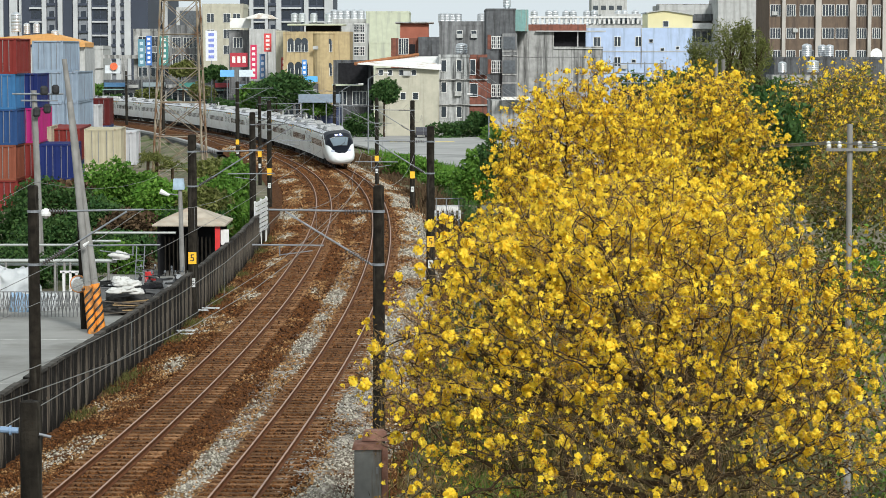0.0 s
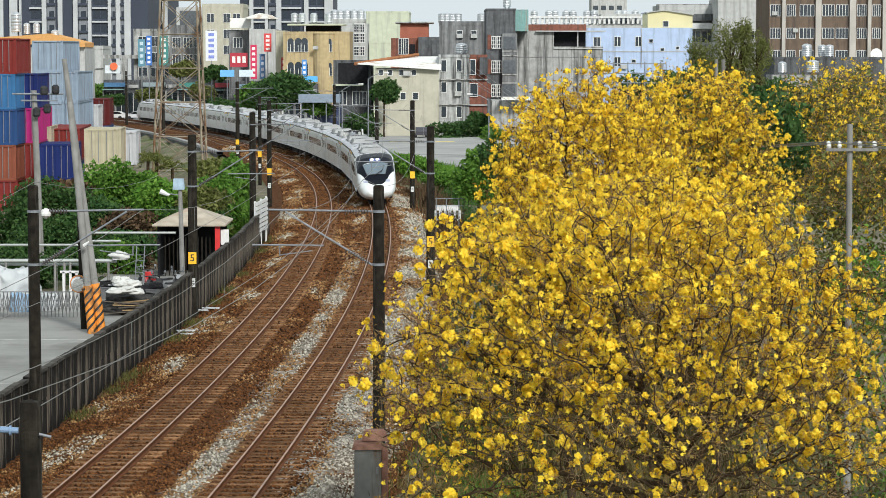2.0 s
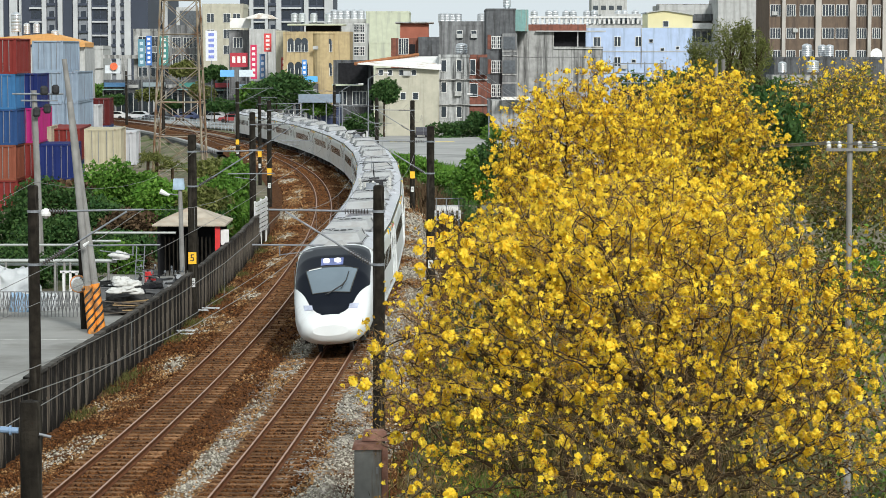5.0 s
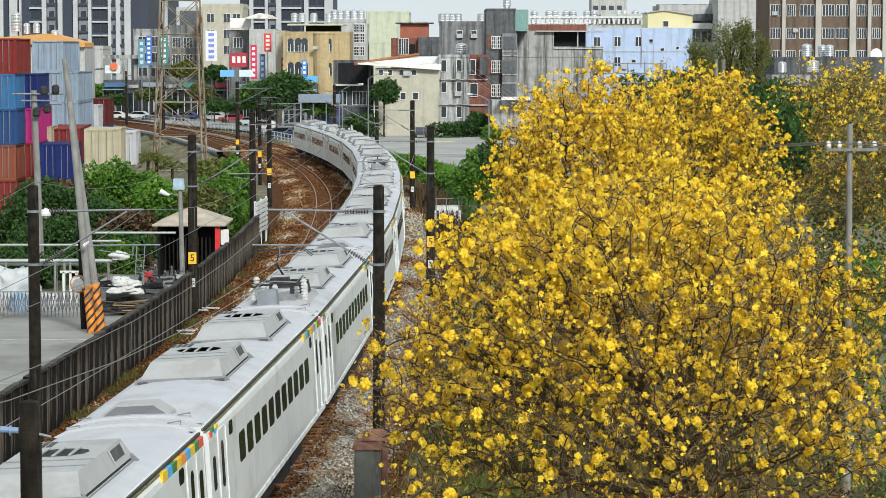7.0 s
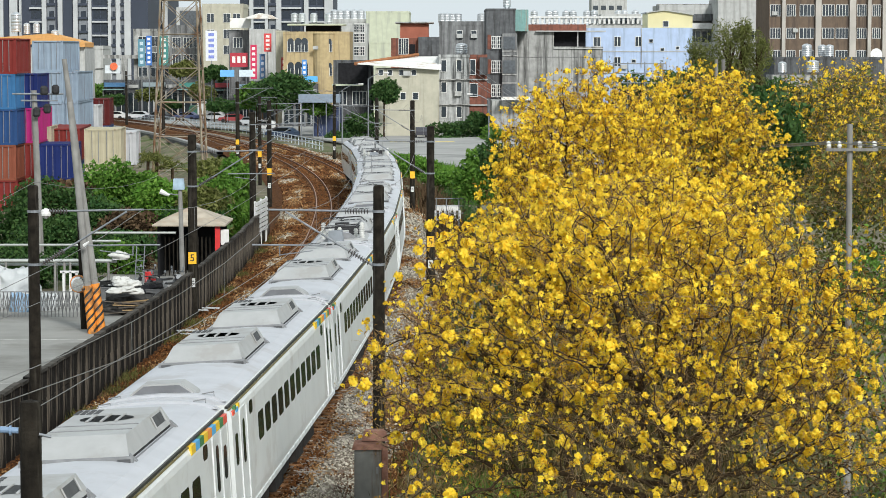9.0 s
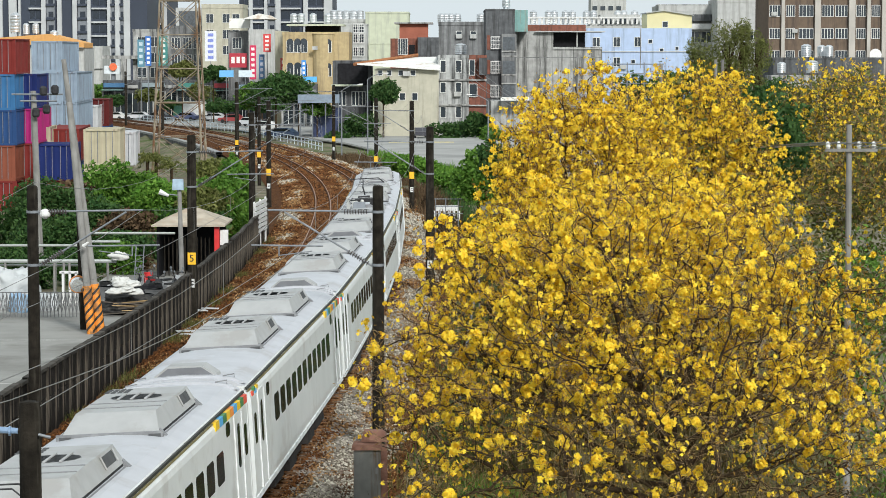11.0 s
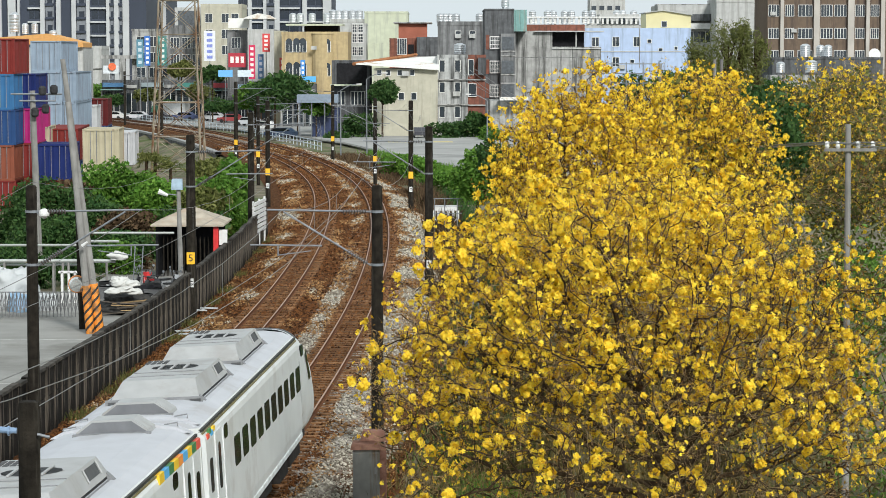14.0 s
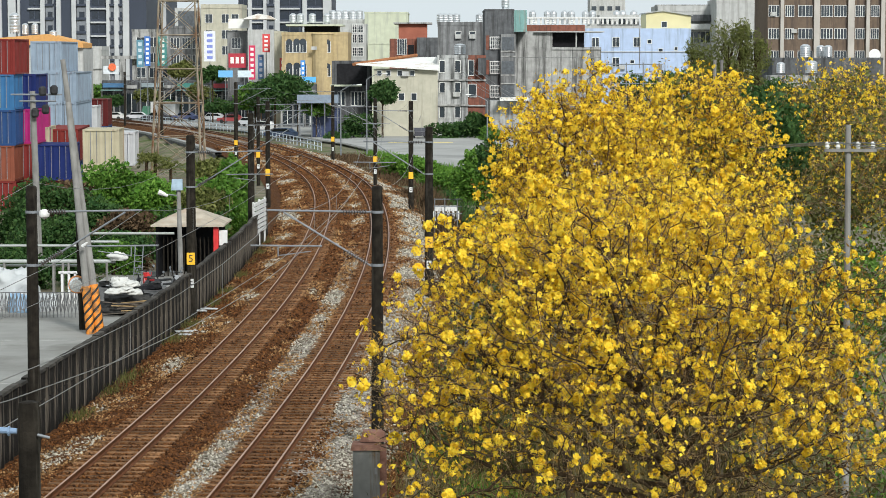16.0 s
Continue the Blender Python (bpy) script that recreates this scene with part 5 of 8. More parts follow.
flower_tree("yellow flowering tree with bare twigs and dense blossom", (3.3, 33, -0.7), (3.31, 32.5, 4.97),
            dome(2.66, 33.0, 5.9, 3.6, 3.0, 3.7) + [(-0.48, 32.3, 6.02, 0.85, 0.9, 0.85), (-0.18, 32.3, 6.69, 0.6, 0.9, 0.6), (0.12, 31.8, 4.90, 0.9, 0.9, 0.8), (5.27, 33, 6.34, 0.8, 1.0, 1.0), (5.34, 33, 4.96, 0.8, 1, 0.8),
                                                          (-0.95, 32.5, 6.26, 0.45, 0.5, 0.35), (1.61, 31.5, 5.27, 0.9, 0.9, 0.6), (3.84, 31.5, 4.98, 1.0, 0.9, 0.5), (0.89, 32.5, 4.57, 0.9, 0.9, 0.6), (2.58, 33, 4.42, 1.2, 1.2, 0.6), (4.88, 33, 4.50, 1.0, 1.0, 0.6), (5.80, 33, 6.95, 0.6, 0.8, 0.9)],
            6600, 20000, 0.047, 13000, balls=0.10, low=(4.6, 8.2), twig=0.42, kill=0.21, step=0.17, reach=1.4, thick=0.0042)
flower_tree("tall yellow flowering tree thick with blossom", (2.37, 45, -0.7), (2.42, 45, 4.2), dome(2.68, 45, 7.2, 2.05, 2.0, 3.6) + [(1.53, 44.5, 8.06, 0.6, 0.8, 1.3), (1.37, 44.5, 7.11, 0.45, 0.8, 1.0)],
            3600, 30000, 0.048, 4500, balls=0.01, twig=0.36, step=0.22, kill=0.24, fine=0.0035)
flower_tree("yellow flowering tree with some green leaves", (5.99, 53, -0.7), (5.99, 53, 4.0), dome(5.55, 53, 7.4, 2.0, 2.0, 3.4),
            2800, 17000, 0.054, 4500, balls=0.01, twig=0.36, leaves=1200, step=0.26, reach=2.0, fine=0.004)
flower_tree("spreading flowering tree with sparse yellow blossom", (11.99, 72, -0.8), (11.99, 72, 4.0), dome(11.82, 72, 7.0, 3.2, 2.6, 3.7),
            2600, 15000, 0.056, 4500, balls=0.003, fine=0.005, twig=0.7, leaves=9000, step=0.32, reach=2.4, kill=0.36)
flower_tree("spreading flowering tree with sparse yellow blossom", (12.78, 60, -0.8), (12.78, 60, 4.0), dome(12.0, 60, 6.9, 3.4, 2.4, 3.2),
            1800, 3600, 0.055, 3500, balls=0.003, fine=0.005, twig=0.7, leaves=5000, step=0.32, reach=2.4, kill=0.36)

# green trees and shrubs
shrub("dark green broadleaf tree behind the flowering trees", 7.87, 62, 8.13, 1.9, 1.6, 2.0, 9000, 0.16, M_LEAFD, "tree")
shrub("green undergrowth behind the flowering trees", 9.71, 60, 5.2, 2.6, 1.6, 2.2, 9000, 0.13, M_LEAFO)
shrub("green undergrowth below the power pole", 11.6, 57, 5.3, 2.6, 1.6, 2.3, 9000, 0.12, M_LEAF)
shrub("fresh green tree beside the track", 2.23, 150, 2.61, 1.7, 1.6, 2.1, 7000, 0.26, M_LEAF, "tree")
shrub("fresh green tree beside the track", 3.45, 140, 3.79, 1.6, 1.5, 2.2, 6000, 0.26, M_LEAFD, "tree")
for x, y, z, rx, rz, n, m, lab in (
        (-3.72, 232, 0.16, 2.2, 0.8, 2500, M_LEAF, "low green hedge beside the road"), (-2.04, 225, 0.05, 2.0, 0.8, 2500, M_GRASS, "low green hedge beside the road"),
        (0.28, 200, 0.19, 2.4, 0.9, 2500, M_LEAF, "low green hedge beside the road"), (1.99, 186, 0.49, 2.2, 1.0, 2500, M_LEAF, "low green hedge beside the road"),
        (-7.02, 290, 5.45, 2.0, 2.1, 5000, M_LEAFD, "dark round-crowned tree by the factory"), (4.11, 290, 2.08, 1.8, 1.8, 4000, M_LEAFD, "dark green shrub before the houses"),
        (1.09, 292, 1.34, 2.4, 1.3, 3000, M_LEAFD, "dark green shrub before the houses"), (-9.71, 290, 2.08, 2.4, 1.6, 3000, M_LEAFD, "dark green shrub before the houses"),
        (-23.59, 345, 5.13, 4.6, 3.0, 9000, M_LEAFD, "spreading green street tree"), (-26.79, 350, 4.08, 2.8, 2.4, 4500, M_LEAF, "spreading green street tree"),
        (-20.68, 350, 4.24, 2.4, 2.0, 3500, M_LEAFD, "spreading green street tree"),
        (-45.91, 430, 7.30, 2.6, 2.0, 3500, M_LEAFO, "olive green street tree crown"), (-39.47, 420, 6.69, 2.4, 2.0, 3000, M_LEAFD, "dark green street tree crown"),
        (-63.30, 470, 2.52, 4.4, 2.2, 5000, M_LEAF, "green street trees beyond the viaduct"), (-57.83, 470, 0.98, 2.4, 1.6, 2500, M_LEAFO, "green street trees beyond the viaduct"),
        (-35.73, 400, 1.48, 3.4, 1.4, 2500, M_LEAFD, "low dark green street shrubs"), (-27.58, 390, 1.70, 3.4, 1.2, 2500, M_LEAFD, "low dark green street shrubs")):
    shrub(lab, x, y, z, rx, rx * 0.8, rz, n, 0.0016 * y, m, "tree" if "tree" in lab else "shrub", lumps=20)
for x, y, z, rx, rz, m, lab in ((-60.5, 446, 1.6, 2.2, 1.6, M_LEAFD, "dark street shrub before the shops"), (-53.5, 444, 2.6, 2.6, 1.9, M_LEAFO, "olive street tree before the shops"), (-50.0, 446, 0.9, 2.0, 1.2, M_LEAFD, "dark street shrub before the shops"),
                                (-44.0, 442, 3.0, 2.4, 2.0, M_LEAFO, "olive street tree before the shops"), (-40.5, 438, 1.2, 2.2, 1.3, M_LEAFD, "dark street shrub before the shops"), (-33.5, 420, 2.0, 2.4, 1.7, M_LEAFD, "dark street shrub before the shops"),
                                (-30.0, 405, 3.0, 2.6, 2.0, M_LEAF, "green street tree before the shops"), (-17.5, 340, 2.6, 2.2, 1.6, M_LEAF, "green street tree before the shops"), (-12.3, 287, 0.6, 1.6, 0.9, M_LEAFD, "dark green shrub before the houses"), (0.2, 288, 0.2, 3.0, 0.7, M_LEAFD, "dark green shrub before the houses"), (5.8, 280, 1.0, 1.8, 1.4, M_LEAF, "fresh green shrub before the houses")):
    shrub(lab, x, y, z, rx, rx * 0.8, rz, 3000, 0.0012 * y, m, "tree" if "tree" in lab else "shrub", lumps=14)
for x, z, rx, rz in ((34.62, 9.20, 2.4, 4.2), (38.84, 11.12, 2.6, 4.6), (42.55, 10.35, 2.2, 4.0), (40.50, 13.05, 1.5, 2.8), (37.03, 8.05, 3.2, 3.0)):
    shrub("feathery olive green bamboo clump", x, 330, z, rx, 2.0, rz, 5000, 0.62, M_LEAFO, "bamboo", aspect=0.16)
shrub("dark bushes below the bamboo", 31.45, 325, 6.20, 3.5, 2, 3.0, 4000, 0.5, M_LEAFD)
shrub("dark bushes below the bamboo", 25.92, 322, 5.49, 3.5, 2, 2.6, 4000, 0.5, M_LEAFD)
shrub("dark bushes below the bamboo", 44.64, 322, 5.49, 4.5, 2, 2.0, 4000, 0.5, M_LEAFD)
# green bank on the yard side
for x, y, z, rx, rz, n, m in (
        (-20.73, 150, 2.54, 1.9, 1.5, 6000, M_LEAF), (-19.16, 150, 1.91, 2.0, 1.6, 6000, M_LEAF), (-18.00, 152, 1.79, 1.7, 1.5, 5000, M_LEAF),
        (-16.78, 146, 1.80, 1.9, 1.3, 6000, M_GRASS), (-14.57, 146, 1.29, 1.7, 1.4, 6000, M_LEAFO), (-13.57, 150, 1.73, 1.7, 2.0, 7000, M_LEAF), (-13.36, 160, 2.08, 1.3, 1.9, 5000, M_LEAF),
        (-15.98, 170, 2.14, 1.9, 1.5, 5000, M_LEAFO), (-22.60, 140, 1.99, 2.6, 1.8, 6000, M_LEAFD), (-23.36, 135, 0.89, 2.4, 2.0, 6000, M_LEAFD),
        (-20.38, 130, 0.64, 2.4, 1.7, 6000, M_LEAFD), (-18.55, 132, 1.41, 2.0, 1.6, 5000, M_LEAFD), (-16.64, 128, 1.54, 1.5, 1.0, 3500, M_LEAFB), (-16.68, 126, 0.65, 2.0, 1.0, 4000, M_LEAFD),
        (-13.94, 135, 1.04, 2.2, 1.2, 4000, M_LEAFD), (-24.34, 160, 1.52, 2.4, 0.9, 3000, M_LEAFB)):
    shrub("dense green bush on the bank behind the yard", x, y, z, rx, 1.6, rz, n, 0.0020 * y, m)
for x, y, z, rx, rz, m in ((-21.2, 118, 0.3, 1.3, 1.2, M_LEAFD), (-19.4, 117, 0.1, 1.4, 1.1, M_LEAFD), (-17.7, 119, 0.3, 1.3, 1.2, M_LEAFD), (-16.2, 120, 0.3, 1.2, 1.1, M_LEAF)):
    shrub("dark green bush at the back of the yard", x, y, z, rx, 1.2, rz, 3500, 0.2, m)
for x, z in ((-23.68, 1.81), (-22.98, 1.77), (-21.73, 1.23)):
    c = np.array([x, 195.0, z])
    p = thing("palm", "small feathery palm below the viaduct", "palm")
    pts = []
    fr = Shape()
    for i in range(16):
        a, e = RNG.uniform(0, 2 * math.pi), RNG.uniform(0.3, 1.3)
        d = np.array([math.cos(a) * math.cos(e), math.sin(a) * math.cos(e), math.sin(e)])
        q = [c + d * 1.9 * u + np.array([0, 0, -1.3 * u * u]) for u in np.linspace(0, 1, 6)]
        fr.tube([tuple(k) for k in q], 0.02, 4)
        for u in np.linspace(0.15, 1, 26):
            pts.append(c + d * 1.9 * u + np.array([0, 0, -1.3 * u * u]) + RNG.normal(size=3) * 0.08)
    part("fronds", leaf_cloud("fronds", np.array(pts), 0.42, M_LEAFO, aspect=0.14), M_LEAFO, p)
    part("frond_stem", fr, M_LEAFO, p)
    part("trunk", Shape().rod((x, 195, ground_z(195) - 3), (x, 195, z), 0.16, 0.12, 8), M_BARK, p)


def grass_strip(name, label, places, n, size, material, spread, tall, sparse=-0.12):
    """Tufts of blades along a strip."""
    places = np.array(places)
    k = RNG.integers(0, len(places) - 1, n)
    q = RNG.random(n)[:, None]
    c = places[k] * (1 - q) + places[k + 1] * q
    dens = np.array([noise.noise((p[0] * 0.8, p[1] * 0.35, 7.0)) for p in c])
    c = c[dens > sparse]
    n = len(c)
    c = c + np.stack([RNG.normal(size=n) * spread, RNG.normal(size=n) * 0.4, np.zeros(n)], 1)
    h = tall * RNG.uniform(0.4, 1.3, n)
    lean = RNG.normal(size=(n, 3)) * 0.35
    a = RNG.uniform(0, math.pi, n)
    w = np.stack([np.cos(a), np.sin(a), np.zeros(n)], 1) * size
    tip = c + (np.array([[0, 0, 1.0]]) + lean) * h[:, None]
    mid = c + (np.array([[0, 0, 0.55]]) + lean * 0.35) * h[:, None]
    v = np.stack([c - w * 0.5, c + w * 0.5, mid + w * 0.4, tip, mid - w * 0.4], 1).reshape(-1, 3)
    f = np.arange(n * 5).reshape(-1, 5)
    ob = new(name, bulk_mesh(name, v, f, material))
    return tagged(ob, label, "grass", kind="stuff")


def strip(lat, s0, s1, up, k=24):
    return [tuple(line(s, lat, up)) for s in np.linspace(s0, s1, k)]


grass_strip("grass", "green grass tufts at the wall's foot", strip(-6.6, -10, 80, -0.5), 16000, 0.022, M_TUFT, 0.22, 0.24, 0.16)
grass_strip("grass", "dry weeds at the ballast's edge", strip(-6.45, -10, 110, -0.45), 5000, 0.025, M_LEAFB, 0.35, 0.16, 0.0)
grass_strip("weeds", "reddish dry weeds beside the track", strip(4.3, 45, 130, -0.75), 9000, 0.06, M_LEAFB, 0.45, 0.95)
grass_strip("weeds", "green weeds beside the track", strip(5.6, -12, 130, -0.75), 26000, 0.04, M_LEAFD, 0.8, 0.55)
grass_strip("weeds", "green weeds under the flowering trees", [(x, y, -0.7) for x, y in ((0.5, 50), (1.2, 60), (2.5, 70), (2.5, 80), (4, 90), (6, 60), (4, 52), (8, 75), (8, 90), (5, 110))], 34000, 0.035, M_SHADE, 1.2, 0.55)
grass_strip("weeds", "green grass under the flowering trees", [(x, y, -0.7) for x, y in ((-0.2, 52), (0.3, 58), (0.5, 66), (1.5, 58), (0.2, 60), (1.0, 72))], 16000, 0.028, M_GRASS, 0.5, 0.4)
grass_strip("weeds", "dry brown slope between track and road", [(x, y, ground_z(y) - 0.2) for x, y in ((-1.5, 170), (-2.5, 200), (-4.5, 225), (-7, 250), (-11, 280))], 9000, 0.08, M_LEAFB, 1.3, 0.4)
grass_strip("weeds", "green verge along the road", [(x, y, ground_z(y) - 0.2) for x, y in ((3.8, 190), (3.6, 215), (0.6, 238), (-3, 255), (-8, 285))], 9000, 0.09, M_GRASS, 0.7, 0.5)


# ---- the train ----
M_WHITE = mat("train_white_paint", (0.72, 0.745, 0.735), 0.32, vary=0.05, scale=1.2, dirt=(0.60, 0.60, 0.58), dirt_amt=0.25)
M_ROOF = mat("train_roof_grey", (0.47, 0.48, 0.505), 0.5, vary=0.07, scale=1.5, dirt=(0.40, 0.395, 0.40), dirt_amt=0.3)
M_AC = mat("roof_unit_grey", (0.37, 0.375, 0.37), 0.6, vary=0.08, scale=2.5, dirt=(0.32, 0.315, 0.30), dirt_amt=0.35)
M_DARKM = mat("dark_metal", (0.045, 0.045, 0.047), 0.7, 0.2, vary=0.35, scale=5)
M_UNDER = mat("underframe_black", (0.03, 0.027, 0.025), 0.9, vary=0.4, scale=4)
M_WIN = mat("train_window_glass", (0.008, 0.010, 0.010), 0.12, vary=0.2, scale=0.6, spec=0.25)
M_MASK = mat("black_front_mask", (0.008, 0.010, 0.015), 0.3, vary=0.1, scale=2, spec=0.05)
M_SHIELD = glass_mat("windshield_glass", (0.13, 0.17, 0.20), 0.12)
M_LAMP = mat("headlight_glow", (1.0, 0.95, 0.85), 0.3, emit=1.8)
M_SEAL = mat("gutter_black", (0.03, 0.03, 0.025), 0.6)
M_GOLD = mat("gutter_gold", (0.20, 0.17, 0.07), 0.6)
M_GREYG = mat("light_grey_gasket", (0.66, 0.68, 0.68), 0.5)
SQUARES = [mat("square_" + n, c, 0.5, vary=0.1) for n, c in (
    ("red", (0.75, 0.10, 0.06)), ("yellow", (0.85, 0.55, 0.03)), ("green", (0.06, 0.22, 0.07)), ("blue", (0.10, 0.42, 0.75)), ("orange", (0.80, 0.28, 0.05)))]
CAR, HALF, FLOOR = 20.7, 1.43, 0.92
BODY = ((-1.40, FLOOR), (-1.43, 1.15), (-1.43, 3.05), (-1.41, 3.16), (-1.31, 3.36), (-1.05, 3.48), (-0.6, 3.545), (0, 3.57),
        (0.6, 3.545), (1.05, 3.48), (1.31, 3.36), (1.41, 3.16), (1.43, 3.05), (1.43, 1.15), (1.40, FLOOR))


def side_x(z):
    return float(np.interp(z, (0.92, 1.15, 3.05, 3.16, 3.36), (1.40, 1.43, 1.43, 1.41, 1.31)))


def pane(g, sx, y0, y1, z0, z1, out=0.006):
    """A thin slab on a side wall, rounded at its corners."""
    c = 0.07
    pts = ((y0 + c, z0), (y1 - c, z0), (y1, z0 + c), (y1, z1 - c), (y1 - c, z1), (y0 + c, z1), (y0, z1 - c), (y0, z0 + c))
    k = len(g.v)
    g.v += [(sx * (side_x(z) + out), y, z) for y, z in pts] + [(sx * (side_x(z) - 0.03), y, z) for y, z in pts]
    g.f += [tuple(range(k, k + 8)), tuple(range(k + 15, k + 7, -1))]
    g.f += [(k + i, k + (i + 1) % 8, k + 8 + (i + 1) % 8, k + 8 + i) for i in range(8)]


M_VENT = mat("vent_grey", (0.085, 0.088, 0.09), 0.75)
M_FEET = mat("unit_rail_grey", (0.21, 0.215, 0.22), 0.6, vary=0.2, scale=6)
M_INSW = mat("pale_insulator", (0.60, 0.60, 0.57), 0.35, vary=0.12, scale=9)


def roof_unit(car, yc, length=4.9):
    h, w0, w1, z0, z1 = length / 2, 0.90, 0.74, 3.56, 3.89
    f0, f1 = yc + h, yc - h
    g = Shape()
    g.v += [(-w0, f1, z0), (w0, f1, z0), (w0, f0, z0), (-w0, f0, z0),
            (-w1, f1 + 0.16, z1), (w1, f1 + 0.16, z1), (w1, f0 - 0.62, z1), (-w1, f0 - 0.62, z1)]
    g.f += [(3, 2, 1, 0), (4, 5, 6, 7), (0, 1, 5, 4), (1, 2, 6, 5), (2, 3, 7, 6), (3, 0, 4, 7)]
    u = part("roof_unit", g, M_AC, car, "pale grey rooftop cooling unit")
    part("unit_skirt", Shape().box(-0.95, 0.95, f1 - 0.04, f0 + 0.06, 3.42, 3.50), M_FEET, u)
    part("unit_plinth", Shape().box(-0.89, 0.89, f1, f0, 3.50, 3.56), M_DARKM, u)
    part("front_rail", Shape().box(-0.98, 0.98, f0 + 0.03, f0 + 0.10, 3.44, 3.60), M_FEET, u)
    for x in (-0.94, -0.1, 0.70):
        part("rail_clip", Shape().box(x, x + 0.22, f0 + 0.1, f0 + 0.115, 3.49, 3.56), M_VENT, u)
    # long fan opening with bars across: a flat disc, recess shade in its grey
    ym = f1 + length * 0.36
    part("fan_opening", Shape().lathe([(0.001, z1 + 0.006), (0.40, z1 + 0.006)], 0, 0, 12), M_VENT, u, "dark fan opening").matrix_local = Matrix.Translation((0, ym, 0)) @ Matrix.Diagonal((1.25, 1.0, 1.0, 1.0))
    for k in (-0.25, 0.02, 0.28):
        part("fan_bar", Shape().box(k - 0.025, k + 0.025, ym - 0.42, ym + 0.42, z1 + 0.008, z1 + 0.03), M_AC, u)
    part("top_seam", Shape().box(-w1, w1, yc + h * 0.12, yc + h * 0.12 + 0.03, z1, z1 + 0.015), M_FEET, u)
    part("top_seam", Shape().box(-w1, w1, yc + h * 0.42, yc + h * 0.42 + 0.03, z1, z1 + 0.015), M_FEET, u)
    for i in range(4):
        for j in range(3):
            part("louvre", Shape().box(0.30 + 0.125 * i, 0.39 + 0.125 * i, f1 + 0.3 + 0.2 * j, f1 + 0.42 + 0.2 * j, z1, z1 + 0.012), M_VENT, u)
    for sx in (-1, 1):
        v = Shape()
        v.v += [(sx * (w0 - 0.045), f1 + 0.45, 3.66), (sx * (w0 - 0.045), f1 + 1.35, 3.66), (sx * (w0 - 0.128), f1 + 1.35, 3.84), (sx * (w0 - 0.128), f1 + 0.45, 3.84)]
        v.f.append((0, 1, 2, 3))
        part("side_vent", v, M_VENT, u)
        for yy in (f1 + 0.42, f1 + 1.36):
            part("vent_edge", Shape().rod((sx * (w0 - 0.03), yy, 3.65), (sx * (w0 - 0.125), yy, 3.86), 0.02, n=4), M_AC, u)
        for yy in (f1 + 0.08, f0 - 0.15):
            part("foot_bracket", Shape().prism([(sx * 0.88, 3.42), (sx * 1.03, 3.40), (sx * 1.02, 3.48), (sx * 0.88, 3.62)], yy - 0.07, yy + 0.07), M_FEET, u)
    part("bolt_rail", Shape().box(0.93, 0.98, f1, f0, 3.40, 3.47), M_FEET, u)
    part("bolt_rail", Shape().box(-0.98, -0.93, f1, f0, 3.40, 3.47), M_FEET, u)


def roof_cover(car, yc):
    g = Shape().prism([(-0.70, 3.50), (-0.66, 3.60), (-0.38, 3.80), (0.38, 3.80), (0.66, 3.60), (0.70, 3.50)], yc - 0.34, yc + 0.30)
    c = part("roof_cover", g, M_AC, car, "pale angular roof cover")
    part("cover_face", Shape().prism([(-0.66, 3.50), (-0.62, 3.58), (-0.36, 3.765), (0.36, 3.765), (0.62, 3.58), (0.66, 3.50)], yc + 0.30, yc + 0.312), mat("roof_cover_grey", (0.15, 0.155, 0.165), 0.6, vary=0.15), c, "dark grey front face")
    part("cover_plinth", Shape().box(-0.72, 0.72, yc + 0.31, yc + 0.40, 3.48, 3.57), M_FEET, c)


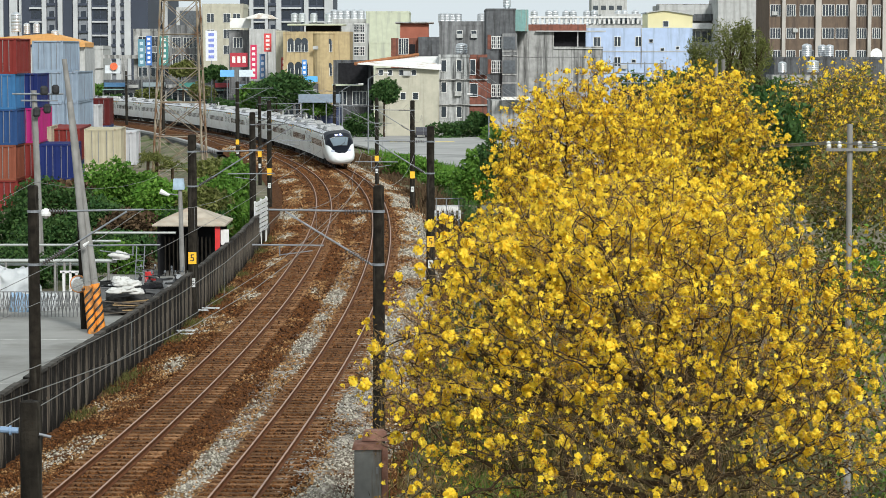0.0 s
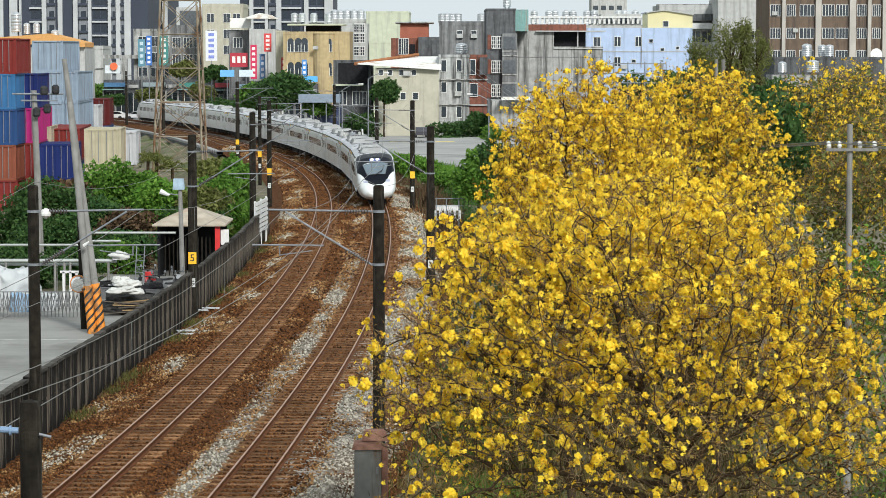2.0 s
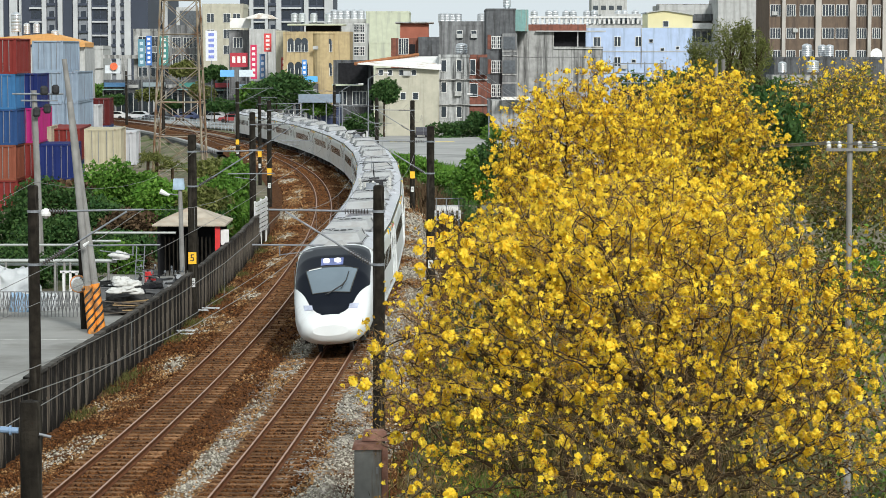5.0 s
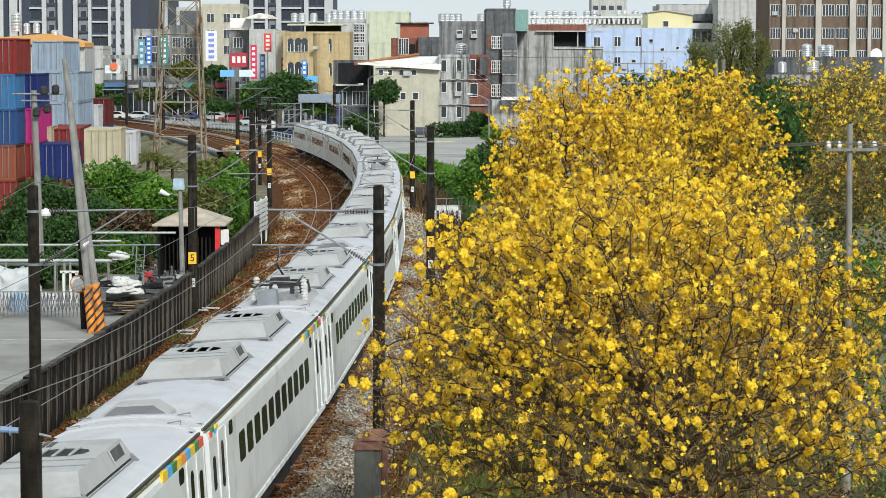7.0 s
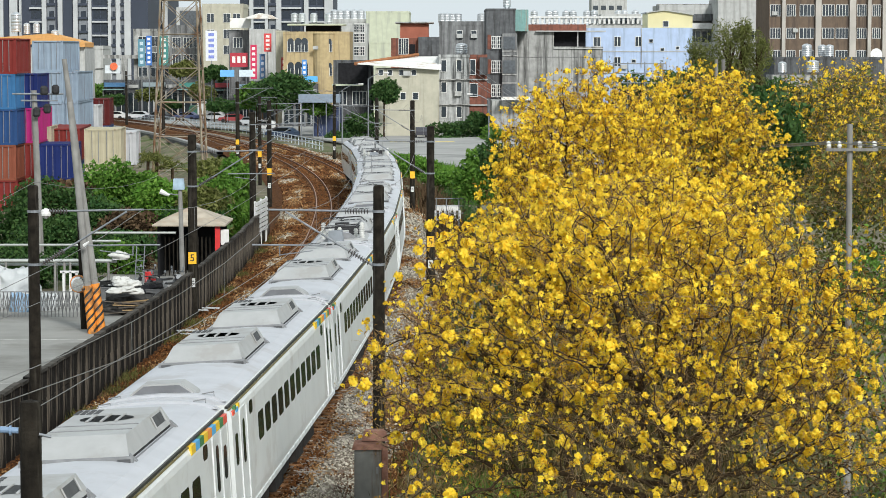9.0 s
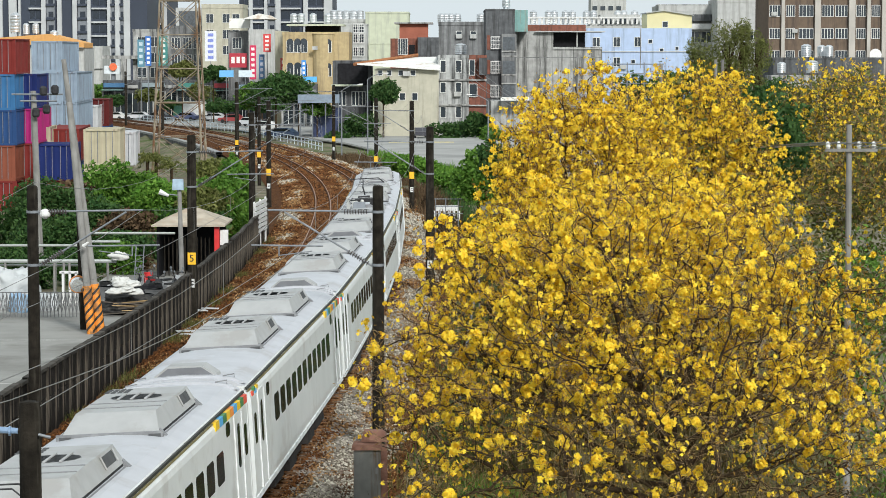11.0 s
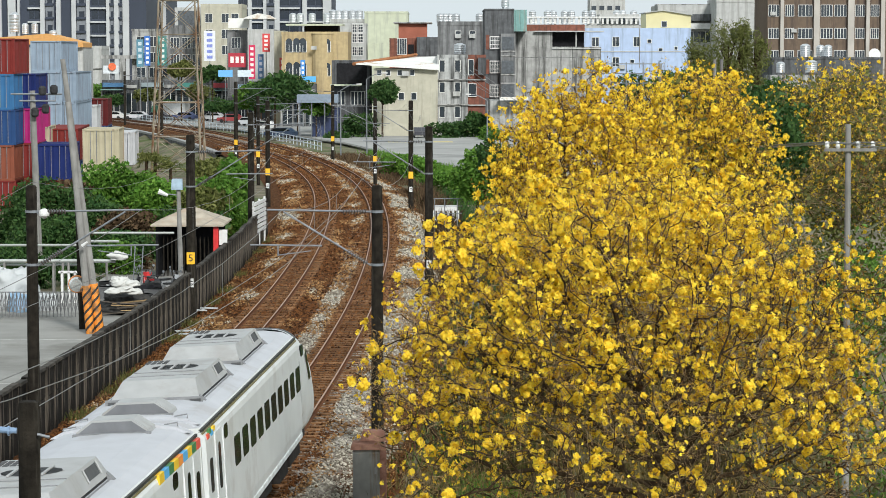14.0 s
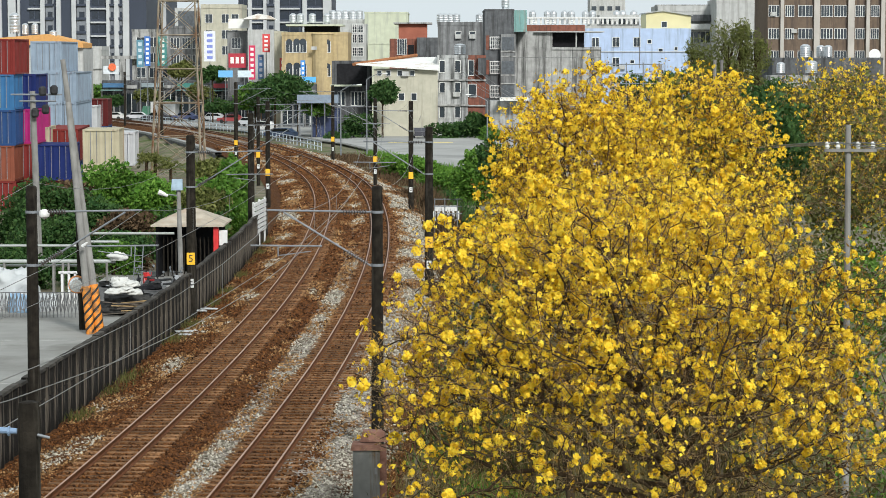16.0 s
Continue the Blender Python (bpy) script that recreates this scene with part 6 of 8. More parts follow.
def pantograph_gear(car, yc, raised):
    base = part("pantograph_base", Shape().prism([(-0.98, 3.46), (-0.85, 3.62), (0.85, 3.62), (0.98, 3.46)], yc - 1.5, yc + 1.5), M_AC, car, "grey roof frame with electrical gear")
    part("gear_cover", Shape().prism([(-0.62, 3.60), (-0.34, 3.82), (0.34, 3.82), (0.62, 3.60)], yc + 1.2, yc + 1.5), M_FEET, base)
    part("switch_box", Shape().box(-0.15, 0.42, yc + 1.75, yc + 2.3, 3.52, 3.98, 0.03), mat("gear_box_grey", (0.20, 0.22, 0.24), 0.6, vary=0.15), base, "blue-grey switch box")
    part("gear_case", Shape().box(-0.75, -0.2, yc - 1.3, yc - 0.5, 3.62, 3.95, 0.05), M_DARKM, base)
    for x, y, r, k in ((-0.82, yc + 1.35, 0.095, 7), (-0.55, yc + 0.75, 0.085, 4), (0.05, yc + 0.9, 0.085, 5), (-0.70, yc - 0.1, 0.085, 4), (0.50, yc - 0.2, 0.095, 5), (0.78, yc - 1.0, 0.10, 6), (0.25, yc - 1.1, 0.085, 4), (0.72, yc + 0.7, 0.085, 4)):
        prof = []
        for i in range(k):
            prof += [(r, 3.60 + i * 0.085), (r, 3.63 + i * 0.085), (r * 0.68, 3.65 + i * 0.085), (r * 0.68, 3.685 + i * 0.085)]
        part("insulator", Shape().lathe(prof, x, y, 12), M_INSW, base, "pale ribbed insulator")
    for sx in (-0.6, 0.6):
        part("gear_rail", Shape().rod((sx, yc - 1.2, 4.0), (sx, yc + 1.2, 4.0), 0.028), M_DARKM, base)
    for yy in (-0.6, 0.5):
        part("cross_tube", Shape().rod((-0.6, yc + yy, 4.0), (0.6, yc + yy, 4.0), 0.03), M_DARKM, base)
    part("busbar", Shape().tube([(-0.82, yc + 1.35, 4.28), (-0.55, yc + 0.75, 4.05), (0.05, yc + 0.9, 4.12), (0.72, yc + 0.7, 4.04)], 0.018), M_FEET, base)
    part("spring_case", Shape().box(-0.3, 0.3, yc - 0.3, yc + 0.2, 3.86, 4.14, 0.04), M_DARKM, base)
    top = 4.92 if raised else 4.32
    p = part("pantograph", Shape().rod((0, yc - 0.9, 4.16), (0, yc + 0.5, (top + 4.2) / 2), 0.032), M_DARKM, base, "dark folding pantograph arm")
    part("upper_arm", Shape().rod((0, yc + 0.5, (top + 4.2) / 2), (0, yc - 0.3, top), 0.024), M_DARKM, base)
    for d in (-0.2, 0.2):
        part("pan_strip", Shape().tube([(-0.95, yc - 0.3 + d, top - 0.22), (-0.7, yc - 0.3 + d, top), (0.7, yc - 0.3 + d, top), (0.95, yc - 0.3 + d, top - 0.22)], 0.014, 6), M_DARKM, base)


def nose_section(q):
    """Half width, foot and roof heights, q metres behind the tip."""
    w = float(np.interp(q, (0, 0.12, 0.35, 0.8, 1.5, 2.4, 3.4, 4.6), (0.62, 0.84, 1.05, 1.22, 1.34, 1.41, 1.43, 1.43)))
    top = float(np.interp(q, (0, 0.12, 0.35, 0.8, 1.5, 2.3, 3.2, 4.2, 5.0), (1.16, 1.36, 1.55, 1.80, 2.35, 2.95, 3.34, 3.53, 3.575)))
    foot = float(np.interp(q, (0, 0.12, 0.35, 0.8, 2.5, 3.4, 4.0), (0.80, 0.60, 0.46, 0.40, 0.40, 0.50, FLOOR)))
    return w, foot, top


def nose_point(yf, q, th):
    """A point of the cab's skin: q metres behind the tip, th round from the crown."""
    w, foot, top = nose_section(q)
    e = float(np.interp(q, (0, 1.0, 3, 5), (2.2, 2.6, 3.4, 4.4)))
    c, d = math.cos(th), math.sin(th)
    return Vector((w * math.copysign(abs(d) ** (2 / e), d), yf - q, (foot + top) / 2 + (top - foot) / 2 * math.copysign(abs(c) ** (2 / e), c)))


def nose_angle(q, x=None, z=None):
    """The angle at which the skin reaches half width x, or height z."""
    w, foot, top = nose_section(q)
    e = float(np.interp(q, (0, 1.0, 3, 5), (2.2, 2.6, 3.4, 4.4)))
    if x is not None:
        return math.asin(min(1.0, x / w) ** (e / 2))
    k = max(-1.0, min(1.0, (z - (foot + top) / 2) / ((top - foot) / 2)))
    return math.acos(math.copysign(abs(k) ** (e / 2), k))


GLASS_LOW, GLASS_TOP, MASK_LOW, MASK_TOP = 1.30, 2.40, 0.30, 4.78


def nose(car, yf):
    """Rounded streamlined cab: white shell, black mask, windshield, lamps."""
    qs = sorted({0, 0.05, 0.12, 0.2, MASK_LOW, GLASS_LOW, GLASS_TOP, MASK_TOP, 4.5, 4.65, 5.0} | {round(0.38 + 0.1 * i, 2) for i in range(40)})
    ng, nk, ns = 8, 10, 26
    rows = []
    for q in qs:
        zb = float(np.interp(q, (0.3, 0.7, 1.2, 2.0, 3.0, 3.9, 4.78), (1.40, 1.46, 1.72, 2.20, 2.72, 3.10, 3.34)))
        tb = min(nose_angle(q, z=zb), nose_angle(q, x=float(np.interp(q, (0.3, 0.5, 0.9, 1.3, 1.8, 2.4), (0.30, 0.52, 0.76, 0.92, 1.18, 1.42)))))
        tb = max(tb, 0.25)
        tg = min(nose_angle(q, x=float(np.interp(q, (GLASS_LOW, GLASS_TOP), (0.66, 0.93)))), tb * 0.85)
        half = [tg * i / ng for i in range(ng + 1)] + [tg + (tb - tg) * i / nk for i in range(1, nk + 1)] + [tb + (math.pi - tb) * i / ns for i in range(1, ns + 1)]
        rows.append([nose_point(yf, q, -a) for a in half[:0:-1]] + [nose_point(yf, q, a) for a in half[:-1]])
    n = len(rows[0])
    mid = ng + nk + ns
    shells = {"nose_shell": Shape(), "front_mask": Shape(), "windshield": Shape()}
    keep = {}
    for j in range(len(qs) - 1):
        qm = (qs[j] + qs[j + 1]) / 2
        for i in range(n):
            off = abs(i + 0.5 - mid)
            name = "nose_shell"
            if MASK_LOW < qm < MASK_TOP and off < ng + nk:
                name = "windshield" if GLASS_LOW < qm < GLASS_TOP and off < ng else "front_mask"
            g = shells[name]
            idx = []
            for p in (rows[j][i], rows[j][(i + 1) % n], rows[j + 1][(i + 1) % n], rows[j + 1][i]):
                key = (name, round(p.x, 5), round(p.y, 5), round(p.z, 5))
                if key not in keep:
                    keep[key] = len(g.v)
                    g.v.append(tuple(p))
                idx.append(keep[key])
            if len(set(idx)) > 2:
                g.f.append(tuple(dict.fromkeys(idx)))
    g = shells["nose_shell"]
    k = len(g.v)
    g.v += [tuple(p) for p in rows[0]]
    g.f.append(tuple(range(k, k + n)))
    part("nose_shell", g, M_WHITE, car, smooth=True)
    part("front_mask", shells["front_mask"], M_MASK, car, "glossy black front mask", smooth=True)
    part("windshield", shells["windshield"], M_SHIELD, car, "sloping grey windshield", smooth=True)

    def on(x, q, out=0.02):
        p = nose_point(yf, q, math.copysign(nose_angle(q, x=abs(x)), x))
        return p + Vector((0, out * 0.6, out))
    frame_pts = [on(-0.66, GLASS_LOW), on(-0.80, 1.85), on(-0.93, GLASS_TOP), on(-0.45, GLASS_TOP), on(0, GLASS_TOP), on(0.45, GLASS_TOP), on(0.93, GLASS_TOP), on(0.80, 1.85), on(0.66, GLASS_LOW), on(0, GLASS_LOW), on(-0.66, GLASS_LOW)]
    part("windshield_seal", Shape().tube(frame_pts, 0.02, 5), M_SEAL, car)
    wiper = part("wiper", Shape().tube([on(0.12, 1.18, 0.05), on(-0.42, 1.55, 0.06), on(-0.52, 1.72, 0.06)], 0.024, 5), M_BLACKP, car)
    part("wiper_blade", Shape().tube([on(-0.36, 1.40, 0.05), on(-0.52, 1.72, 0.05), on(-0.62, 2.12, 0.05)], 0.016, 5), M_BLACKP, wiper)
    part("wiper_link", Shape().tube([on(0.2, 1.16, 0.05), on(-0.25, 1.40, 0.06), on(-0.46, 1.62, 0.06)], 0.014, 5), M_BLACKP, wiper)
    part("number_bar", Shape().quad(on(0.82, 2.30, 0.02), on(0.36, 2.30, 0.02), on(0.36, 2.37, 0.02), on(0.82, 2.37, 0.02)), M_PLATE_W, car, "small white bar on the glass")
    hs = part("lamp_housing", Shape().quad(on(-0.40, 2.52, 0.012), on(0.40, 2.52, 0.012), on(0.40, 3.0, 0.012), on(-0.40, 3.0, 0.012)), mat("lamp_glass", (0.10, 0.13, 0.30), 0.15), car, "blue-tinted lamp panel")
    for x in (-0.20, 0.20):
        a = on(x, 2.78, 0.014)
        part("headlight", Shape().rod(a, a + Vector((0, 0.022, 0.05)), 0.12, n=16), M_LAMP, hs, "bright white headlight")
    for sx in (-1, 1):
        part("marker_light", Shape().quad(on(sx * 0.62, 0.62), on(sx * 0.93, 0.78), on(sx * 0.98, 1.02), on(sx * 0.66, 0.86)), mat("marker_glass", (0.42, 0.45, 0.55), 0.15), car, "clear marker lamp")
        part("cab_side_window", Shape().quad((sx * 1.430, yf - 2.75, 2.02), (sx * 1.437, yf - 3.25, 2.02), (sx * 1.437, yf - 3.75, 2.75), (sx * 1.437, yf - 3.55, 2.86)), M_WIN, car)


def train_car(front=False, rear=False, gear="cover", raised=False, back=False):
    """One coach, y forward, origin on the rails at mid length."""
    c = thing("train_car", "white express train coach with dark windows and grey roof units", "train", "coaches of the express train")
    y0, y1 = -CAR / 2 + 0.22, CAR / 2 - 0.22
    ya, yb = (y0 + 4.98 if rear else y0), (y1 - 4.98 if front else y1)
    walls, roof = Shape(), Shape()
    walls.prism([p for p in BODY if p[1] < 3.37][:5] + [p for p in BODY if p[1] < 3.37][5:], ya, yb)
    part("car_body", walls, M_WHITE, c)
    roof.prism([p for p in BODY if p[1] >= 3.3], ya, yb)
    part("roof", roof, M_ROOF, c)
    for sx in (-1, 1):
        part("gutter", Shape().box(min(sx * 1.31, sx * 1.37), max(sx * 1.31, sx * 1.37), ya, yb, 3.275, 3.33), M_SEAL, c)
        part("gutter_trim", Shape().box(min(sx * 1.34, sx * 1.392), max(sx * 1.34, sx * 1.392), ya, yb, 3.235, 3.262), M_GOLD, c)
    n = 10 if (front or rear) else 11
    start = (-n * 1.2 / 2) + (-0.9 if front else 0) + (0.9 if rear else 0)
    for sx in (-1, 1):
        for i in range(n):
            g = Shape()
            pane(g, sx, start + i * 1.2, start + i * 1.2 + 0.82, 2.02, 2.63, 0.01)
            part("window", g, M_WIN, c)
        for yd in ([] if front else [y1 - 2.1]) + ([] if rear else [y0 + 1.0]) + ([y0 + 1.0] if rear and False else []):
            door = Shape()
            pane(door, sx, yd, yd + 0.95, 1.0, 3.1, 0.012)
            d = part("door", door, M_WHITE, c)
            slit = Shape()
            pane(slit, sx, yd + 0.36, yd + 0.62, 1.95, 2.85, 0.016)
            part("door_window", slit, M_WIN, d)
            jamb = Shape()
            for yy in (yd - 0.06, yd + 0.95):
                jamb.box(min(sx * 1.40, sx * 1.452), max(sx * 1.40, sx * 1.452), yy, yy + 0.06, 1.0, 3.05)
            part("door_jamb", jamb, M_GREYG, d)
        for yq in (start - 1.0, start + n * 1.2 + 0.4):
            sq = Shape()
            pane(sq, sx, yq, yq + 0.5, 2.78, 3.06)
            part("display", sq, M_WIN, c)
        for yq in ([] if front else [y1 - 0.75]) + ([] if rear else [y0 + 0.35]):
            sl = Shape()
            pane(sl, sx, yq, yq + 0.36, 2.05, 2.7)
            part("slit_window", sl, M_WIN, c)
        if not rear:
            for k, hue in enumerate((0, 2, 1, 3, 4, 1, 2, 3, 1)):
                yq = y0 + 0.10 + 0.46 * k
                part("colour_square", Shape().box(min(sx * 1.30, sx * 1.438), max(sx * 1.30, sx * 1.430), yq, yq + 0.45, 3.10, 3.268), SQUARES[hue], c)
        if not front:
            for k, (hue, zq) in enumerate(((0, 3.10), (2, 3.17), (3, 3.10), (1, 3.15))):
                yq = y1 - 0.5 - 0.24 * k
                part("colour_square", Shape().box(min(sx * 1.30, sx * 1.438), max(sx * 1.30, sx * 1.430), yq, yq + 0.23, zq, zq + 0.09), SQUARES[hue], c)
        part("sole_bar", Shape().box(min(sx * 1.36, sx * 1.425), max(sx * 1.36, sx * 1.425), ya + 0.1, yb - 0.1, FLOOR - 0.09, FLOOR + 0.02), M_GREYG, c)
    under = Shape()
    for yy, ln, ww in ((-4.6, 2.2, 1.25), (-1.9, 1.6, 1.3), (0.3, 1.4, 1.2), (2.3, 1.5, 1.3), (4.4, 1.8, 1.2)):
        under.box(-ww, ww, yy - ln / 2, yy + ln / 2, 0.34, FLOOR)
    under.box(-1.1, 1.1, ya, yb, 0.7, FLOOR)
    part("underframe", under, M_UNDER, c)
    for yy in (-7.0, 7.0):
        b = part("bogie", Shape().box(-1.06, -0.9, yy - 1.5, yy + 1.5, 0.38, 0.62).box(0.9, 1.06, yy - 1.5, yy + 1.5, 0.38, 0.62).box(-0.95, 0.95, yy - 0.3, yy + 0.3, 0.4, 0.72)
                 .box(-1.14, -0.98, yy - 0.35, yy + 0.35, 0.5, 0.85).box(0.98, 1.14, yy - 0.35, yy + 0.35, 0.5, 0.85), M_UNDER, c)
        for wy in (-1.05, 1.05):
            for wx in (-0.55, 0.55):
                part("wheel", Shape().rod((wx - 0.06, yy + wy, 0.43), (wx + 0.06, yy + wy, 0.43), 0.43, n=20), M_DARKM, b)
    for ye, on in ((y1 - 0.3, not front), (y0 + 0.3, not rear)):
        if on:
            part("roof_lip", Shape().prism([(x * 1.0, z + (0.05 if z > 3.2 else 0)) for x, z in BODY if z >= 3.3], ye - 0.12, ye + 0.12), M_ROOF, c)
            for sx in (-0.95, 0.95):
                part("grab_loop", Shape().tube([(sx - 0.12, ye, 3.48), (sx - 0.12, ye, 3.60), (sx + 0.12, ye, 3.57), (sx + 0.12, ye, 3.42)], 0.015, 5), M_FEET, c)
    if not front:
        part("gangway", Shape().box(-0.75, 0.75, y1 - 0.02, y1 + 0.24, 0.95, 3.25), M_DARKM, c, "dark folded gangway")
        part("end_frame", Shape().prism([(x * 1.005, z - (0.012 if z > 3.2 else 0)) for x, z in BODY], y1 - 0.14, y1 - 0.02), M_WHITE, c)
    if not rear:
        part("gangway", Shape().box(-0.75, 0.75, y0 - 0.24, y0 + 0.02, 0.95, 3.25), M_DARKM, c)
        part("end_frame", Shape().prism([(x * 1.005, z - (0.012 if z > 3.2 else 0)) for x, z in BODY], y0 + 0.02, y0 + 0.14), M_WHITE, c)
    if front:
        nose(c, y1 + 0.1)
        roof_unit(c, 2.6, 4.1)
        roof_unit(c, -4.1, 4.1)
        part("roof_fairing", Shape().prism([(-0.5, 3.5), (-0.25, 3.74), (0.25, 3.74), (0.5, 3.5)], 4.95, 5.35), M_AC, c)
    elif rear:
        roof_unit(c, 5.2, 4.1)
        roof_unit(c, -0.6, 4.1)
        roof_cover(c, 9.0)
    elif back:
        roof_unit(c, 5.0, 4.1)
        if gear == "panto":
            roof_unit(c, -1.5, 4.1)
            roof_cover(c, 9.3)
            pantograph_gear(c, -8.5, raised)
        else:
            roof_unit(c, -2.4, 4.1)
            roof_cover(c, -9.4)
    else:
        roof_unit(c, 2.3, 4.1)
        roof_unit(c, -5.0, 4.1)
        if gear == "panto":
            pantograph_gear(c, 7.2, raised)
        else:
            roof_cover(c, 9.45)
    return c


def rear_cab(c):
    """The same streamlined cab at the far end: turned about."""
    before = set(c.children)
    nose(c, CAR / 2 - 0.12)
    for o in list(c.children):
        if o not in before:
            o.matrix_basis = Matrix.Rotation(math.pi, 4, "Z")


CARS = []
plain = None
for i in range(12):
    if i == 0:
        c = train_car(front=True)
    elif i == 11:
        c = train_car(rear=True)
        rear_cab(c)
    elif i in (2, 6):
        c = train_car(gear="panto", raised=i == 2)
    elif i == 9:
        c = train_car(gear="panto", raised=True, back=True)
    elif i == 10:
        c = train_car(back=True)
    elif plain is None:
        c = plain = train_car()
    else:
        c = copy_thing(plain, Matrix.Identity(4))
    CARS.append(c)
tagged(CARS[0], label="leading express train coach with black front mask and lit headlights")
tagged(CARS[11], label="last express train coach with streamlined rear cab")


# ---- container yard, bank and yard clutter ----
def container_mesh_set(color, name):
    m = mat("container_" + name, color, 0.7, vary=0.12, scale=0.8, dirt=(color[0] * 0.5 + 0.05, color[1] * 0.45 + 0.03, color[2] * 0.45 + 0.02), dirt_amt=0.3, streak=True)
    return m


CONT_COL = {"red": (0.187, 0.029, 0.025), "maroon": (0.094, 0.016, 0.016), "blue": (0.025, 0.065, 0.173), "navy": (0.014, 0.025, 0.115), "magenta": (0.360, 0.022, 0.144), "greyblue": (0.259, 0.324, 0.396),
            "cream": (0.432, 0.389, 0.274), "brick": (0.230, 0.072, 0.043), "white": (0.475, 0.482, 0.490), "midblue": (0.043, 0.144, 0.302)}


def container(x, y, z, col, length=6.06, turn=0.0, sides=False):
    """A shipping container, its door end towards the railway camera."""
    m = container_mesh_set(CONT_COL[col], col)
    c = thing("shipping_container", col + " corrugated steel shipping container in a stack", "shipping container", "stacked shipping containers", at=pose(x, y, z, 0, 0, turn))
    w, h = 1.22, 2.59
    g = Shape()
    n = 40 if length > 7 else 22
    for sx in (-1, 1):
        k = len(g.v)
        for i in range(n * 2 + 1):
            yy = length * i / (n * 2)
            off = w - (0.0 if (i // 1) % 4 in (0, 1) else 0.045)
            g.v += [(sx * off, yy, 0.15), (sx * off, yy, h - 0.1)]
        g.f += [(k + 2 * i, k + 2 * i + 2, k + 2 * i + 3, k + 2 * i + 1) for i in range(n * 2)]
    k = len(g.v)
    nn = 26
    for i in range(nn + 1):
        xx = -w + 2 * w * i / nn
        yy = 0.06 if i % 4 in (0, 1) else 0.10
        g.v += [(xx, yy, 0.15), (xx, yy, h - 0.1)]
    g.f += [(k + 2 * i, k + 2 * i + 2, k + 2 * i + 3, k + 2 * i + 1) for i in range(nn)]
    g.box(-w + 0.02, w - 0.02, 0.1, length - 0.1, h - 0.08, h - 0.03)
    g.box(-w + 0.02, w - 0.02, length - 0.15, length - 0.1, 0.1, h - 0.1)
    part("shell", g, m, c)
    f = Shape()
    for sx in (-1, 1):
        for yy in (0, length - 0.15):
            f.box(sx * w - 0.08, sx * w + 0.08, yy, yy + 0.15, 0, h)
        f.box(sx * w - 0.05, sx * w + 0.05, 0.1, length, h - 0.1, h).box(sx * w - 0.05, sx * w + 0.05, 0.1, length, 0.02, 0.16)
    f.box(-w, w, 0, 0.14, h - 0.12, h).box(-w, w, 0, 0.14, 0.0, 0.16)
    part("frame", f, m, c)
    for xx in (-0.75, -0.3, 0.3, 0.75):
        part("lock_bar", Shape().rod((xx, 0.02, 0.12), (xx, 0.02, h - 0.12), 0.025, n=6), M_GALV, c)
    return c


GZ = -0.55
for x, y, lev in ((-32.54, 178, ("red", "brick", "blue", "midblue", "red")), (-31.58, 182, ("brick", "red", "magenta", "navy")), (-35.19, 178, ("blue", "red", "navy", "blue", "maroon"))):
    for i, col in enumerate(lev):
        container(x + 0.05 * (-1) ** i, y + 0.06 * i, GZ - 0.9 + i * 2.6, col, 6.06, random.uniform(-1, 1))
for x, y, z0, lev in ((-33.28, 205, -1.5, ("white", "red", "greyblue", "greyblue", "greyblue")), (-32.30, 206.5, -1.5, ("navy", "cream", "greyblue", "greyblue"))):
    for i, col in enumerate(lev):
        container(x, y + 0.05 * i, z0 + i * 2.6, col, 12.19, 2.0)
for x, y, z, col, L in ((-27.96, 176, 1.31, "navy", 6.06), (-27.96, 176.2, 1.31 - 2.6, "red", 6.06), (-24.37, 174, 2.47, "cream", 6.06), (-24.37, 174.1, 2.47 - 2.6, "cream", 6.06), (-29.70, 190, 1.99, "red", 12.19), (-29.70, 190, 1.99 - 2.6, "blue", 12.19), (-31.32, 186, 2.26, "cream", 6.06), (-31.32, 186, 2.26 - 2.6, "red", 6.06),
                        (-33.51, 235, 3.47, "maroon", 6.06), (-33.18, 225, 3.03, "white", 6.06), (-33.51, 235, 3.47 - 2.6, "blue", 6.06), (-33.18, 225, 3.03 - 2.6, "brick", 6.06), (-25.28, 190, 1.73, "white", 6.06)):
    container(x, y, z, col, L, 4.0)

M_CPOLE = mat("weathered_concrete_pole", (0.24, 0.235, 0.22), 0.9, vary=0.2, scale=2, streak=True, dirt=(0.15, 0.14, 0.13), dirt_amt=0.4)
M_HAZ = mat("orange_hazard_paint", (0.75, 0.26, 0.03), 0.6, vary=0.2, scale=4, dirt=(0.25, 0.12, 0.04), dirt_amt=0.4)


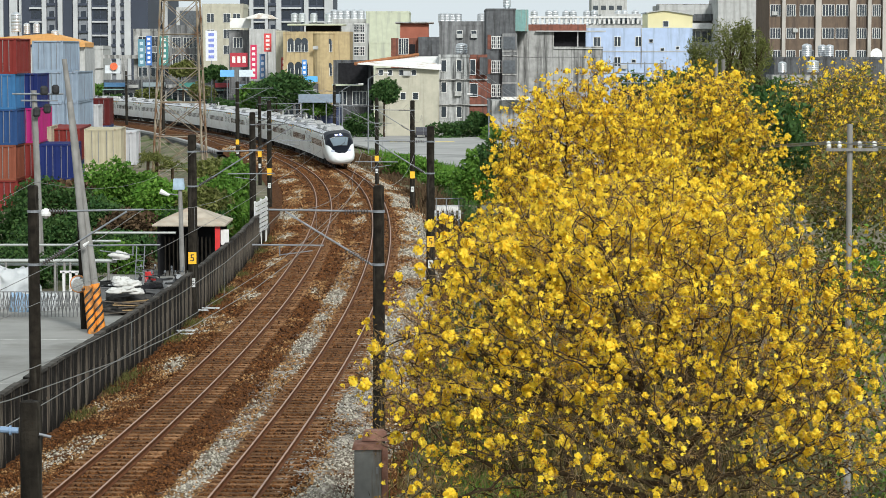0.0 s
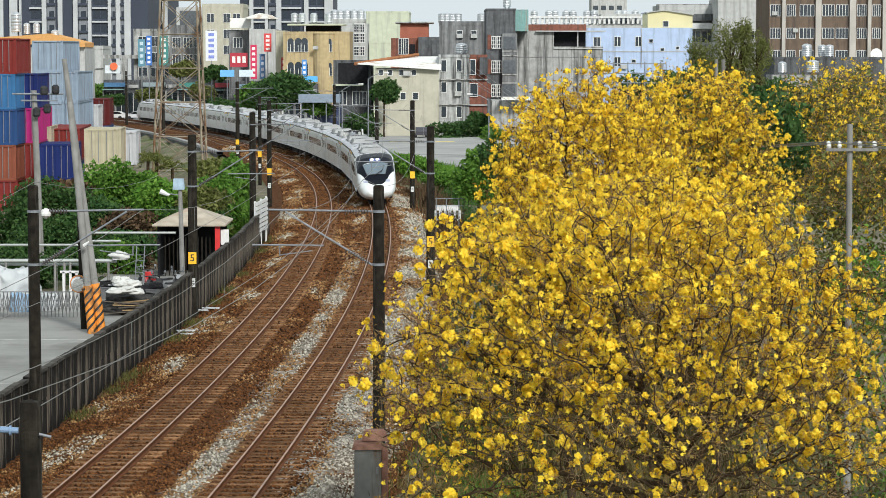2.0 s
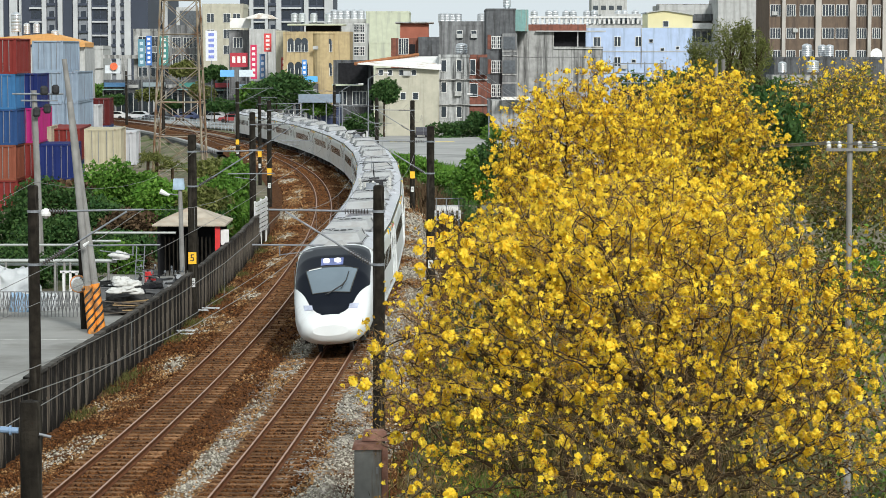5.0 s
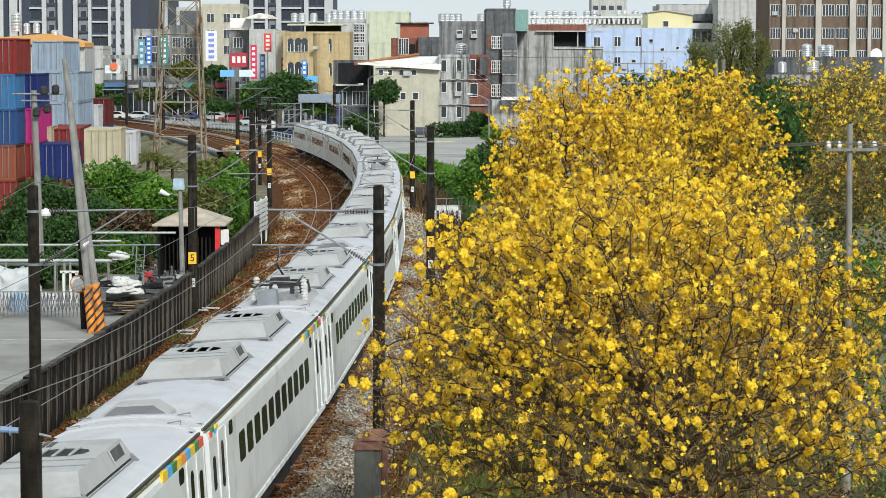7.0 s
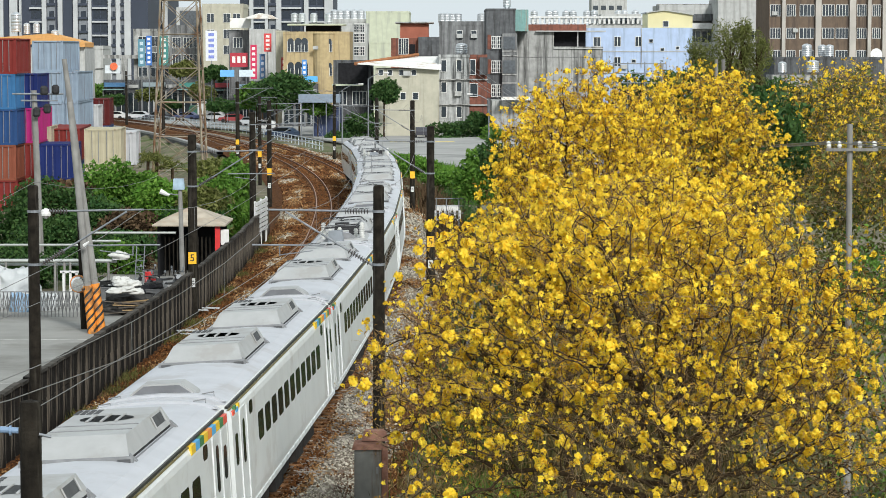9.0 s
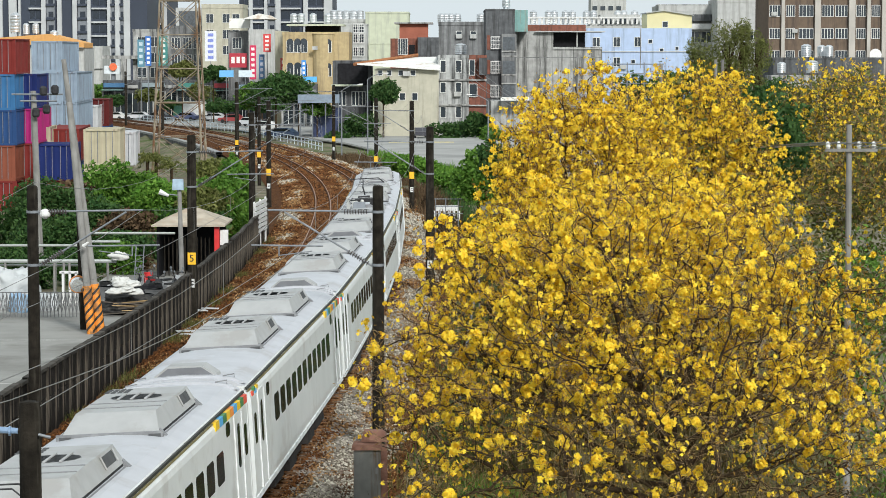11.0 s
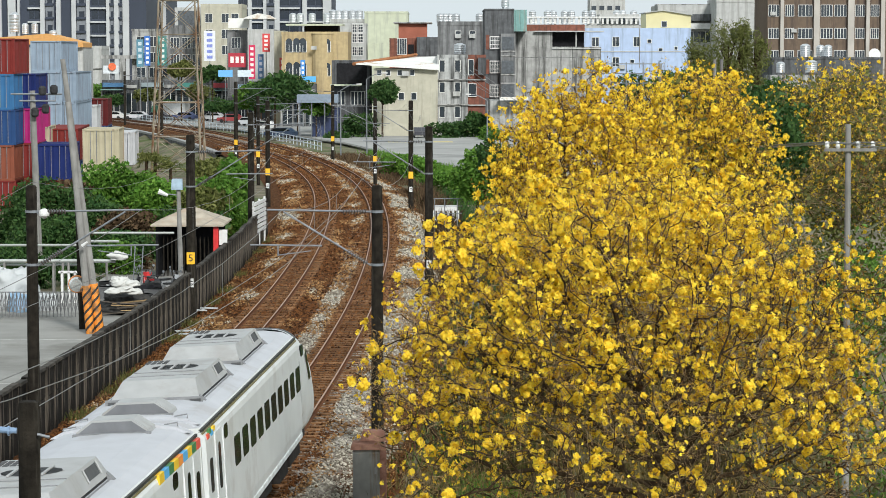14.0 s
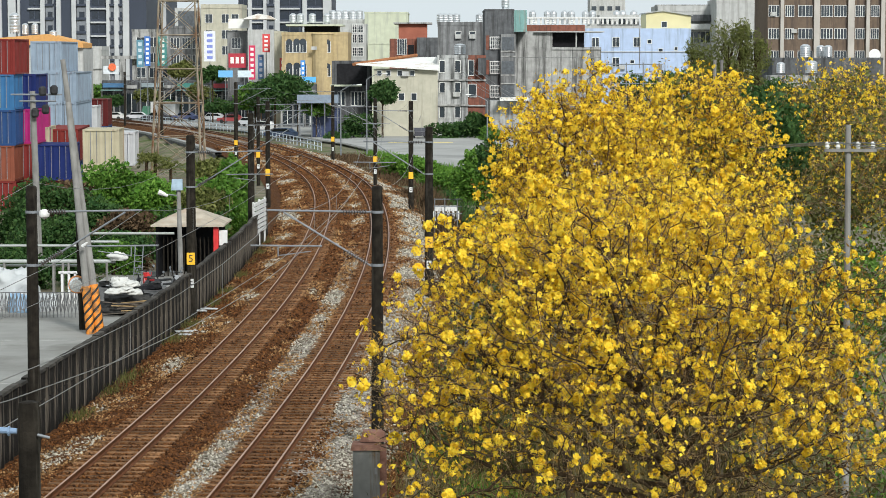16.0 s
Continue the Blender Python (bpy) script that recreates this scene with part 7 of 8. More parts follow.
def pylon(x0, x1, y0, z0, top, lean, label):
    """A square lattice mast tapering upwards."""
    t = thing("lattice_mast", label, "pylon")
    w = (x1 - x0) / 2
    cx, cy = (x0 + x1) / 2, y0 + w
    m = mat("mast_steel", (0.27, 0.23, 0.17), 0.7, 0.0, vary=0.3, scale=1.0, dirt=(0.16, 0.075, 0.035), dirt_amt=0.6)

    def corner(i, q):
        s = w * (1 - 0.36 * q)
        a = ((-1, -1), (1, -1), (1, 1), (-1, 1))[i % 4]
        return Vector((cx + a[0] * s + lean * q, cy + a[1] * s, z0 + (top - z0) * q))
    for i in range(4):
        part("leg", Shape().rod(corner(i, 0), corner(i, 1), 0.11, 0.08, 4), m, t)
    k = 7
    for i in range(4):
        for j in range(k):
            a, b = j / k, (j + 1) / k
            part("brace", Shape().rod(corner(i, a), corner(i + 1, b), 0.036, n=4), m, t)
            part("brace", Shape().rod(corner(i + 1, a), corner(i, b), 0.036, n=4), m, t)
            part("strut", Shape().rod(corner(i, b), corner(i + 1, b), 0.05, n=4), m, t)


pylon(-27.01, -22.19, 225, -3.6, 18.5, 0.15, "tall rusty steel lattice mast beside the viaduct")


def leaning_pole(p, q, r0, r1, label, material=None):
    s = thing("utility_pole", label, "utility pole", "poles around the yard")
    part("pole_shaft", Shape().rod(p, q, r0, r1, 12), material or M_CPOLE, s)
    return s


def hazard(owner, p, q, r, z0, z1):
    """Orange wrap with black slanting stripes."""
    p, q = Vector(p), Vector(q)
    d = (q - p).normalized()
    a, b = p + d * ((z0 - p.z) / d.z), p + d * ((z1 - p.z) / d.z)
    wrap = part("hazard_wrap", Shape().rod(a, b, r, r, 16), M_HAZ, owner, "orange wrap with black slanting stripes")
    u = d.cross(Vector((0, 1, 0))).normalized()
    v = d.cross(u)
    for k in range(9):
        g = Shape()
        n = 24
        for i in range(n):
            t = math.pi * 2 * i / n
            up = (k - 3 + 3.2 * i / n) * (b - a).length / 6
            c = a + d * up
            h = d * 0.11
            o = (u * math.cos(t) + v * math.sin(t)) * (r + 0.006)
            if up > 0 and up + 0.11 < (b - a).length:
                g.v += [tuple(c + o), tuple(c + o + h)]
        g.f = [(2 * i, 2 * i + 2, 2 * i + 3, 2 * i + 1) for i in range(len(g.v) // 2 - 1)]
        if g.f:
            part("stripe", g, M_BLACKP, wrap)


y = 94.6
P1, Q1 = (-13.38, 94.6, -0.5), (-14.79, 95.2, 10.27)
P2, Q2 = (-13.70, 94.4, -0.5), (-14.54, 94.8, 8.61)
pl = leaning_pole(P1, Q1, 0.17, 0.10, "leaning concrete pole with an orange hazard wrap")
hazard(pl, P1, Q1, 0.20, -0.42, 1.5)
pl2 = leaning_pole(P2, Q2, 0.15, 0.11, "leaning concrete pole strapped beside its neighbour")
hazard(pl2, P2, Q2, 0.18, -0.42, 1.45)
part("lamp", Shape().rod((-13.91, 94, 3.05), (-13.73, 93.9, 3.21), 0.09, 0.03, 8), M_FRAME, pl)
pl3 = leaning_pole((-14.22, 96, -0.5), (-14.38, 96, 5.24), 0.17, 0.14, "dark timber pole with a traffic mirror", M_POLE)
mir = part("traffic_mirror", Shape().rod((-14.39, 95.6, 1.41), (-14.39, 95.5, 1.41), 0.36, 0.33, 24), mat("mirror_orange_rim", (0.55, 0.20, 0.05), 0.5), pl3, "round convex traffic mirror")
part("mirror_face", Shape().rod((-14.39, 95.49, 1.41), (-14.39, 95.45, 1.41), 0.30, 0.22, 24), mat("mirror_glass", (0.8, 0.8, 0.78), 0.08, 0.9), mir)
pc = leaning_pole((-21.26, 128, -0.6), (-21.50, 128, 8.53), 0.20, 0.15, "tall concrete power pole with transformers")
arms = Shape().rod((-22.60, 127.8, 8.35), (-19.92, 127.8, 8.35), 0.05, n=6).rod((-22.15, 127.8, 8.00), (-20.22, 127.8, 8.00), 0.05, n=6)
part("cross_arm", arms, M_GALV, pc)
for px_, zz in ((-20.90, 8.53), (-20.75, 7.58), (-21.31, 7.40), (-20.30, 8.59)):
    part("transformer", Shape().lathe([(0.12, zz - 0.25), (0.2, zz - 0.15), (0.2, zz + 0.15), (0.1, zz + 0.25)], px_, 127.6, 10), M_DARKM, pc)
lamp_p = leaning_pole((-12.04, 112, -0.5), (-12.14, 112, 4.67), 0.13, 0.09, "slim pole with a street light arm")
part("lamp_arm", Shape().rod((-12.14, 112, 3.96), (-12.71, 111.8, 4.04), 0.03, n=6), M_GALV, lamp_p)
part("lamp_head", Shape().rod((-12.61, 111.8, 3.96), (-13.03, 111.8, 4.15), 0.06, 0.13, 8), M_FRAME, lamp_p)
part("junction_box", Shape().box(-12.45, -11.93, 111.8, 112.2, 4.22, 4.72, 0.03), mat("pale_blue_box", (0.30, 0.40, 0.48), 0.5), lamp_p)
lp = leaning_pole((-10.84, 66, 6.16), (-11.02, 66, 6.16), 0.02, 0.02, "small bracket on the catenary pole", M_GALV)
part("globe", Shape().lathe([(0.03, 6.02), (0.14, 6.10), (0.15, 6.16), (0.13, 6.25), (0.04, 6.30)], -10.81, 66, 12), M_FRAME, lp, "white globe insulator")

# power pole and wires on the tree side
pr = leaning_pole((8.08, 48, -0.7), (8.03, 48, 9.12), 0.08, 0.055, "concrete power pole with a white cross-arm")
part("cross_arm", Shape().box(7.55, 8.58, 47.9, 47.98, 8.59, 8.65), M_CPOLE, pr)
for px_ in (7.61, 7.82, 8.22, 8.51):
    part("insulator", Shape().lathe([(0.03, 8.65), (0.05, 8.69), (0.035, 8.73), (0.05, 8.76), (0.02, 8.79)], px_, 47.94, 10), M_FRAME, pr)
for px_, zz in ((7.61, 8.78), (7.82, 8.78), (8.22, 8.78), (8.51, 8.78)):
    wire("power_wire", [(px_ + (k / 8) * -7.0 * 1, 47.94 + k / 8 * 60, zz + 1.0 * k / 8 - 1.2 * 4 * (k / 8) * (1 - k / 8)) for k in range(9)], 0.009, "thin power wire over the trees")
    wire("power_wire", [(px_ + (k / 8) * 9.0, 47.94 - k / 8 * 14, zz - 0.9 * k / 8) for k in range(9)], 0.009, "thin power wire over the trees")
for px_, d, zt in ((13.47, 150, 9.86), (17.24, 150, 10.11), (16.82, 150, 10.11)):
    leaning_pole((px_, d, -0.8), (px_, d, zt), 0.13, 0.1, "slim grey power pole behind the trees")
sc = thing("pipe_scaffold", "grey steel pipe scaffold beside the blue house", "scaffold")
for zz in (9.59, 8.80, 8.01):
    part("pipe", Shape().rod((13.07, 200, zz), (18.19, 200, zz), 0.05, n=6), M_GALV, sc)
for px_ in (13.12, 14.00, 15.17, 16.56, 17.86):
    part("pipe", Shape().rod((px_, 200, -1), (px_, 200, 9.73), 0.05, n=6), M_GALV, sc)

# street lamps by the road
for px_, d, zt, arm in ((5.09, 270, 5.18, -1), (-11.39, 275, 6.23, 1), (-8.60, 280, 7.45, 1)):
    zb = ground_z(d)
    s = thing("street_lamp", "pale steel street lamp with a curved arm", "street lamp", "street lamps by the road")
    part("lamp_post", Shape().rod((px_, d, zb), (px_, d, zt), 0.09, 0.06, 8), M_GALV, s)
    pts = [(px_ + arm * (1.8 * q), d, zt + 0.7 * math.sin(q * 1.6)) for q in (0, 0.25, 0.5, 0.75, 1.0)]
    part("arm", Shape().tube(pts, 0.05, 6), M_GALV, s)
    part("lamp_head", Shape().rod(pts[-1], (pts[-1][0] + arm * 0.6, d, pts[-1][2]), 0.06, 0.1, 8), M_FRAME, s)


def car(x, y, turn, color, label):
    z = ground_z(y) + 0.09
    c = thing("parked_car", label, "car", "vehicles on the street", at=pose(x, y, z, 0, 0, turn))
    m = mat("car_paint_" + label.split()[0], color, 0.3, vary=0.05)
    body = Shape().prism([(-2.2, 0.35), (2.2, 0.35), (2.25, 0.7), (2.1, 0.85), (1.2, 0.95), (0.7, 1.42), (-1.2, 1.45), (-1.9, 0.98), (-2.2, 0.9)], -0.85, 0.85)
    part("body", body, m, c)
    part("glasshouse", Shape().prism([(1.1, 0.98), (0.68, 1.36), (-1.15, 1.38), (-1.75, 1.0)], -0.87, 0.87), M_WIN, c)
    for wx in (-1.35, 1.35):
        for wy in (-0.8, 0.8):
            part("wheel", Shape().rod((wx, wy - 0.1, 0.33), (wx, wy + 0.1, 0.33), 0.33, n=16), M_BLACKP, c)
    return c


car(-22.13, 335, 160, (0.03, 0.05, 0.09), "dark blue car parked by the road")
car(-3.05, 337, 95, (0.05, 0.05, 0.06), "black car parked before the houses")
car(-55.17, 440, 170, (0.6, 0.6, 0.62), "silver car on the far street")
car(-45.94, 435, 165, (0.08, 0.1, 0.2), "navy car on the far street")
car(-40.41, 430, 165, (0.55, 0.55, 0.56), "pale car on the far street")
car(-59.5, 440, 172, (0.62, 0.62, 0.6), "white car on the far street")
car(-51.2, 437, 168, (0.05, 0.05, 0.06), "black saloon on the far street")
car(-36.2, 418, 160, (0.30, 0.05, 0.05), "maroon car on the far street")
car(-31.6, 398, 150, (0.55, 0.56, 0.58), "grey car on the far street")
car(-27.4, 372, 150, (0.6, 0.6, 0.58), "cream car on the far street")
LORRY = thing("lorry", "white box lorry with a dark cab window on the street", "lorry", at=pose(-47.69, 440, ground_z(440) + 0.1, 0, 0, 165))
part("cargo_box", Shape().box(-3.2, 1.5, -1.1, 1.1, 0.9, 3.3), M_FRAME, LORRY)
part("cab", Shape().prism([(1.6, 0.5), (3.3, 0.5), (3.3, 1.5), (3.0, 2.5), (1.6, 2.5)], -1.0, 1.0), mat("lorry_green", (0.05, 0.16, 0.10), 0.5), LORRY)
for wx in (-2.2, 2.4):
    part("wheel", Shape().rod((wx, -1.1, 0.4), (wx, 1.1, 0.4), 0.42, n=16), M_BLACKP, LORRY)

# hut with a hip roof behind the wall
hut = thing("hut", "open dark hut with a faded hip roof and red posts", "hut")
hx0, hx1, hy0, hy1 = -14.16, -10.60, 118, 122.5
ez, rz_ = 2.16, 2.81
cxm = (hx0 + hx1) / 2
g = Shape()
g.v = [(hx0, hy0, ez), (hx1, hy0, ez), (hx1, hy1, ez), (hx0, hy1, ez), (cxm - 0.15, (hy0 + hy1) / 2, rz_ + 0.1), (cxm + 0.15, (hy0 + hy1) / 2, rz_ + 0.1),
       (hx0, hy0, ez - 0.08), (hx1, hy0, ez - 0.08), (hx1, hy1, ez - 0.08), (hx0, hy1, ez - 0.08)]
g.f = [(0, 1, 5, 4), (1, 2, 5), (2, 3, 4, 5), (3, 0, 4), (0, 6, 7, 1), (1, 7, 8, 2), (2, 8, 9, 3), (3, 9, 6, 0), (6, 9, 8, 7)]
part("roof", g, mat("faded_roof_felt", (0.40, 0.35, 0.28), 0.9, vary=0.2, scale=1.5, dirt=(0.35, 0.27, 0.2), dirt_amt=0.5), hut)
part("finial", Shape().lathe([(0.12, rz_), (0.1, rz_ + 0.25), (0.02, rz_ + 0.32)], cxm, (hy0 + hy1) / 2, 8), M_CPOLE, hut)
part("back_wall", Shape().box(hx0 + 0.2, hx1 - 0.3, hy1 - 0.3, hy1 - 0.2, -0.5, ez - 0.05), M_DOPEN, hut)
part("side_wall", Shape().box(hx0 + 0.2, hx0 + 0.3, hy0 + 0.4, hy1 - 0.2, -0.5, ez - 0.05), M_DOPEN, hut)
M_REDP = mat("red_post_paint", (0.60, 0.03, 0.03), 0.5, vary=0.12)
for px_ in (hx1 - 0.42,):
    part("post", Shape().box(px_ - 0.1, px_ + 0.14, hy0 + 0.2, hy0 + 0.4, -0.5, ez - 0.05), M_REDP, hut)
for i in range(14):
    xx = hx0 + 0.5 + i * 0.2
    part("slat", Shape().box(xx, xx + 0.06, hy0 + 0.9, hy0 + 0.95, -0.4, 1.5), M_POLE, hut)
part("sign_board", Shape().box(hx1 - 0.25, hx1 + 0.15, hy0 + 0.3, hy0 + 0.35, ez - 1.0, ez - 0.25), M_FRAME, hut)

# accordion gate across the yard
gate = thing("folding_gate", "grey folding accordion gate across the yard entrance", "gate")
M_GATE = mat("gate_steel", (0.22, 0.22, 0.22), 0.5, 0.5, vary=0.2)
x0g, x1g, yg = -18.93, -14.98, 100.0
n = 26
for i in range(n):
    a, b = x0g + (x1g - x0g) * i / n, x0g + (x1g - x0g) * (i + 1) / n
    part("slat", Shape().rod((a, yg, -0.38), (a, yg, 0.66), 0.018, n=4), M_GATE, gate)
    part("slat", Shape().rod((a, yg, -0.2), (b, yg + 0.05, 0.6), 0.014, n=4), M_GATE, gate)
    part("slat", Shape().rod((a, yg + 0.05, 0.6), (b, yg, -0.2), 0.014, n=4), M_GATE, gate)
part("top_bar", Shape().rod((x0g, yg, 0.66), (x1g, yg, 0.66), 0.02, n=4), M_GATE, gate)

# pipe barriers and posts behind the gate
bar = thing("pipe_barrier", "pale horizontal pipe barriers behind the yard gate", "barrier")
for zz, xa, xb, d, r in ((0.92, -21.21, -15.08, 112, 0.09), (0.71, -21.21, -16.52, 112.3, 0.06), (1.49, -21.59, -17.08, 114, 0.06), (1.77, -17.40, -13.01, 118, 0.06), (1.52, -16.84, -15.43, 116, 0.06)):
    part("pipe", Shape().rod((xa, d, zz), (xb, d, zz), r, n=8), mat("pale_pipe", (0.36, 0.38, 0.36), 0.5, 0.2, vary=0.15), bar)
for px_ in (-20.22, -17.95, -17.51, -17.25, -15.48):
    part("post", Shape().rod((px_, 112, -0.5), (px_, 112, 0.97), 0.06, n=8), M_CPOLE, bar)
wp = thing("goods_stand", "white painted steel frame in the yard", "frame")
for px_ in (-16.62, -16.32, -16.05):
    part("post", Shape().box(px_ - 0.05, px_ + 0.05, 106, 106.1, -0.45, 0.94), M_FRAME, wp)
part("top_bar", Shape().box(-16.77, -15.88, 106, 106.12, 0.89, 0.99), M_FRAME, wp)


def lumpy(name, x, y, z, rx, ry, rz, material, label, category, seed=0, n=24):
    """A soft sagging heap such as a sack or a tarpaulin."""
    g = Shape()
    m = n // 2 + 1
    for j in range(m):
        q = -0.45 + 1.45 * j / (m - 1)
        for i in range(n):
            a = 2 * math.pi * i / n
            r = math.cos(q * math.pi / 2) ** 0.55
            w = 1 + 0.42 * noise.noise((math.cos(a) * 1.6 + seed, math.sin(a) * 1.6, q * 2.5)) + 0.16 * noise.noise((math.cos(a) * 5 + seed, math.sin(a) * 5, q * 7))
            g.v.append((x + rx * r * w * math.cos(a), y + ry * r * w * math.sin(a), z + rz * (0.6 + math.sin(q * math.pi / 2)) * 0.62 * (1 + 0.35 * noise.noise((math.cos(a) * 2 * r, math.sin(a) * 2 * r + seed, 1.0)) + 0.2 * noise.noise((math.cos(a) * 6 * r, math.sin(a) * 6 * r + seed, 3.0)))))
    g.f = [(j * n + i, j * n + (i + 1) % n, (j + 1) * n + (i + 1) % n, (j + 1) * n + i) for j in range(m - 1) for i in range(n)]
    return solid(name, g, material, label, category, smooth=True)


M_SACK = mat("white_sack", (0.56, 0.56, 0.53), 0.8, vary=0.1, scale=4, bump=0.4, bump_scale=9)
M_TARP = mat("pale_tarpaulin", (0.50, 0.52, 0.52), 0.5, vary=0.12, scale=2, bump=0.5, bump_scale=6)
M_BLUETARP = mat("blue_tarpaulin", (0.25, 0.38, 0.52), 0.6, vary=0.2, scale=3)
zy = -0.42
lumpy("tarpaulin", -18.43, 104, zy, 1.15, 0.7, 1.6, M_TARP, "pale tarpaulin over a heap in the yard", "tarpaulin", 1)
lumpy("tarpaulin", -19.45, 104, zy, 0.9, 0.7, 1.65, M_TARP, "pale tarpaulin over a heap in the yard", "tarpaulin", 2)
lumpy("tarpaulin", -17.86, 102.5, zy, 0.6, 0.4, 0.75, M_BLUETARP, "faded blue tarpaulin heap on the yard floor", "tarpaulin", 3)
lumpy("tarpaulin", -16.82, 103, zy, 0.4, 0.35, 0.7, M_TARP, "pale sheet heap by the gate", "tarpaulin", 4)
for k, (px_, zz, r) in enumerate(((-13.67, 0.50, 0.34), (-13.24, 0.55, 0.38), (-12.83, 0.45, 0.3), (-13.47, 0.78, 0.34), (-12.99, 0.78, 0.34), (-13.66, 0.92, 0.2), (-13.40, 0.90, 0.25))):
    lumpy("sack", px_, 101.0 + 0.1 * k, zz, r, 0.3, 0.24, M_SACK, "white filled sack on a pile of boards", "sack", k + 5)
lumpy("sack", -14.94, 112, 0.99, 0.45, 0.35, 0.33, M_SACK, "white sack on top of the yard clutter", "sack", 31)
M_PLANK = mat("raw_timber", (0.36, 0.25, 0.13), 0.85, vary=0.25, scale=5, rand=0.35)
M_OLDWOOD = mat("grey_old_timber", (0.10, 0.085, 0.07), 0.9, vary=0.3, scale=5, rand=0.4)
base = lumpy("debris_mound", -13.20, 102.2, zy, 1.35, 0.9, 0.75, mat("dark_rubble", (0.05, 0.048, 0.045), 0.9, vary=0.5, scale=6), "dark heap of scrap under the sacks", "rubble", 40)
for k in range(26):
    px_ = random.uniform(-13.89, -11.67)
    zz = zy + 0.05 + 0.055 * (k % 10)
    a = random.uniform(-25, 25)
    pk = solid("plank", Shape().box(-0.75, 0.75, -0.07, 0.07, 0, 0.035), M_PLANK if k % 3 == 0 else M_OLDWOOD, "loose timber plank in the yard pile", "plank", "planks in the yard")
    pk.matrix_world = pose(px_, 100.6 + 0.05 * k, zz + 0.02, random.uniform(-6, 6), random.uniform(-8, 8), a)


def motorbike(x, y, z, turn, color, label):
    b = thing("motor_scooter", label, "scooter", "scooters parked in the yard", at=pose(x, y, z, 0, 0, turn))
    m = mat("scooter_" + label.split()[0], color, 0.35, vary=0.1)
    for wx in (-0.62, 0.62):
        part("wheel", Shape().rod((wx, -0.05, 0.25), (wx, 0.05, 0.25), 0.25, n=16), M_BLACKP, b)
    part("body", Shape().prism([(-0.75, 0.4), (0.1, 0.25), (0.45, 0.3), (0.62, 0.85), (0.5, 0.9), (0.3, 0.42), (0.0, 0.4), (-0.1, 0.68), (-0.8, 0.72)], -0.14, 0.14), m, b)
    part("seat", Shape().box(-0.75, -0.05, -0.13, 0.13, 0.72, 0.80, 0.02), M_BLACKP, b)
    part("handlebar", Shape().rod((0.5, -0.33, 1.02), (0.5, 0.33, 1.02), 0.02).rod((0.6, 0, 0.7), (0.5, 0, 1.03), 0.03), M_BLACKP, b)
    for s in (-0.3, 0.3):
        part("mirror", Shape().rod((0.5, s, 1.02), (0.46, s * 1.1, 1.22), 0.01).rod((0.45, s * 1.1, 1.22), (0.43, s * 1.1, 1.22), 0.06, n=8), M_GALV, b)


for k, (px_, d, tn, col, lab) in enumerate(((-13.42, 107, 40, (0.02, 0.02, 0.022), "black scooter among yard clutter"), (-12.84, 107.5, 70, (0.03, 0.03, 0.035), "dark scooter among yard clutter"), (-12.46, 108, 20, (0.02, 0.02, 0.02), "black scooter among yard clutter"),
                                            (-12.27, 109.5, 60, (0.35, 0.36, 0.37), "silver scooter among yard clutter"), (-13.36, 110.5, 110, (0.35, 0.03, 0.03), "red scooter among yard clutter"), (-11.71, 107.5, 45, (0.4, 0.4, 0.4), "pale scooter among yard clutter"), (-14.17, 109, 15, (0.02, 0.02, 0.03), "black scooter among yard clutter"))):
    motorbike(px_, d, zy, tn, col, lab)
solid("clutter_floor", Shape().box(-16.5, -11.2, 104.5, 122, -0.75, -0.425), M_CONC, "concrete floor under the parked scooters", "yard", kind="structure")
for k in range(46):
    px_, d = random.uniform(-15.6, -11.28), random.uniform(103.5, 111)
    w, h = random.uniform(0.15, 0.45), random.uniform(0.15, 0.55)
    cr = solid("crate", Shape().box(-w, w, -w * 0.8, w * 0.8, 0, h, 0.02).box(-w * 1.04, w * 1.04, -w * 0.84, w * 0.84, h - 0.05, h), (M_FRAME, M_BLACKP, M_GATE, M_OLDWOOD, M_TARP, M_BLACKP, M_DARKM)[k % 7], "worn storage crate in the yard clutter", "crate", "crates in the yard")
    cr.matrix_world = pose(px_, d, -0.42, 0, 0, random.uniform(-40, 40))
lad = thing("step_ladder", "grey aluminium step ladder against the hut", "ladder")
for px_ in (-14.28, -13.91):
    part("rail", Shape().rod((px_, 112, -0.42), (px_ + 0.05, 112.6, 1.57), 0.025, n=6), M_GALV, lad)
for q in range(6):
    part("rung", Shape().rod((-14.28, 112 + 0.1 * q, -0.2 + 0.27 * q), (-13.91, 112 + 0.1 * q, -0.2 + 0.27 * q), 0.018, n=6), M_GALV, lad)
rc = thing("red_drum", "small red drum beside the hut", "drum")
part("body", Shape().lathe([(0.2, -0.42), (0.21, 0.1), (0.2, 0.5)], -13.48, 111, 12), M_REDP, rc)
for px_, pz, d, ln, tn in ((-10.03, 0, 95.5, 1.0, 20), (-9.70, 0, 94.2, 1.1, -12), (-9.97, 0, 104, 0.8, 10), (-10.38, 0, 103.2, 0.7, 30)):
    s0 = d - 68
    pp = solid("litter_sheet", Shape().box(-ln / 2, ln / 2, -0.12, 0.12, 0, 0.03).box(-ln * 0.3, ln * 0.45, -0.2, 0.05, 0.03, 0.06), M_TARP, "white plastic scrap lying by the track", "litter", "litter beside the track")
    pp.matrix_world = pose(px_, d, -0.46, 4, 3, tn)

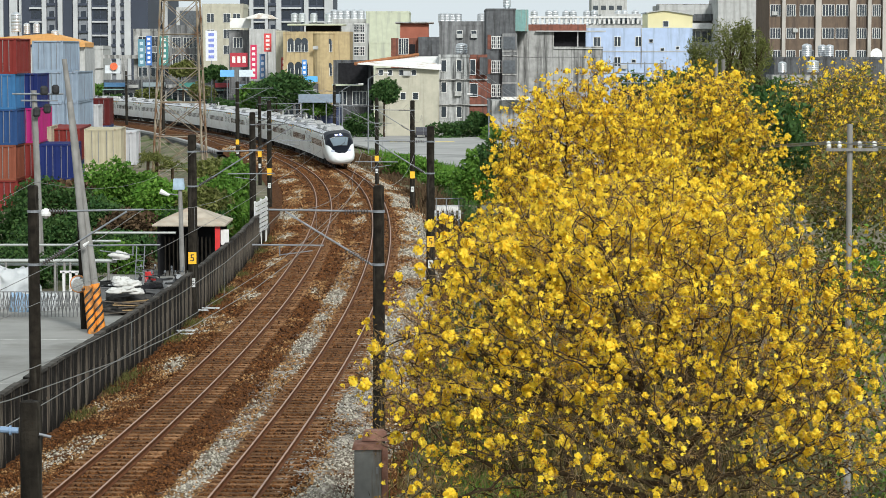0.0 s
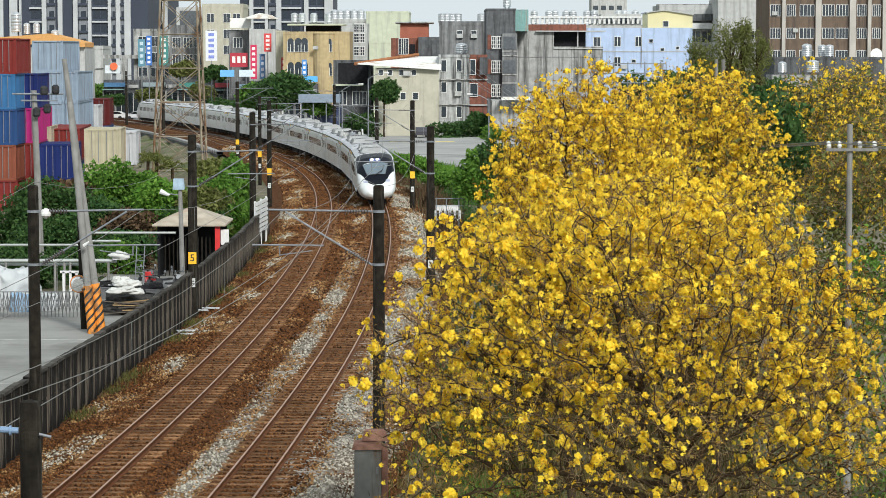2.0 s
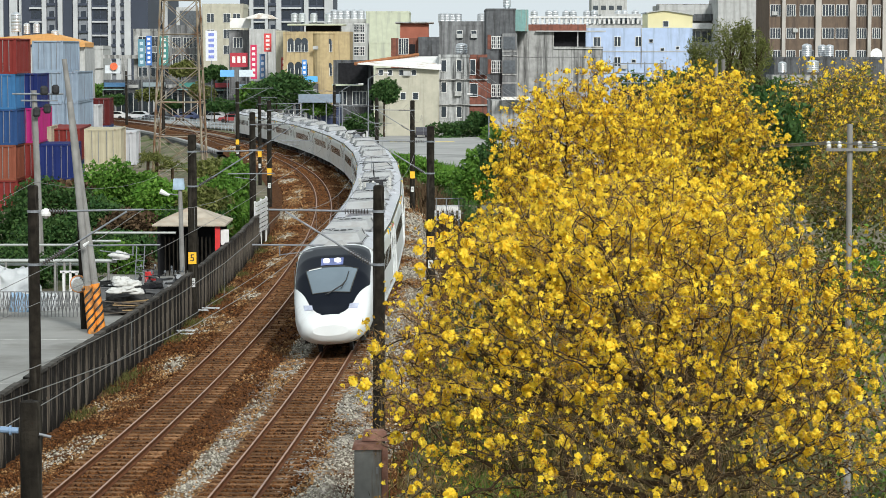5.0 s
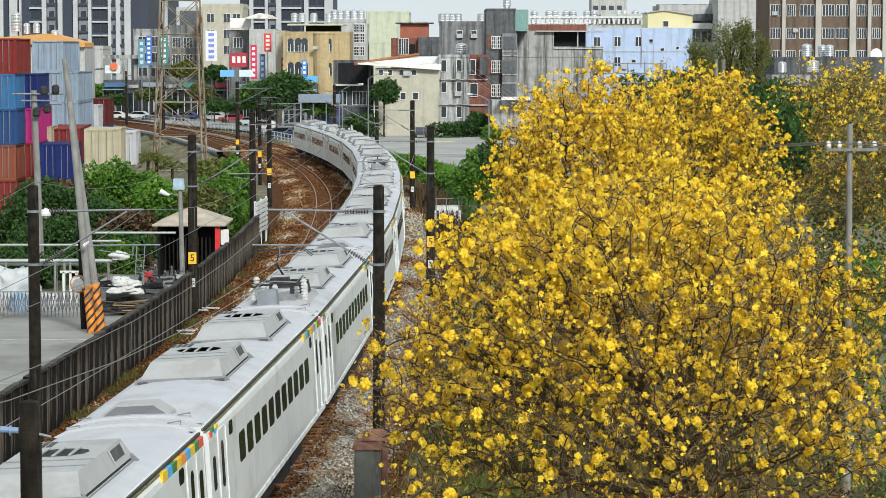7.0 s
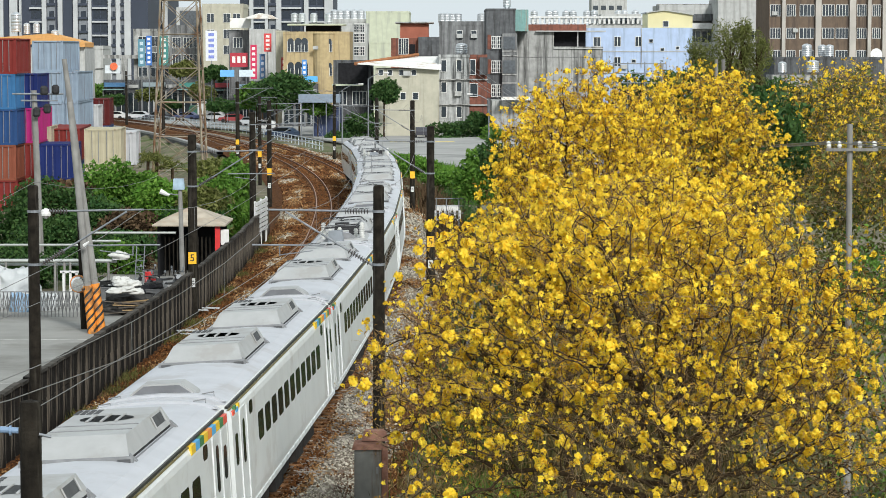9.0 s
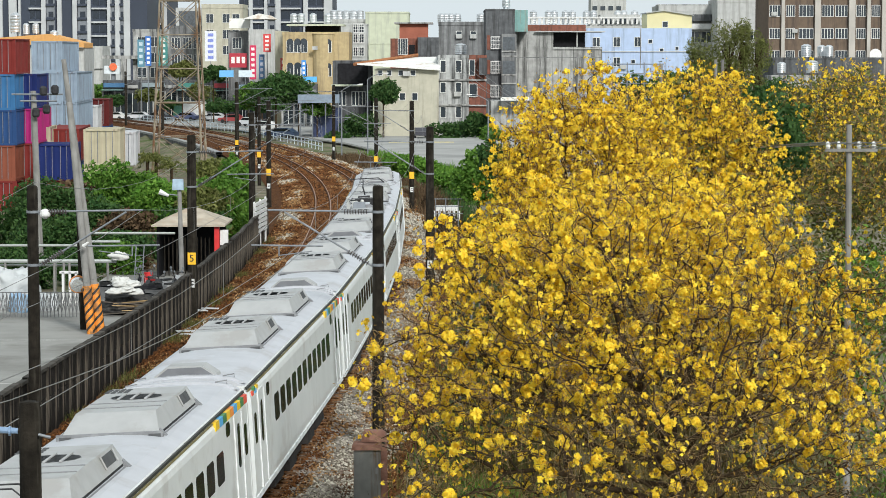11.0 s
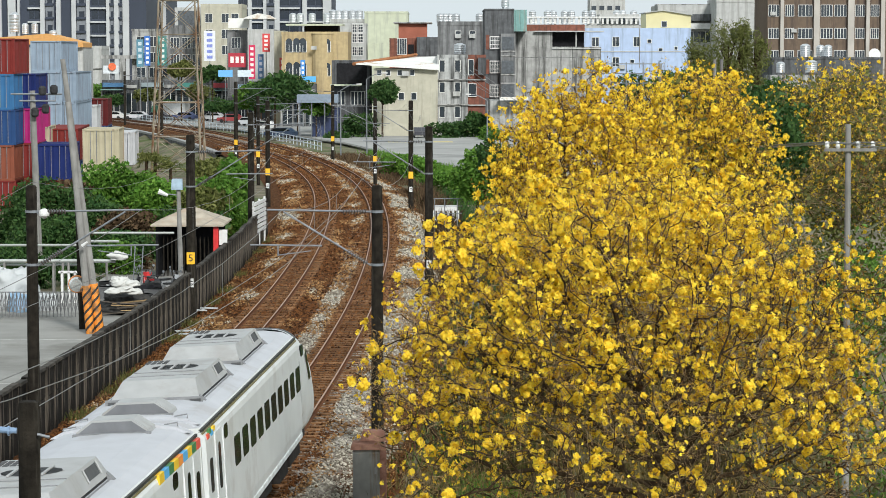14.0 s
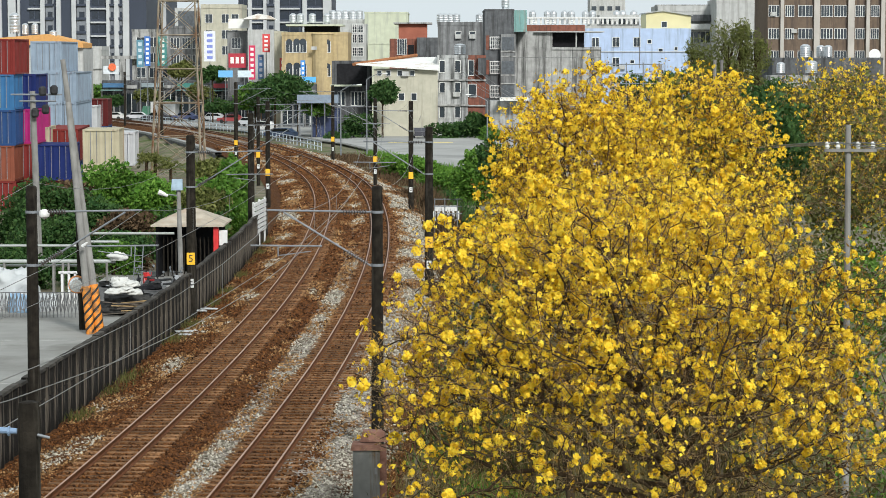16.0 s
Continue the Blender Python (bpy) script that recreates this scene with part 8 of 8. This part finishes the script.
# trackside cabinet, white gate, guard rails
cab = thing("trackside_cabinet", "grey steel trackside cabinet with a rusty brown lid", "cabinet", at=pose(-1.71, 57.5, -0.75))
M_CAB = mat("cabinet_grey", (0.19, 0.19, 0.175), 0.7, vary=0.2, scale=3, dirt=(0.12, 0.08, 0.05), dirt_amt=0.35, streak=True)
M_LID = mat("rusty_lid", (0.25, 0.13, 0.095), 0.85, vary=0.3, scale=4, dirt=(0.12, 0.06, 0.04), dirt_amt=0.4)
part("body", Shape().box(-0.40, 0.24, -0.3, 0.3, -0.3, 1.86), M_CAB, cab)
part("side_panel", Shape().box(0.246, 0.39, -0.2, 0.3, -0.3, 1.92), M_LID, cab)
part("door", Shape().box(-0.36, 0.2, -0.325, -0.3, 0.0, 1.78), M_CAB, cab)
part("lid", Shape().box(-0.46, 0.28, -0.36, 0.36, 1.87, 2.0, 0.05), M_LID, cab)
part("hood", Shape().box(-0.24, 0.40, 0.0, 0.5, 2.02, 2.26, 0.07), M_LID, cab)
part("hinge", Shape().box(0.12, 0.17, -0.35, -0.325, 0.4, 0.55).box(0.12, 0.17, -0.35, -0.325, 1.3, 1.45), M_GATE, cab)
ww = thing("white_gate", "low white concrete gate with round openings", "gate")
gx0, gx1, gy = -0.48, 1.07, 158.0
gz0, gz1 = -0.76, 0.60
g = Shape().box(gx0, gx1, gy, gy + 0.15, gz0, gz0 + 0.45).box(gx0, gx1, gy, gy + 0.15, gz1 - 0.35, gz1)
for i in range(6):
    xx = gx0 + (gx1 - gx0) * i / 5
    g.box(xx - 0.09, xx + 0.09, gy, gy + 0.15, gz0 + 0.45, gz1 - 0.35)
part("gate_leaf", g, M_FRAME, ww)
hr = thing("guard_rail", "grey steel guard rails beside the path", "railing")
for zz in (0.0, 0.45, 0.9):
    part("rail_bar", Shape().rod((-0.49, 150, zz + 1.21 - 0.6), (1.26, 150, zz + 1.21 - 0.6), 0.03, n=6), M_GALV, hr)
for px_ in (-0.42, 0.21, 0.98):
    part("rail_post", Shape().rod((px_, 150, -0.9), (px_, 150, 1.21 + 0.35), 0.035, n=6), M_GALV, hr)
pts = [(1.89, 140, 0.69), (2.04, 133, 0.72), (1.79, 120, 0.84), (1.61, 105, 0.83), (0.92, 86, 0.59), (0.54, 75, -0.06)]
sb = thing("pipe_railing", "thin pale pipe railing along the trackside path", "railing")
part("rail_bar", Shape().tube(pts, 0.035, 6), M_GALV, sb)
for p in pts:
    part("rail_post", Shape().rod((p[0], p[1], -0.9), p, 0.03, n=6), M_GALV, sb)
# small white fence panel by the mid-distance pole
wf = thing("white_fence_panel", "leaning white board fence panel beside the track", "fence")
for i in range(7):
    zz = 0.21 + i * 0.27
    part("board", Shape().box(-0.05, 0.05, 0, 5.2, zz - 0.09, zz + 0.09), M_FRAME, wf)
for yy in (0.0, 2.6, 5.1):
    part("post", Shape().box(-0.1, 0.0, yy, yy + 0.1, -0.7, 0.21 + 1.8), M_FRAME, wf)
wf.matrix_world = pose(-10.73, 139, 0, 0, 0, -3)


# ---- what moves ----
SPEED, NOSE_START, CANT = 29.593, 163.56, 3.3


def car_pose(s):
    """Pose of a coach whose middle is at s; it rides on its two bogies and leans into the curve."""
    a, b = line(s - 7.0), line(s + 7.0)
    fwd = (a - b).normalized()
    right = fwd.cross(Vector((0, 0, 1))).normalized()
    up = right.cross(fwd)
    m = Matrix((right, fwd, up)).transposed().to_4x4()
    m.translation = (a + b) / 2
    return m @ Matrix.Rotation(radians(CANT), 4, "Y")


def motions():
    for i, c in enumerate(CARS):
        walk(c, [(t * 0.5, car_pose(NOSE_START - SPEED * t * 0.5 + CAR * (i + 0.5))) for t in range(33)])
    # the lorry crawls along the far street
    walk(LORRY, [(t, pose(x, 440, ground_z(440) + 0.1, 0, 0, 165)) for t, x in (
        (0, -34.18), (4, -37.87), (7, -40.53), (9, -42.58), (12.5, -47.29), (14.5, -49.54), (16, -50.77))])


motions()
